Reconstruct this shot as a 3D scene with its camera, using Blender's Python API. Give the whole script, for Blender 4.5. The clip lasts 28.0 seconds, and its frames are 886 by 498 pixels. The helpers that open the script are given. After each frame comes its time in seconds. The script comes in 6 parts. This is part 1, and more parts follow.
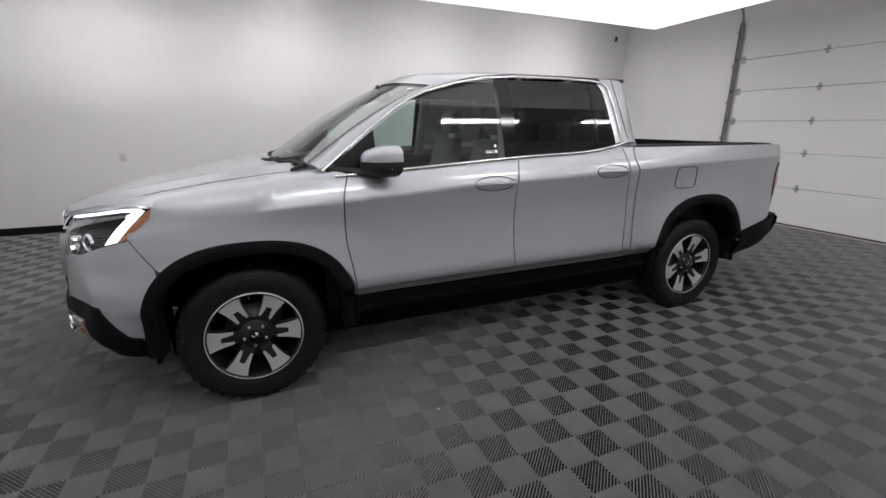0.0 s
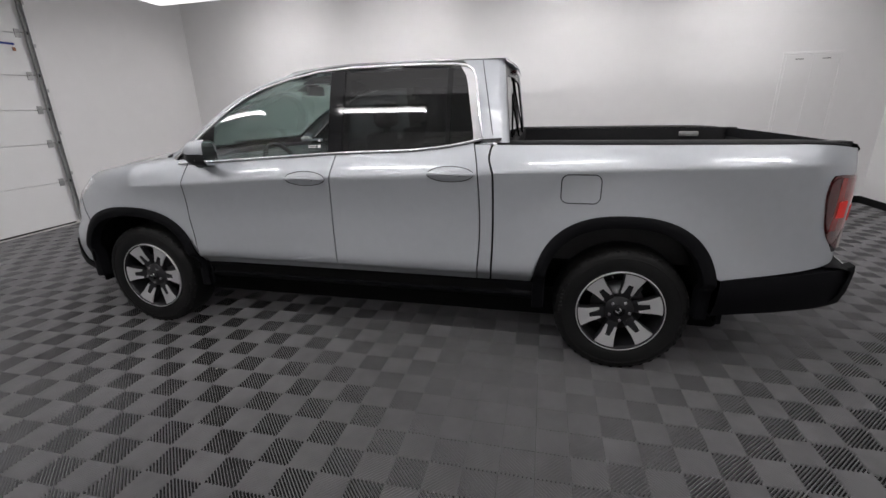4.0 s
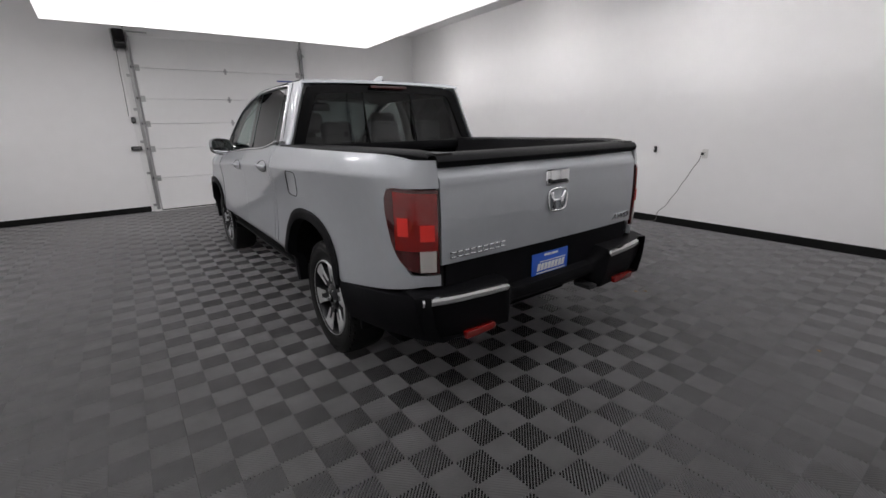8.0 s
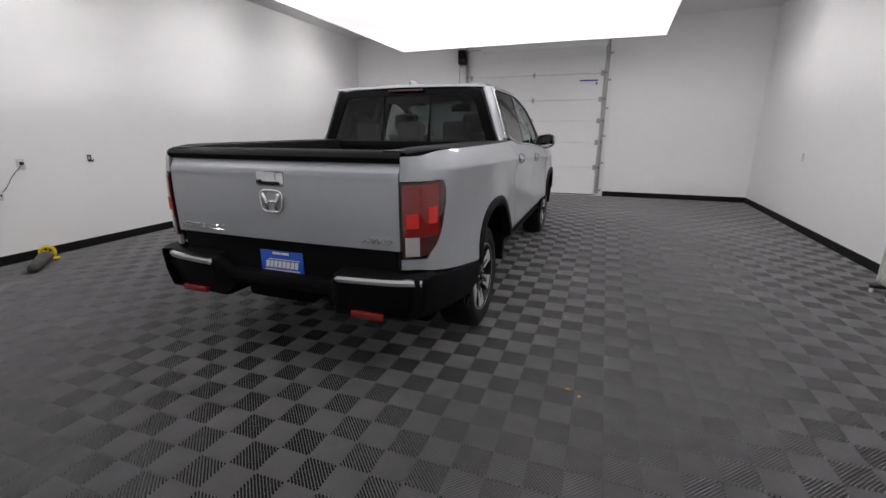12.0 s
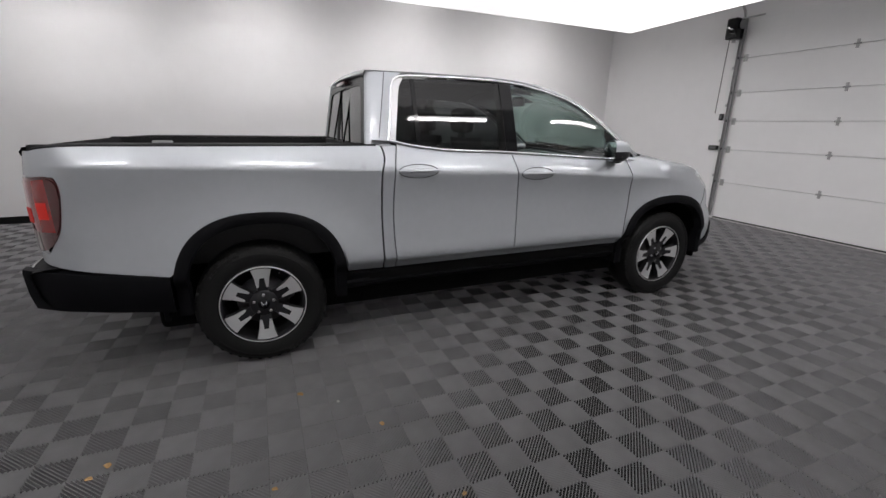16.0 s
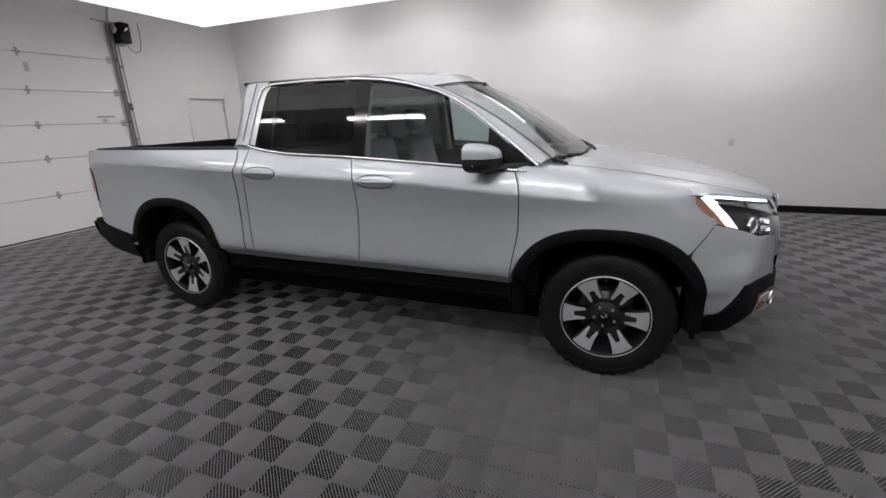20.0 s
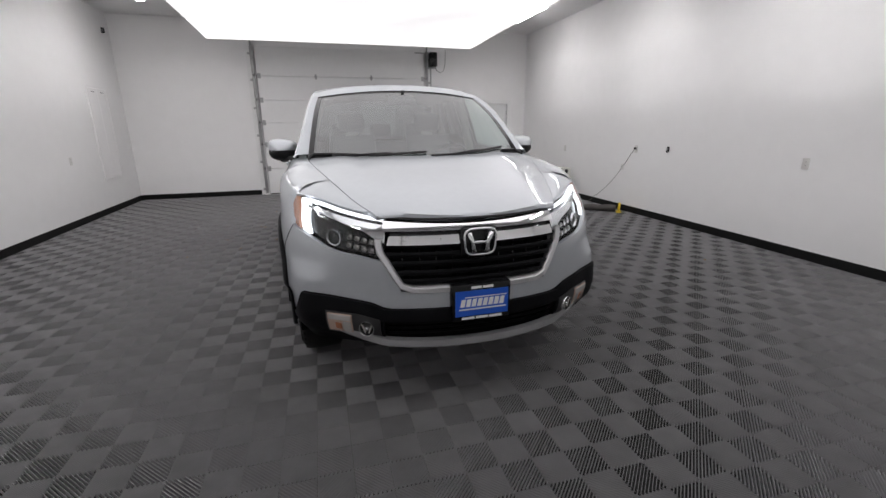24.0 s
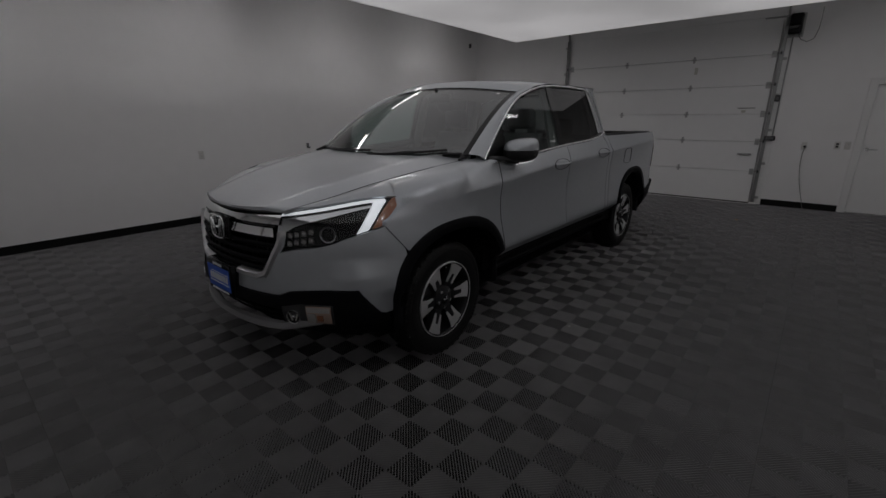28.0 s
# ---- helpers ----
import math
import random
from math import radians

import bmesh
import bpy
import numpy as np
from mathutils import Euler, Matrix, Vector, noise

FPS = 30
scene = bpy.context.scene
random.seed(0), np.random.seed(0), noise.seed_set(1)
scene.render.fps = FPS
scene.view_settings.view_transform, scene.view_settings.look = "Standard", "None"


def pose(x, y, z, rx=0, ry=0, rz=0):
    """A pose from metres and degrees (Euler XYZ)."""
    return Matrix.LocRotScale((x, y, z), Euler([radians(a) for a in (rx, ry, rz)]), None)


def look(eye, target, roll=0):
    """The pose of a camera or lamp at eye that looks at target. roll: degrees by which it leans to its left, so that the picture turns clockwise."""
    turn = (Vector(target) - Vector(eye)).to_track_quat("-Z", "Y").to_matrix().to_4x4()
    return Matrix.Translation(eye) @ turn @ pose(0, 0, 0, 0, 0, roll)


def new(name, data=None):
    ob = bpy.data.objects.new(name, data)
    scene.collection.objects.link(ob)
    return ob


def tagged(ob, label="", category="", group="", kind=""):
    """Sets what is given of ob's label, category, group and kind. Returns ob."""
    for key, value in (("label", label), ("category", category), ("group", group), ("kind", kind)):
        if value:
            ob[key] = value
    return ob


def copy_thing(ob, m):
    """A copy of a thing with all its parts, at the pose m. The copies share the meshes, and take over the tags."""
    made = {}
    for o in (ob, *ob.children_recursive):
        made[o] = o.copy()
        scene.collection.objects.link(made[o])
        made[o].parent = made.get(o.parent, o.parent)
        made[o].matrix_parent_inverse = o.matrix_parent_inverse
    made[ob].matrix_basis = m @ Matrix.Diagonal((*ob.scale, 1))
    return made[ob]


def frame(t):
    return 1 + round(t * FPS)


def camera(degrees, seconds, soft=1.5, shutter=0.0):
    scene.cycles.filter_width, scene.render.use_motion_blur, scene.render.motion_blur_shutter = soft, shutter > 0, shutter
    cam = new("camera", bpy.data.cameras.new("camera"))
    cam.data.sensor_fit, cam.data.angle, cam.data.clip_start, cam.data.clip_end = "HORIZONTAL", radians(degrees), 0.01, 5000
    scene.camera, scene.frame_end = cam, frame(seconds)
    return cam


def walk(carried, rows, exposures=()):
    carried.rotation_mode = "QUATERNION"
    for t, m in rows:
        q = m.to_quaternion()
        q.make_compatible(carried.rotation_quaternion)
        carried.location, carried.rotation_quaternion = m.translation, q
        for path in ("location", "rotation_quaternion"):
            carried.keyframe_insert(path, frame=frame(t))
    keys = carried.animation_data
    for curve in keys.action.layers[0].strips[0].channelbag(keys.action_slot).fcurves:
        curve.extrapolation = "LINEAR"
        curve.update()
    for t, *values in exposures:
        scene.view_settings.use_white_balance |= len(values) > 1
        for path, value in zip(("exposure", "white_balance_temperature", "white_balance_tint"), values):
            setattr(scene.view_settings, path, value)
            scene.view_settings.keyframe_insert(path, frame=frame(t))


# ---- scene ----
cam = camera(91.6, 28.0)
PATH = [
    (0, (-3.142, 1.483, 1.428), (-1.371, 0.735, 0.879), 0.1),
    (0.5, (-3.196, 1.202, 1.43), (-1.386, 0.557, 0.877), 0.2),
    (1, (-3.259, 0.858, 1.437), (-1.408, 0.348, 0.877), -0.0),
    (1.5, (-3.285, 0.571, 1.435), (-1.409, 0.168, 0.872), -0.3),
    (2, (-3.285, 0.304, 1.445), (-1.396, -0.008, 0.866), 0.5),
    (2.5, (-3.343, -0.066, 1.421), (-1.429, -0.219, 0.862), -0.4),
    (4.5, (-3.166, -1.498, 1.51), (-1.355, -0.928, 0.881), -1.1),
    (5, (-3.065, -1.882, 1.468), (-1.273, -1.224, 0.872), -1.0),
    (5.5, (-2.931, -2.24, 1.478), (-1.183, -1.478, 0.873), -1.5),
    (6, (-2.75, -2.685, 1.458), (-1.064, -1.785, 0.869), -1.6),
    (6.5, (-2.587, -3.059, 1.459), (-0.978, -2.025, 0.872), -1.6),
    (7, (-2.358, -3.461, 1.443), (-0.877, -2.248, 0.865), -1.1),
    (7.5, (-2.124, -3.776, 1.416), (-0.796, -2.388, 0.86), -0.6),
    (8, (-1.787, -4.083, 1.403), (-0.663, -2.522, 0.854), -1.3),
    (8.5, (-1.457, -4.332, 1.402), (-0.525, -2.65, 0.853), -1.5),
    (9, (-1.091, -4.546, 1.404), (-0.394, -2.754, 0.855), -1.2),
    (9.5, (-0.662, -4.677, 1.397), (-0.177, -2.816, 0.85), -1.4),
    (10, (-0.22, -4.752, 1.403), (0.075, -2.853, 0.852), -1.4),
    (10.5, (0.248, -4.745, 1.391), (0.353, -2.823, 0.849), -1.4),
    (11, (0.778, -4.712, 1.388), (0.645, -2.79, 0.85), -1.2),
    (11.5, (1.216, -4.623, 1.384), (0.8, -2.741, 0.85), -0.4),
    (13.5, (2.791, -3.512, 1.423), (1.558, -2.037, 0.875), -0.6),
    (14, (3.091, -3.142, 1.414), (1.691, -1.823, 0.865), -0.3),
    (14.5, (3.312, -2.762, 1.419), (1.776, -1.607, 0.867), 0.3),
    (15, (3.459, -2.36, 1.452), (1.812, -1.38, 0.88), 0.7),
    (15.5, (3.503, -1.92, 1.43), (1.786, -1.06, 0.87), 1.1),
    (16, (3.487, -1.534, 1.418), (1.715, -0.788, 0.866), 1.0),
    (16.5, (3.444, -1.156, 1.456), (1.632, -0.539, 0.878), 1.2),
    (17, (3.421, -0.82, 1.435), (1.549, -0.398, 0.87), 1.3),
    (17.5, (3.369, -0.397, 1.485), (1.479, -0.136, 0.883), 0.8),
    (18, (3.403, -0.054, 1.42), (1.48, -0.014, 0.87), 0.8),
    (18.5, (3.393, 0.346, 1.399), (1.48, 0.117, 0.862), -0.3),
    (19, (3.339, 0.735, 1.481), (1.46, 0.396, 0.884), -0.6),
    (19.5, (3.333, 1.134, 1.479), (1.502, 0.59, 0.886), -1.3),
    (20, (3.249, 1.535, 1.479), (1.464, 0.853, 0.887), -1.7),
    (20.5, (3.134, 1.983, 1.484), (1.426, 1.129, 0.887), -1.9),
    (21, (2.996, 2.453, 1.469), (1.385, 1.421, 0.887), -1.1),
    (21.5, (2.755, 2.923, 1.471), (1.288, 1.695, 0.89), -1.6),
    (23.5, (1.151, 4.23, 1.412), (0.455, 2.437, 0.863), -0.7),
    (24, (0.706, 4.404, 1.42), (0.19, 2.552, 0.869), -0.5),
    (24.5, (0.233, 4.526, 1.433), (-0.068, 2.628, 0.88), -0.5),
    (25, (-0.228, 4.538, 1.437), (-0.275, 2.617, 0.882), 0.5),
    (25.5, (-0.67, 4.499, 1.44), (-0.458, 2.592, 0.876), 0.8),
    (26, (-1.107, 4.404, 1.448), (-0.654, 2.541, 0.881), 1.0),
    (26.5, (-1.485, 4.201, 1.44), (-0.771, 2.421, 0.874), 1.2),
    (27, (-1.87, 3.996, 1.457), (-0.897, 2.346, 0.883), 0.9),
    (27.5, (-2.215, 3.736, 1.463), (-1.071, 2.2, 0.886), -0.2),
    (28, (-2.504, 3.507, 1.46), (-1.259, 2.053, 0.881), -0.3),
]
EV = 0.93
E_FADE = [(t, EV + e) for t, e in ((0.0, 0.0), (27.5, 0.0), (27.6, -0.15), (27.7, -0.4), (27.8, -0.8), (27.9, -1.35), (28.0, -2.0))]
walk(cam, [(t, look(eye, target, roll)) for t, eye, target, roll in PATH], exposures=E_FADE)

# ---- world ----
world = bpy.data.worlds.new("world")
scene.world = world
world.use_nodes = True
world.node_tree.nodes["Background"].inputs[0].default_value = (0.6, 0.65, 0.7, 1)
world.node_tree.nodes["Background"].inputs[1].default_value = 0.1

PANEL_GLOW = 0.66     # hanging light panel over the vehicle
STRIP_GLOW = 10.0     # ceiling strip lights
STRIP_WATTS = 31.0     # light that each strip throws down

# ---- materials ----
def mat(name, color, rough=0.5, metal=0.0, grain=0.0, scale=40.0, bump=0.0, bscale=200.0, coat=0.0, spec=0.5, rvar=0.0):
    m = bpy.data.materials.new(name)
    m.use_nodes = True
    nt = m.node_tree
    b = nt.nodes["Principled BSDF"]
    b.inputs["Base Color"].default_value = (*color, 1)
    b.inputs["Roughness"].default_value = rough
    b.inputs["Metallic"].default_value = metal
    b.inputs["Coat Weight"].default_value = coat
    b.inputs["Coat Roughness"].default_value = 0.03
    b.inputs["Specular IOR Level"].default_value = spec
    if grain or bump or rvar:
        tc = nt.nodes.new("ShaderNodeTexCoord")
    if grain:
        n1 = nt.nodes.new("ShaderNodeTexNoise")
        n1.inputs["Scale"].default_value = scale
        n1.inputs["Detail"].default_value = 6
        n2 = nt.nodes.new("ShaderNodeTexNoise")
        n2.inputs["Scale"].default_value = scale / 14
        n2.inputs["Detail"].default_value = 3
        nt.links.new(tc.outputs["Object"], n1.inputs["Vector"])
        nt.links.new(tc.outputs["Object"], n2.inputs["Vector"])
        add = nt.nodes.new("ShaderNodeMath")
        nt.links.new(n1.outputs[0], add.inputs[0])
        nt.links.new(n2.outputs[0], add.inputs[1])
        ramp = nt.nodes.new("ShaderNodeMapRange")
        ramp.inputs["From Min"].default_value = 0.6
        ramp.inputs["From Max"].default_value = 1.4
        ramp.inputs["To Min"].default_value = 1 - grain
        ramp.inputs["To Max"].default_value = 1 + grain
        nt.links.new(add.outputs[0], ramp.inputs["Value"])
        mix = nt.nodes.new("ShaderNodeVectorMath")
        mix.operation = "SCALE"
        mix.inputs[0].default_value = color
        nt.links.new(ramp.outputs[0], mix.inputs["Scale"])
        nt.links.new(mix.outputs[0], b.inputs["Base Color"])
        if rvar:
            rr = nt.nodes.new("ShaderNodeMapRange")
            rr.inputs["From Min"].default_value = 0.3
            rr.inputs["From Max"].default_value = 0.7
            rr.inputs["To Min"].default_value = rough - rvar
            rr.inputs["To Max"].default_value = rough + rvar
            nt.links.new(n2.outputs[0], rr.inputs["Value"])
            nt.links.new(rr.outputs[0], b.inputs["Roughness"])
    if bump:
        n3 = nt.nodes.new("ShaderNodeTexNoise")
        n3.inputs["Scale"].default_value = bscale
        n3.inputs["Detail"].default_value = 4
        nt.links.new(tc.outputs["Object"], n3.inputs["Vector"])
        bp = nt.nodes.new("ShaderNodeBump")
        bp.inputs["Strength"].default_value = bump
        bp.inputs["Distance"].default_value = 0.002
        nt.links.new(n3.outputs[0], bp.inputs["Height"])
        nt.links.new(bp.outputs[0], b.inputs["Normal"])
    return m


def glow(name, color, strength):
    m = bpy.data.materials.new(name)
    m.use_nodes = True
    b = m.node_tree.nodes["Principled BSDF"]
    b.inputs["Base Color"].default_value = (*color, 1)
    b.inputs["Emission Color"].default_value = (*color, 1)
    b.inputs["Emission Strength"].default_value = strength
    return m


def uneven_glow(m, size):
    """Puts uneven light into the cloth's glow: soft noise, 0.60 to 1.10 of its level."""
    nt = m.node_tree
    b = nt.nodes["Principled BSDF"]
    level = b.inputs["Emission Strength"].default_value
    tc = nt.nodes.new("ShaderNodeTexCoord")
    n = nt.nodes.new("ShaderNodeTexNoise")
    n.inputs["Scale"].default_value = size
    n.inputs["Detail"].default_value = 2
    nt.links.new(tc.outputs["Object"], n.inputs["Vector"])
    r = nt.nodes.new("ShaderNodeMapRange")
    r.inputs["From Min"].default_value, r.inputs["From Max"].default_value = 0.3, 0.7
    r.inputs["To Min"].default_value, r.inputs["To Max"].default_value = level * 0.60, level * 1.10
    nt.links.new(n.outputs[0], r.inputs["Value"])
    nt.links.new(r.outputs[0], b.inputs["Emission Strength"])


def glass(name, tint, rough=0.0, face=0.08):
    """Thin pane: tinted see-through with mirror gloss that grows towards grazing."""
    m = bpy.data.materials.new(name)
    m.use_nodes = True
    nt = m.node_tree
    nt.nodes.clear()
    out = nt.nodes.new("ShaderNodeOutputMaterial")
    tr = nt.nodes.new("ShaderNodeBsdfTransparent")
    tr.inputs[0].default_value = (*tint, 1)
    gl = nt.nodes.new("ShaderNodeBsdfGlossy")
    gl.inputs["Roughness"].default_value = rough
    lw = nt.nodes.new("ShaderNodeLayerWeight")
    lw.inputs[0].default_value = 0.5
    p5 = nt.nodes.new("ShaderNodeMath")
    p5.operation = "POWER"
    p5.inputs[1].default_value = 5.0
    nt.links.new(lw.outputs["Facing"], p5.inputs[0])
    f = nt.nodes.new("ShaderNodeMapRange")
    f.inputs["To Min"].default_value = face
    nt.links.new(p5.outputs[0], f.inputs["Value"])
    mx = nt.nodes.new("ShaderNodeMixShader")
    nt.links.new(f.outputs[0], mx.inputs[0])
    nt.links.new(tr.outputs[0], mx.inputs[1])
    nt.links.new(gl.outputs[0], mx.inputs[2])
    nt.links.new(mx.outputs[0], out.inputs[0])
    return m


M_WALL = mat("wall_paint", (0.83, 0.823, 0.822), 0.55, grain=0.02, scale=6, bump=0.15, bscale=260)
M_CEIL = mat("ceiling_paint", (0.83, 0.825, 0.825), 0.7, grain=0.02, scale=5, bump=0.1)
M_BASE = mat("black_rubber_base", (0.009, 0.009, 0.009), 0.55, grain=0.25, scale=30, bump=0.1, spec=0.15)
M_TILE = mat("floor_plastic", (0.248, 0.244, 0.250), 0.52, grain=0.16, scale=9, bump=0.25, bscale=400, rvar=0.06, spec=0.3)
# near-black base: the shade between the ribs is put into its colour
M_GAPDARK = mat("floor_gap_dark", (0.006, 0.006, 0.006), 0.9, grain=0.3, scale=20)
M_DOORW = mat("door_white", (0.83, 0.828, 0.825), 0.4, grain=0.02, scale=8, bump=0.06)
M_GALV = mat("galvanised_steel", (0.42, 0.42, 0.42), 0.45, 0.8, grain=0.18, scale=30)
M_FRAMEW = mat("frame_white", (0.79, 0.788, 0.783), 0.4, grain=0.03, scale=10)
M_SEAL = mat("black_seal", (0.02, 0.02, 0.02), 0.6)
M_FABRIC = mat("panel_fabric", (0.78, 0.78, 0.775), 0.8, grain=0.02, scale=12)
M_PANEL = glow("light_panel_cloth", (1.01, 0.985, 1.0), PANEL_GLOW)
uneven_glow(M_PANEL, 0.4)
M_STRIP = glow("strip_light_lens", (1.01, 0.985, 1.0), STRIP_GLOW)
M_PLAST_W = mat("white_plastic", (0.66, 0.65, 0.63), 0.35)
M_PLAST_B = mat("black_plastic", (0.018, 0.018, 0.019), 0.42, grain=0.2, scale=60, bump=0.15, bscale=600, spec=0.25)
M_BLUE = mat("blue_print", (0.02, 0.05, 0.30), 0.4)
M_RED = mat("red_enamel", (0.45, 0.02, 0.015), 0.3)
M_YELLOW = mat("yellow_plastic", (0.75, 0.55, 0.02), 0.4)
M_HEATER = mat("cream_enamel", (0.60, 0.60, 0.56), 0.3, grain=0.03, scale=20)
M_CORD = mat("grey_cord", (0.16, 0.16, 0.15), 0.5)
M_BROWN = mat("brown_cloth", (0.055, 0.05, 0.047), 0.8, grain=0.2, scale=60)
M_LEAF = mat("dry_leaf", (0.33, 0.20, 0.08), 0.7, grain=0.3, scale=200)
M_PAPER = mat("paper_scrap", (0.55, 0.54, 0.50), 0.7)

M_PAINT = mat("silver_paint", (0.425, 0.446, 0.470), 0.40, 0.60, grain=0.03, scale=300, coat=0.75)
M_PAINTD = mat("silver_satin_trim", (0.62, 0.62, 0.63), 0.28, 0.7, coat=0.3)
M_LIP = mat("grey_satin_lip", (0.33, 0.33, 0.335), 0.4, 0.5)
M_POCKET = mat("grey_lamp_pocket", (0.045, 0.045, 0.046), 0.35, 0.3)
M_CLAD = mat("black_cladding", (0.005, 0.005, 0.006), 0.55, grain=0.15, scale=80, bump=0.2, bscale=700, spec=0.08)
M_SATINB = mat("satin_black", (0.003, 0.003, 0.0035), 0.25, spec=0.12)
M_GLOSSB = mat("gloss_black", (0.006, 0.006, 0.007), 0.08, coat=0.15, spec=0.25)
M_CHROME = mat("chrome", (0.80, 0.81, 0.82), 0.07, 1.0)
M_ALLOY = mat("machined_alloy", (0.66, 0.665, 0.67), 0.30, 0.55, grain=0.04, scale=150)
M_DARKALLOY = mat("dark_alloy", (0.018, 0.018, 0.02), 0.35, 0.3, coat=0.1, spec=0.3)
M_DISC = mat("brake_iron", (0.10, 0.10, 0.105), 0.45, 0.7, grain=0.1, scale=60)
M_TYRE = mat("tyre_rubber", (0.009, 0.009, 0.009), 0.5, grain=0.2, scale=60, bump=0.25, bscale=300, spec=0.2)
M_WELL = mat("wheel_well_black", (0.003, 0.003, 0.003), 0.9, spec=0.1)
M_GLASS = glass("clear_glass", (0.66, 0.75, 0.73), 0.0, 0.07)
M_TINT = glass("dark_tinted_glass", (0.055, 0.058, 0.06), 0.0, 0.05)
M_WSHIELD = glass("windscreen_glass", (0.50, 0.62, 0.585), 0.0, 0.22)
M_REARG = glass("rear_tinted_glass", (0.13, 0.135, 0.14), 0.0, 0.07)
M_REARMID = glass("rear_slider_glass", (0.24, 0.25, 0.25), 0.0, 0.07)
M_LAMPCOVER = glass("lamp_cover_glass", (0.93, 0.94, 0.95), 0.0, 0.045)
M_REDLENS = mat("red_lamp_lens", (0.19, 0.006, 0.005), 0.07, coat=1.0)
M_REDLENS2 = mat("bright_red_lamp_lens", (0.20, 0.006, 0.005), 0.1, coat=1.0)
M_TAILGLOW = glow("lit_tail_lamp", (0.50, 0.016, 0.010), 0.06)
M_DARKRED = mat("smoked_red_lens", (0.05, 0.004, 0.004), 0.07, coat=1.0)
M_CLEARLENS = mat("clear_lamp_lens", (0.50, 0.48, 0.46), 0.15, 0.3, coat=1.0)
M_AMBER = mat("amber_lens", (0.36, 0.155, 0.085), 0.12, coat=1.0)
M_PALEAMBER = mat("pale_amber_lens", (0.40, 0.29, 0.24), 0.15, coat=1.0)
M_DRL = glow("running_light", (0.93, 0.96, 1.0), 1.0)
M_SEAT = mat("grey_cloth_seat", (0.16, 0.165, 0.17), 0.85, grain=0.1, scale=90, bump=0.2)
M_DASH = mat("dark_dashboard", (0.03, 0.031, 0.033), 0.6, grain=0.1, scale=60)
M_LINER = mat("grey_headliner", (0.35, 0.35, 0.34), 0.9)
M_PLATEBLUE = mat("dealer_plate_blue", (0.015, 0.10, 0.55), 0.3)
M_WHITEINK = mat("white_ink", (0.8, 0.8, 0.8), 0.4)
M_GREYINK = mat("grey_ink", (0.12, 0.12, 0.12), 0.5)
M_MIRROR = mat("mirror_glass", (0.85, 0.87, 0.88), 0.02, 1.0)

# ---- mesh helpers ----
def part(name, bm, material, parent=None, label="", smooth=True, angle=35):
    me = bpy.data.meshes.new(name)
    if angle < 180 and smooth:
        for e in bm.edges:
            if len(e.link_faces) == 2 and e.calc_face_angle(0) > radians(angle):
                e.smooth = False
    if smooth:
        for f in bm.faces:
            f.smooth = True
    bm.to_mesh(me)
    bm.free()
    me.materials.append(material)
    ob = new(name, me)
    if parent:
        ob.parent = parent
    if label:
        ob["label"] = label
    return ob


def empty(name, m=None):
    ob = new(name)
    ob.empty_display_size = 0.1
    if m is not None:
        ob.matrix_basis = m
    return ob


def box(x0, x1, y0, y1, z0, z1, bev=0.0, seg=2, bm=None):
    bm2 = bmesh.new()
    bmesh.ops.create_cube(bm2, size=1, matrix=Matrix.LocRotScale(((x0 + x1) / 2, (y0 + y1) / 2, (z0 + z1) / 2), None, (abs(x1 - x0), abs(y1 - y0), abs(z1 - z0))))
    if bev:
        bmesh.ops.bevel(bm2, geom=bm2.edges[:], offset=bev, segments=seg, affect="EDGES", profile=0.5)
    return join(bm, bm2)


def join(bm, other):
    if bm is None:
        return other
    me = bpy.data.meshes.new("tmp")
    other.to_mesh(me)
    other.free()
    bm.from_mesh(me)
    bpy.data.meshes.remove(me)
    return bm


def moved(bm, m):
    bmesh.ops.transform(bm, matrix=m, verts=bm.verts[:])
    if m.determinant() < 0:
        bmesh.ops.reverse_faces(bm, faces=bm.faces[:])
    return bm


def cyl(r, h, seg=24, r2=None, m=None, bev=0.0):
    """A cylinder along z, centred."""
    bm = bmesh.new()
    bmesh.ops.create_cone(bm, cap_ends=True, segments=seg, radius1=r, radius2=r if r2 is None else r2, depth=h)
    if bev:
        ed = [e for e in bm.edges if abs(e.verts[0].co.z - e.verts[1].co.z) < 1e-6]
        bmesh.ops.bevel(bm, geom=ed, offset=bev, segments=2, affect="EDGES", profile=0.5)
    if m is not None:
        moved(bm, m)
    return bm


def grid(rows, close_u=False, close_v=False, cap=False):
    """A skin over rows of points."""
    bm = bmesh.new()
    vs = [[bm.verts.new(p) for p in r] for r in rows]
    nr, nc = len(vs), len(vs[0])
    for i in range(nr if close_v else nr - 1):
        a, b = vs[i], vs[(i + 1) % nr]
        for j in range(nc if close_u else nc - 1):
            k = (j + 1) % nc
            try:
                bm.faces.new((a[j], a[k], b[k], b[j]))
            except ValueError:
                pass
    if cap:
        bm.faces.new(vs[0][::-1])
        bm.faces.new(vs[-1])
    return bm


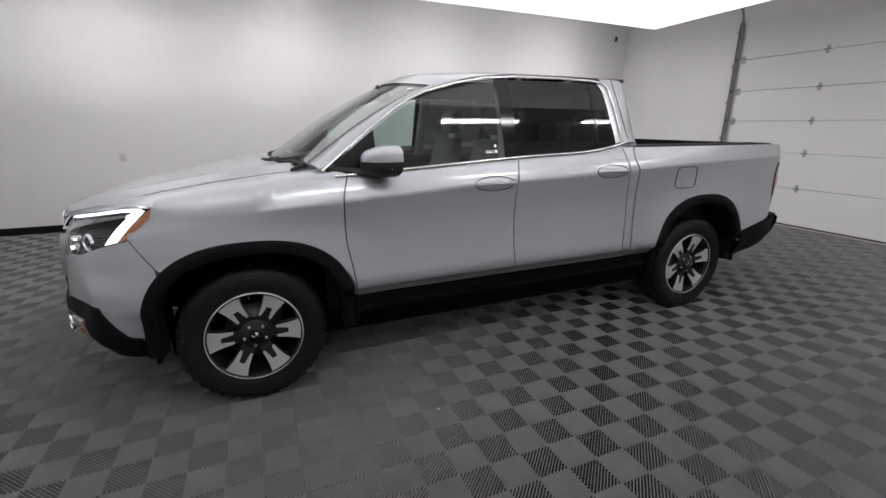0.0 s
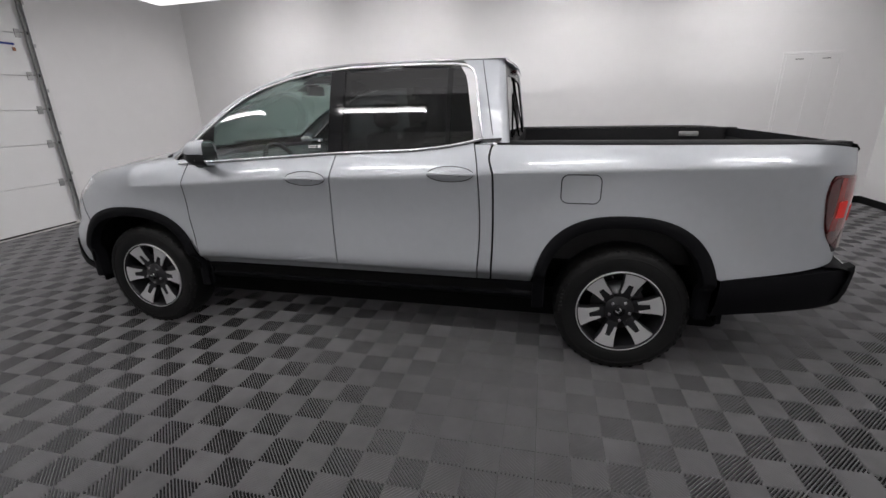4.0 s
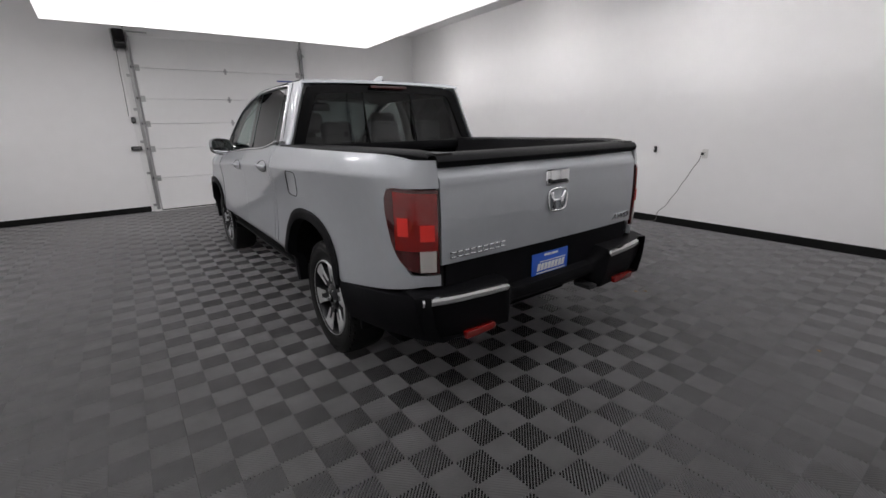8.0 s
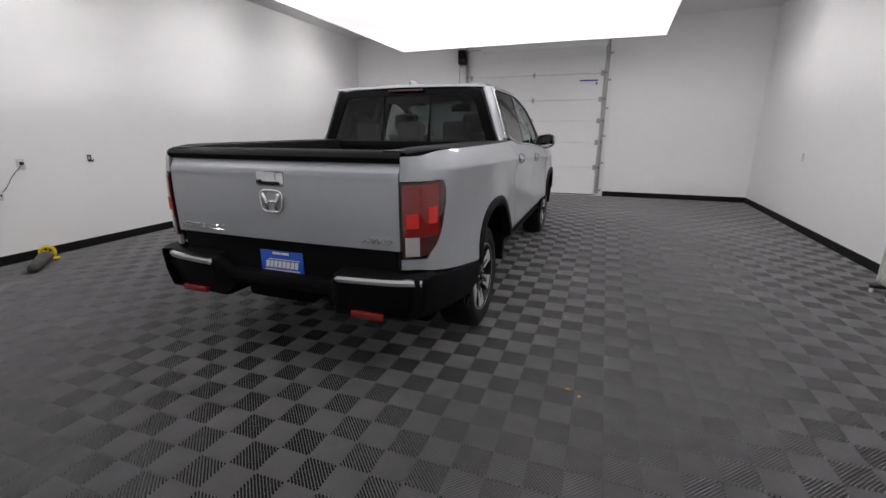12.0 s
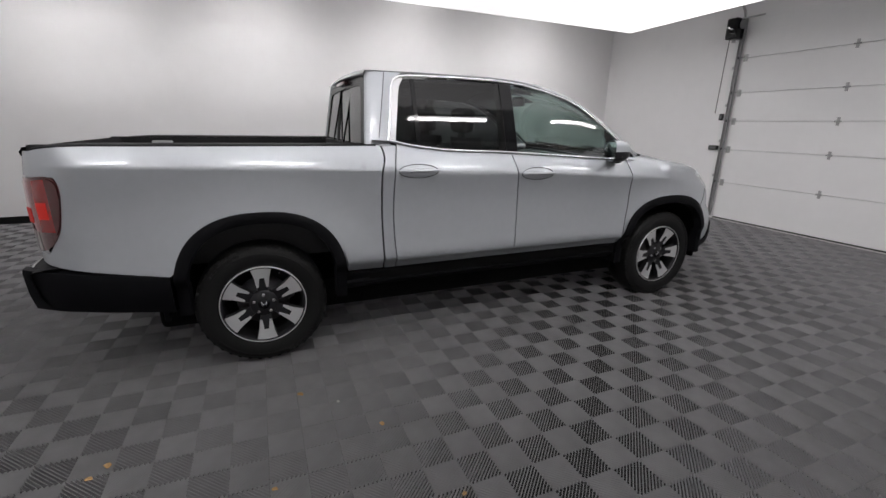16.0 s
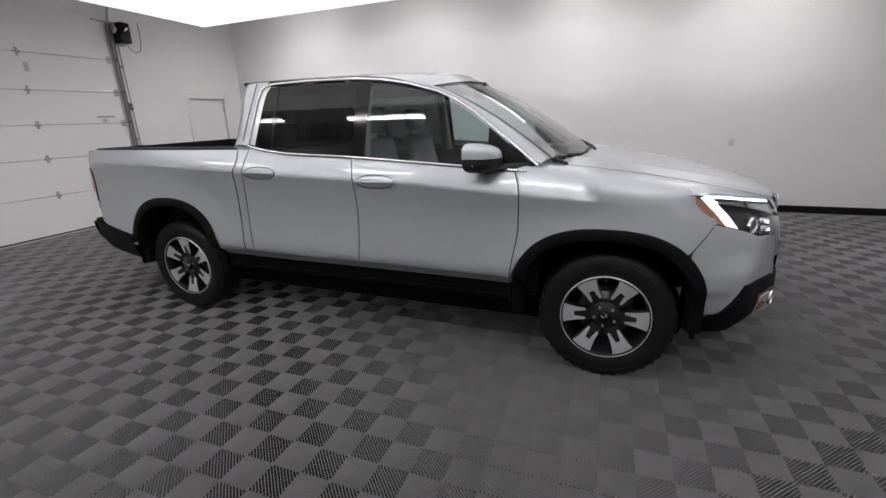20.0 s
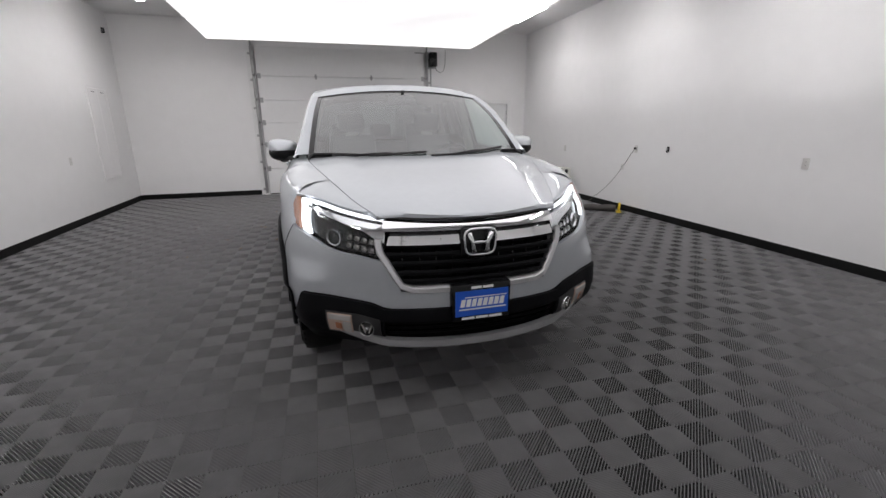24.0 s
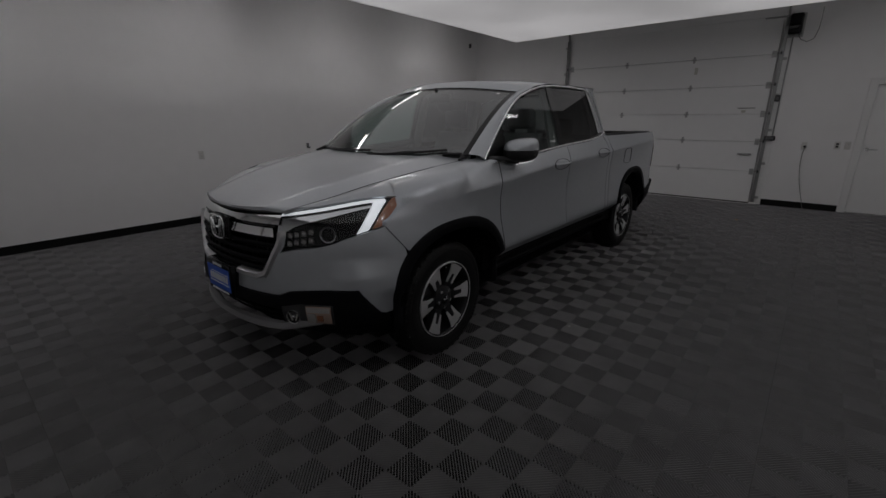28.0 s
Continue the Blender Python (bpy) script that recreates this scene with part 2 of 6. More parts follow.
def tube(pts, r, seg=8, closed=False, ry=None):
    """A round or oval bar along points."""
    P = [Vector(p) for p in pts]
    n = len(P)
    rows, up0 = [], None
    for i in range(n):
        if closed:
            d = P[(i + 1) % n] - P[i - 1]
        else:
            d = P[min(i + 1, n - 1)] - P[max(i - 1, 0)]
        d.normalize()
        up = Vector((0, 0, 1)) if abs(d.z) < 0.9 else Vector((1, 0, 0))
        if up0 is not None:
            up = up0
        s = d.cross(up).normalized()
        u = s.cross(d).normalized()
        up0 = u
        rr = r[i] if isinstance(r, (list, tuple)) else r
        rows.append([P[i] + s * (math.cos(a) * rr) + u * (math.sin(a) * (rr if ry is None else ry)) for a in [2 * math.pi * k / seg for k in range(seg)]])
    return grid(rows, close_u=True, close_v=closed, cap=not closed)


def lathe(prof, seg=48):
    """Turns (radius, axis) points round the x axis."""
    rows = []
    for k in range(seg):
        a = 2 * math.pi * k / seg
        rows.append([(h, r * math.cos(a), r * math.sin(a)) for r, h in prof])
    return grid(rows, close_v=True)


def prism(poly, h0, h1, axis="z", bev=0.0):
    """A flat outline pushed out from h0 to h1 along an axis."""
    bm = bmesh.new()
    def at(p, h):
        return {"z": (p[0], p[1], h), "y": (p[0], h, p[1]), "x": (h, p[0], p[1])}[axis]
    a = [bm.verts.new(at(p, h0)) for p in poly]
    b = [bm.verts.new(at(p, h1)) for p in poly]
    bm.faces.new(a)
    bm.faces.new(b[::-1])
    n = len(poly)
    for i in range(n):
        bm.faces.new((a[i], b[i], b[(i + 1) % n], a[(i + 1) % n]))
    bmesh.ops.recalc_face_normals(bm, faces=bm.faces[:])
    if bev:
        bmesh.ops.bevel(bm, geom=bm.edges[:], offset=bev, segments=2, affect="EDGES", profile=0.5)
    return bm


def lerp(a, b, t):
    return a + (b - a) * t


def curve(*pts):
    """A smooth function through (x, y) points."""
    xs = [p[0] for p in pts]
    ys = [p[1] for p in pts]
    n = len(xs)
    d = [(ys[i + 1] - ys[i]) / (xs[i + 1] - xs[i]) for i in range(n - 1)]
    m = [d[0]] + [0 if d[i - 1] * d[i] <= 0 else 2 * d[i - 1] * d[i] / (d[i - 1] + d[i]) for i in range(1, n - 1)] + [d[-1]]

    def f(x):
        if x <= xs[0]:
            return ys[0]
        if x >= xs[-1]:
            return ys[-1]
        i = 0
        while x > xs[i + 1]:
            i += 1
        h = xs[i + 1] - xs[i]
        t = (x - xs[i]) / h
        return (ys[i] * (1 + 2 * t) * (1 - t) ** 2 + h * m[i] * t * (1 - t) ** 2 + ys[i + 1] * t * t * (3 - 2 * t) + h * m[i + 1] * t * t * (t - 1))
    return f


def const(v):
    return lambda _: v


def text_mesh(body, size, depth=0.002, shear=0.0, bold=0.0):
    """Lettering as a mesh, centred, in the x-y plane, facing +z."""
    cu = bpy.data.curves.new("lettering", "FONT")
    cu.body, cu.size, cu.extrude, cu.shear, cu.offset = body, size, depth, shear, bold
    cu.align_x, cu.align_y = "CENTER", "CENTER"
    ob = new("lettering", cu)
    me = bpy.data.meshes.new_from_object(ob.evaluated_get(bpy.context.evaluated_depsgraph_get()))
    bm = bmesh.new()
    bm.from_mesh(me)
    bpy.data.objects.remove(ob)
    bpy.data.curves.remove(cu)
    bpy.data.meshes.remove(me)
    return bm

# ---- the room ----
WX, EX, NY, SY, CZ = -4.22, 4.29, 5.46, -5.74, 3.46
TH = 0.15
N_DOOR = (-1.37, 1.49, 2.98)
S_DOOR = (-1.72, 1.82, 2.98)
P_DOOR = (-3.80, -2.94, 1.95)

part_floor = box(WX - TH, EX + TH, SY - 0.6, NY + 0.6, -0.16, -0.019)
floor = tagged(part("floor", part_floor, M_GAPDARK, smooth=False), "dark floor of interlocking ribbed grey plastic squares", "floor", kind="structure")
ceiling = tagged(part("ceiling", box(WX - TH, EX + TH, SY - TH, NY + TH, CZ, CZ + 0.12), M_CEIL, smooth=False), "plain white painted flat ceiling of the photo bay", "ceiling", kind="structure")


def wall_along_x(name, y0, y1, holes, label):
    """A wall from west to east, with openings (x0, x1, top)."""
    bm = None
    x = WX - TH
    for a, b, top in sorted(holes):
        bm = box(x, a, y0, y1, 0 - 0.012, CZ, bm=bm)
        bm = box(a, b, y0, y1, top, CZ, bm=bm)
        x = b
    bm = box(x, EX + TH, y0, y1, -0.012, CZ, bm=bm)
    return tagged(part(name, bm, M_WALL, smooth=False), label, "wall", kind="structure")


wall_along_x("wall_north", NY, NY + TH, [N_DOOR], "white painted end wall with an overhead door")
wall_along_x("wall_south", SY - TH, SY, [S_DOOR, P_DOOR], "white painted end wall with overhead and walk-in doors")
tagged(part("wall_west", box(WX - TH, WX, SY, NY, -0.012, CZ), M_WALL, smooth=False), "plain white painted long side wall", "wall", kind="structure")
tagged(part("wall_east", box(EX, EX + TH, SY, NY, -0.012, CZ), M_WALL, smooth=False), "plain white painted long side wall", "wall", kind="structure")
# outside closing boards behind the doors
tagged(part("wall_outside_north", box(N_DOOR[0] - 0.3, N_DOOR[1] + 0.3, NY + 0.4, NY + 0.5, -0.1, CZ), M_WALL, smooth=False), "plain board closing the space behind a door", "wall", kind="structure")
tagged(part("wall_outside_south", box(P_DOOR[0] - 0.3, S_DOOR[1] + 0.3, SY - 0.5, SY - 0.4, -0.1, CZ), M_WALL, smooth=False), "plain board closing the space behind doors", "wall", kind="structure")


def baseboard(runs):
    for k, (x0, x1, y0, y1) in enumerate(runs):
        tagged(part("baseboard", box(x0, x1, y0, y1, -0.004, 0.10, 0.003, 1), M_BASE, smooth=False), "black rubber cove base along the wall", "baseboard", group="baseboards", kind="structure")


B = 0.012
baseboard([(WX + 0.001, WX + B, SY, NY), (EX - B, EX - 0.001, SY, NY),
           (WX + B, N_DOOR[0] - 0.12, NY - B, NY - 0.001), (N_DOOR[1] + 0.12, EX - B, NY - B, NY - 0.001),
           (WX + B, P_DOOR[0] - 0.06, SY + 0.001, SY + B), (P_DOOR[1] + 0.06, S_DOOR[0] - 0.12, SY + 0.001, SY + B), (S_DOOR[1] + 0.12, EX - B, SY + 0.001, SY + B)])


# ---- hanging light panel ----
def light_panel():
    x0, x1, y0, y1, z = -2.36, 2.40, -4.44, 4.11, 2.83
    ob = tagged(empty("light_panel", pose(0, 0, 0)), "huge white fabric light panel hanging below the ceiling", "light")
    nx, ny = 24, 40
    def pt(u, v, up=0.0):
        # cloth drawn tight at the corners, slack along the edges
        x = lerp(x0, x1, u)
        y = lerp(y0, y1, v)
        x -= (0.10 * math.sin(math.pi * v)) * (2 * u - 1)
        y -= (0.06 * math.sin(math.pi * u)) * (2 * v - 1)
        rnd = max(0, abs(2 * u - 1) ** 14, abs(2 * v - 1) ** 22)
        return (x, y, z - 0.05 * math.sin(math.pi * u) * math.sin(math.pi * v) + 0.05 * rnd + up)
    rows = [[pt(i / nx, j / ny) for i in range(nx + 1)] for j in range(ny + 1)]
    bm = grid(rows)
    bmesh.ops.reverse_faces(bm, faces=bm.faces[:])
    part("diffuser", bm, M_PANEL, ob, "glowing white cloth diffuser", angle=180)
    ring = [(i / nx, 0) for i in range(nx)] + [(1, j / ny) for j in range(ny)] + [(1 - i / nx, 1) for i in range(nx)] + [(0, 1 - j / ny) for j in range(ny)]
    low = [pt(u, v) for u, v in ring]
    high = [(p[0] * 0.985, p[1] * 0.985, 3.02) for p in low]
    part("skirt", grid([low, high], close_u=True), M_FABRIC, ob, "white cloth skirt", angle=180)
    part("lid", box(x0 * 0.98, x1 * 0.98, y0 * 0.98, y1 * 0.98, 3.02, 3.04), M_FABRIC, ob, "white panel back", smooth=False)
    for x in (x0 * 0.8, x1 * 0.8):
        for y in (y0 * 0.85, -0.2, y1 * 0.85):
            part("hanger", cyl(0.006, CZ - 3.04, 8, m=pose(x, y, (CZ + 3.04) / 2)), M_GALV, ob)
    return ob


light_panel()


def strip_light(x, y, length):
    ob = tagged(empty("strip_light", pose(x, y, CZ)), "white ceiling strip light with a glowing lens", "light", group="ceiling strip lights")
    part("housing", box(-0.075, 0.075, -length / 2, length / 2, -0.05, 0, 0.008), M_PLAST_W, ob)
    part("lens", box(-0.06, 0.06, -length / 2 + 0.02, length / 2 - 0.02, -0.085, -0.05, 0.015), M_STRIP, ob, "glowing white lens", angle=80)
    return ob


for sx in (-3.28, 3.26):
    for sy in (-3.75, -1.4, 0.97, 3.3):
        strip_light(sx, sy, 1.22)
        beam = bpy.data.lights.new("strip_beam", "AREA")
        beam.shape, beam.size, beam.size_y = "RECTANGLE", 0.09, 1.18
        beam.energy, beam.spread, beam.color = STRIP_WATTS, radians(150), (1.0, 0.985, 0.99)
        lamp = new("strip_beam", beam)
        lamp.location = (sx, sy, CZ - 0.085)

# ---- the pickup truck: front to +y, on its wheels at z 0 ----
PLAN = [(0.0, 2.515), (0.20, 2.503), (0.38, 2.466), (0.54, 2.404), (0.69, 2.310), (0.81, 2.192), (0.895, 2.055), (0.938, 1.90), (0.953, 1.72), (0.957, 1.5), (0.955, 1.0), (0.953, 0.0),
        (0.955, -0.8), (0.960, -1.6), (0.945, -2.1), (0.925, -2.32), (0.895, -2.44), (0.85, -2.525), (0.79, -2.575), (0.72, -2.60), (0.5, -2.605), (0.0, -2.61)]


def plan_table():
    """The body's outline seen from above, by length along it; the length is y itself along the flanks."""
    fine = []
    n = len(PLAN)
    for i in range(n - 1):
        p0, p1, p2, p3 = [Vector(PLAN[min(max(k, 0), n - 1)]) for k in (i - 1, i, i + 1, i + 2)]
        if i == 0:
            p0 = Vector((-p2.x, p2.y))
        for k in range(10):
            t = k / 10
            fine.append(0.5 * ((2 * p1) + (p2 - p0) * t + (2 * p0 - 5 * p1 + 4 * p2 - p3) * t * t + (3 * p1 - p0 - 3 * p2 + p3) * t ** 3))
    fine.append(Vector(PLAN[-1]))
    s, acc = [0.0], 0.0
    for a, b in zip(fine, fine[1:]):
        acc += (b - a).length
        s.append(acc)
    # shift so that the running length equals -y at the middle of the cab
    k = min(range(len(fine)), key=lambda i: abs(fine[i].y) + (0 if fine[i].x > 0.9 else 9))
    q0 = s[k] + fine[k].y
    return [(-(v - q0)) for v in s][::-1], fine[::-1]


PQ, PP = plan_table()


def plan(q):
    """Point and outward normal of the outline at q; q is y along the flank."""
    q = min(max(q, PQ[0]), PQ[-1])
    i = min(max(int(np.searchsorted(PQ, q)) - 1, 0), len(PQ) - 2)
    t = (q - PQ[i]) / (PQ[i + 1] - PQ[i])
    p = PP[i].lerp(PP[i + 1], t)
    a, b = PP[max(i - 3, 0)], PP[min(i + 4, len(PP) - 1)]
    d = (b - a).normalized()
    nrm = Vector((d.y, -d.x))
    if q >= PQ[-1] - 1e-6:
        nrm = Vector((0, 1))
    if q <= PQ[0] + 1e-6:
        nrm = Vector((0, -1))
    return p, nrm


def q_front(x):
    """q of the front end at x."""
    for i in range(len(PQ) - 1, 0, -1):
        if PP[i - 1].x >= x and PP[i].y > 0:
            t = (x - PP[i].x) / max(PP[i - 1].x - PP[i].x, 1e-6)
            return lerp(PQ[i], PQ[i - 1], t)
    return PQ[-1]


def q_rear(x):
    """q of the rear end at x."""
    for i in range(len(PQ) - 1):
        if PP[i + 1].x >= x:
            t = (x - PP[i].x) / max(PP[i + 1].x - PP[i].x, 1e-6)
            return lerp(PQ[i], PQ[i + 1], t)
    return PQ[0]


CREASE = curve((-2.6, 1.176), (-2.15, 1.167), (-1.7, 1.155), (-0.87, 1.125), (-0.45, 1.105), (0.06, 1.09), (0.44, 1.078), (0.73, 1.058), (1.11, 1.035), (1.6, 1.01))
LOWER = curve((0.30, -0.085), (0.42, -0.062), (0.50, -0.064), (0.553, -0.034), (0.571, 0.0), (0.60, 0.005), (0.70, -0.004), (0.82, -0.012), (0.92, -0.0155), (1.0, -0.016))
FRONT = curve((0.28, -0.10), (0.36, -0.045), (0.42, 0.0), (0.50, 0.015), (0.56, 0.01), (0.66, 0.0), (0.80, -0.012), (0.92, -0.045), (1.0, -0.11), (1.08, -0.19))
REAR = curve((0.4, 0.0), (0.75, 0.0), (1.0, 0.004), (1.12, 0.0), (1.16, -0.004), (1.25, -0.02))


def fade(q):
    """The shoulder line dies out along the front wing."""
    k = min(max((q - 1.25) / 0.6, 0), 1)
    return k * k * (3 - 2 * k)


def side_off(q, z):
    c = CREASE(q)
    if z <= c:
        # gentle hollow under the shoulder line
        k = min(max((z - 0.6) / (c - 0.6), 0), 1)
        return LOWER(min(z, 1.0)) + 0.021 * k ** 4 * (1 - fade(q))
    d = z - c
    return LOWER(1.0) + 0.021 * (1 - fade(q)) - lerp(0.40, 0.20, fade(q)) * d - 0.9 * d * d


FA = [((1.56, 0.47), 0.49, 0.405), ((-1.555, 0.49), 0.455, 0.43)]


def flare(q, z):
    """Swelling of the wings round the wheel openings."""
    r = 0.0
    for (cy, cz), w, h in FA:
        d = math.hypot((q - cy) / (w + 0.16), (z - cz) / (h + 0.16))
        r += 0.016 * max(0.0, 1 - max(0, d - 0.72) / 0.38) ** 1.5 if d < 1.1 else 0
    return r


def skin(q, z, off=0.0):
    p, n = plan(q)
    wf = min(max((q - 1.65) / 0.65, 0), 1)
    wf = wf * wf * (3 - 2 * wf)
    wr = min(max((-2.33 - q) / 0.25, 0), 1)
    d = side_off(q, z) * (1 - wf) * (1 - wr) + FRONT(z) * wf + REAR(z) * wr
    d += flare(q, z) * (1 - wf) + off
    if q > 1.9 and z < 0.75:
        d += 0.032 * math.exp(-((p.x - 0.81) / 0.075) ** 2) * min((0.75 - z) / 0.09, 1)
    return Vector((p.x + n.x * d, p.y + n.y * d, z))


def patch(left, right, bottom, top, nu, nv, off=0.0, rim=0.02, surf=skin, us=None):
    """A body panel between four border lines, with its edges turned in."""
    rows = []
    for j in range(nv + 1):
        row = []
        for i in range(nu + 1):
            u = i / nu if us is None else us(i / nu)
            v = j / nv
            z = 0.8
            for _ in range(6):
                q = lerp(left(z), right(z), u)
                z = lerp(bottom(q), top(q), v)
            row.append((q, z))
        rows.append(row)
    pts = [[surf(q, z, off) for q, z in r] for r in rows]
    bm = grid(pts)
    if rim:
        ring = rows[0] + [r[-1] for r in rows[1:]] + rows[-1][-2::-1] + [r[0] for r in rows[-2:0:-1]]
        a = [surf(q, z, off) for q, z in ring]
        b = [surf(q, z, off - rim) for q, z in ring]
        bm = join(bm, grid([b, a], close_u=True))
        bmesh.ops.remove_doubles(bm, verts=bm.verts[:], dist=0.0004)
    bmesh.ops.recalc_face_normals(bm, faces=bm.faces[:])
    # turn outward
    f = max(bm.faces, key=lambda f: f.calc_area())
    c = f.calc_center_median()
    if f.normal.x * c.x + f.normal.y * (c.y if abs(c.y) > 1.9 else 0) < 0:
        bmesh.ops.reverse_faces(bm, faces=bm.faces[:])
    return bm


MIR = Matrix.Diagonal((-1, 1, 1, 1))


def both(name, make, material, parent, label="", **kw):
    """The same part on both flanks."""
    a = part(name, make(), material, parent, label, **kw)
    b = part(name, moved(make(), MIR), material, parent, label, **kw)
    return a, b


SIZE = (1.006, 1.004, 1.024)     # the body's drawn size to its true size
truck = tagged(empty("pickup_truck", Matrix.Diagonal((*SIZE, 1))), "silver four-door pickup truck parked on the ribbed floor", "truck")


def arch(k, grow=0.0):
    """Height of a wheel opening's edge over q, or None outside it."""
    (cy, cz), w, h = FA[k]
    w, h = w + grow, h + grow
    def f(q):
        t = abs(q - cy) / w
        if t >= 1:
            return None
        return cz + h * (1 - t ** 2.4) ** (1 / 2.4)
    return f


def low_line(k, base, grow=0.0):
    a = arch(k, grow)
    def f(q):
        v = a(q)
        return base(q) if v is None else max(v, base(q))
    return f


SILL = const(0.515)
BELT = curve((-0.80, 1.285), (-0.70, 1.262), (-0.55, 1.24), (-0.42, 1.228), (0.0, 1.212), (0.5, 1.183), (0.9, 1.158), (1.2, 1.14))
CABGAP = curve((0.45, -0.845), (0.59, -0.866), (0.83, -0.872), (1.11, -0.868), (1.2, -0.845), (1.24, -0.85), (1.28, -0.868))
RDOOR = curve((0.45, -0.765), (0.59, -0.785), (0.83, -0.798), (1.12, -0.785), (1.28, -0.755))
SPLIT = curve((0.45, 0.066), (0.84, 0.088), (1.06, 0.080), (1.22, 0.045))
FDOOR = curve((0.45, 1.045), (0.51, 1.050), (0.68, 1.072), (0.85, 1.098), (1.03, 1.10), (1.16, 1.065))
G = 0.0035


def shift(f, d):
    return lambda z: f(z) + d


# flank panels
RAIL = curve((-2.75, 1.234), (-2.58, 1.238), (-2.50, 1.250), (-2.40, 1.259), (-2.28, 1.262), (-0.6, 1.262))
BEDLOW = curve((-2.6, 0.70), (-2.38, 0.665), (-2.0, 0.61), (-1.9, 0.60), (-1.2, 0.53), (-0.8, 0.515))
LAMP_EDGE = curve((0.735, -2.56), (0.785, -2.52), (0.855, -2.475), (0.96, -2.445), (1.09, -2.425), (1.13, -2.445), (1.15, -2.47))


def bed_mesh():
    lo = patch(LAMP_EDGE, shift(CABGAP, -G), low_line(1, BEDLOW), const(1.125), 84, 22)
    hi = patch(const(q_rear(0.735)), shift(CABGAP, -G), const(1.125), RAIL, 84, 14)
    cor = patch(const(q_rear(0.735)), shift(LAMP_EDGE, 0), BEDLOW, const(0.750), 10, 5)
    bm = join(lo, hi)
    bm = join(bm, cor)
    bmesh.ops.remove_doubles(bm, verts=bm.verts[:], dist=0.0008)
    return bm


both("bed_side", bed_mesh, M_PAINT, truck, "silver painted bed side", angle=50)
both("front_door_skin", lambda: patch(shift(SPLIT, G), shift(FDOOR, -G), SILL, BELT, 30, 60), M_PAINT, truck, "silver front door", angle=50)
both("door_seam", lambda: tube([tuple(skin(FDOOR(z), z, -0.0005)) for z in [lerp(0.525, 1.155, k / 24) for k in range(25)]], 0.0034, 5), M_SEAL, truck, "dark door seam")
both("rear_door_skin", lambda: patch(shift(RDOOR, G), shift(SPLIT, -G), SILL, BELT, 28, 60), M_PAINT, truck, "silver rear door", angle=50)

# front wing: flank up to the shoulder, then over to the bonnet seam
SEAM_X = curve((1.08, 0.80), (1.25, 0.785), (1.5, 0.745), (1.9, 0.645), (2.2, 0.545), (2.40, 0.455))
SEAM_Z = curve((1.08, 1.185), (1.25, 1.180), (1.5, 1.155), (1.9, 1.092), (2.2, 1.024), (2.40, 0.980))


QA, QB = q_front(0.893), q_front(0.916)


def wing_end(z):
    return lerp(QA, QB, (z - 0.908) / 0.057) if z > 0.908 else QA


def wing_mesh():
    lo0 = low_line(0, const(0.52))
    lo = lambda q: max(lo0(q), lerp(0.74, 0.908, (q - 1.925) / (QA - 1.925))) if q > 1.925 else lo0(q)
    nu, rows = 60, []
    cols = []
    for i in range(nu + 1):
        u = i / nu
        col = []
        k = min(u / 0.6, 1)
        k = k * k * (3 - 2 * k)
        zs = lerp(1.15, 1.0, k)
        for j in range(25):
            z = lerp(0.52, zs, j / 24)
            for _ in range(5):
                q = lerp(FDOOR(min(z, 1.15)) + G, wing_end(z), u)
                z = lerp(lo(q), zs, j / 24)
            col.append(skin(q, z))
        # over the top: from the shoulder to the seam
        q = lerp(FDOOR(min(zs, 1.15)) + G, wing_end(zs), u)
        p0 = skin(q, zs)
        p0b = skin(q, zs - 0.02)
        sy = lerp(1.068, 1.845, u)
        p3 = Vector((SEAM_X(sy) + 0.001, sy, SEAM_Z(sy)))
        t0 = (p0 - p0b).normalized()
        hgt = max((p3 - p0).length, 0.02)
        p1 = p0 + t0 * hgt * 0.5
        p2 = p3 + Vector((1, 0.10, -0.10)).normalized() * hgt * 0.42
        for j in range(1, 13):
            t = j / 12
            col.append(p0 * (1 - t) ** 3 + p1 * 3 * t * (1 - t) ** 2 + p2 * 3 * t * t * (1 - t) + p3 * t ** 3)
        col.append(p3 + Vector((0, 0, -0.02)))
        cols.append(col)
    # flange that carries on behind the door and the bumper corner
    cols.insert(0, [p + Vector((-0.012, -0.045, 0)) for p in cols[0]])
    cols.append([p + Vector((-0.010, 0.010, 0)) for p in cols[-1]])
    bm = grid(cols)
    bmesh.ops.recalc_face_normals(bm, faces=bm.faces[:])
    f = min(bm.faces, key=lambda f: abs(f.calc_center_median().z - 0.95))
    if f.normal.x < 0:
        bmesh.ops.reverse_faces(bm, faces=bm.faces[:])
    return bm


both("front_wing", wing_mesh, M_PAINT, truck, "silver front wing", angle=60)

# bonnet
HOODZ = curve((1.22, 1.205), (1.5, 1.185), (1.8, 1.135), (2.1, 1.084), (2.3, 1.036), (2.40, 1.006), (2.47, 0.984))


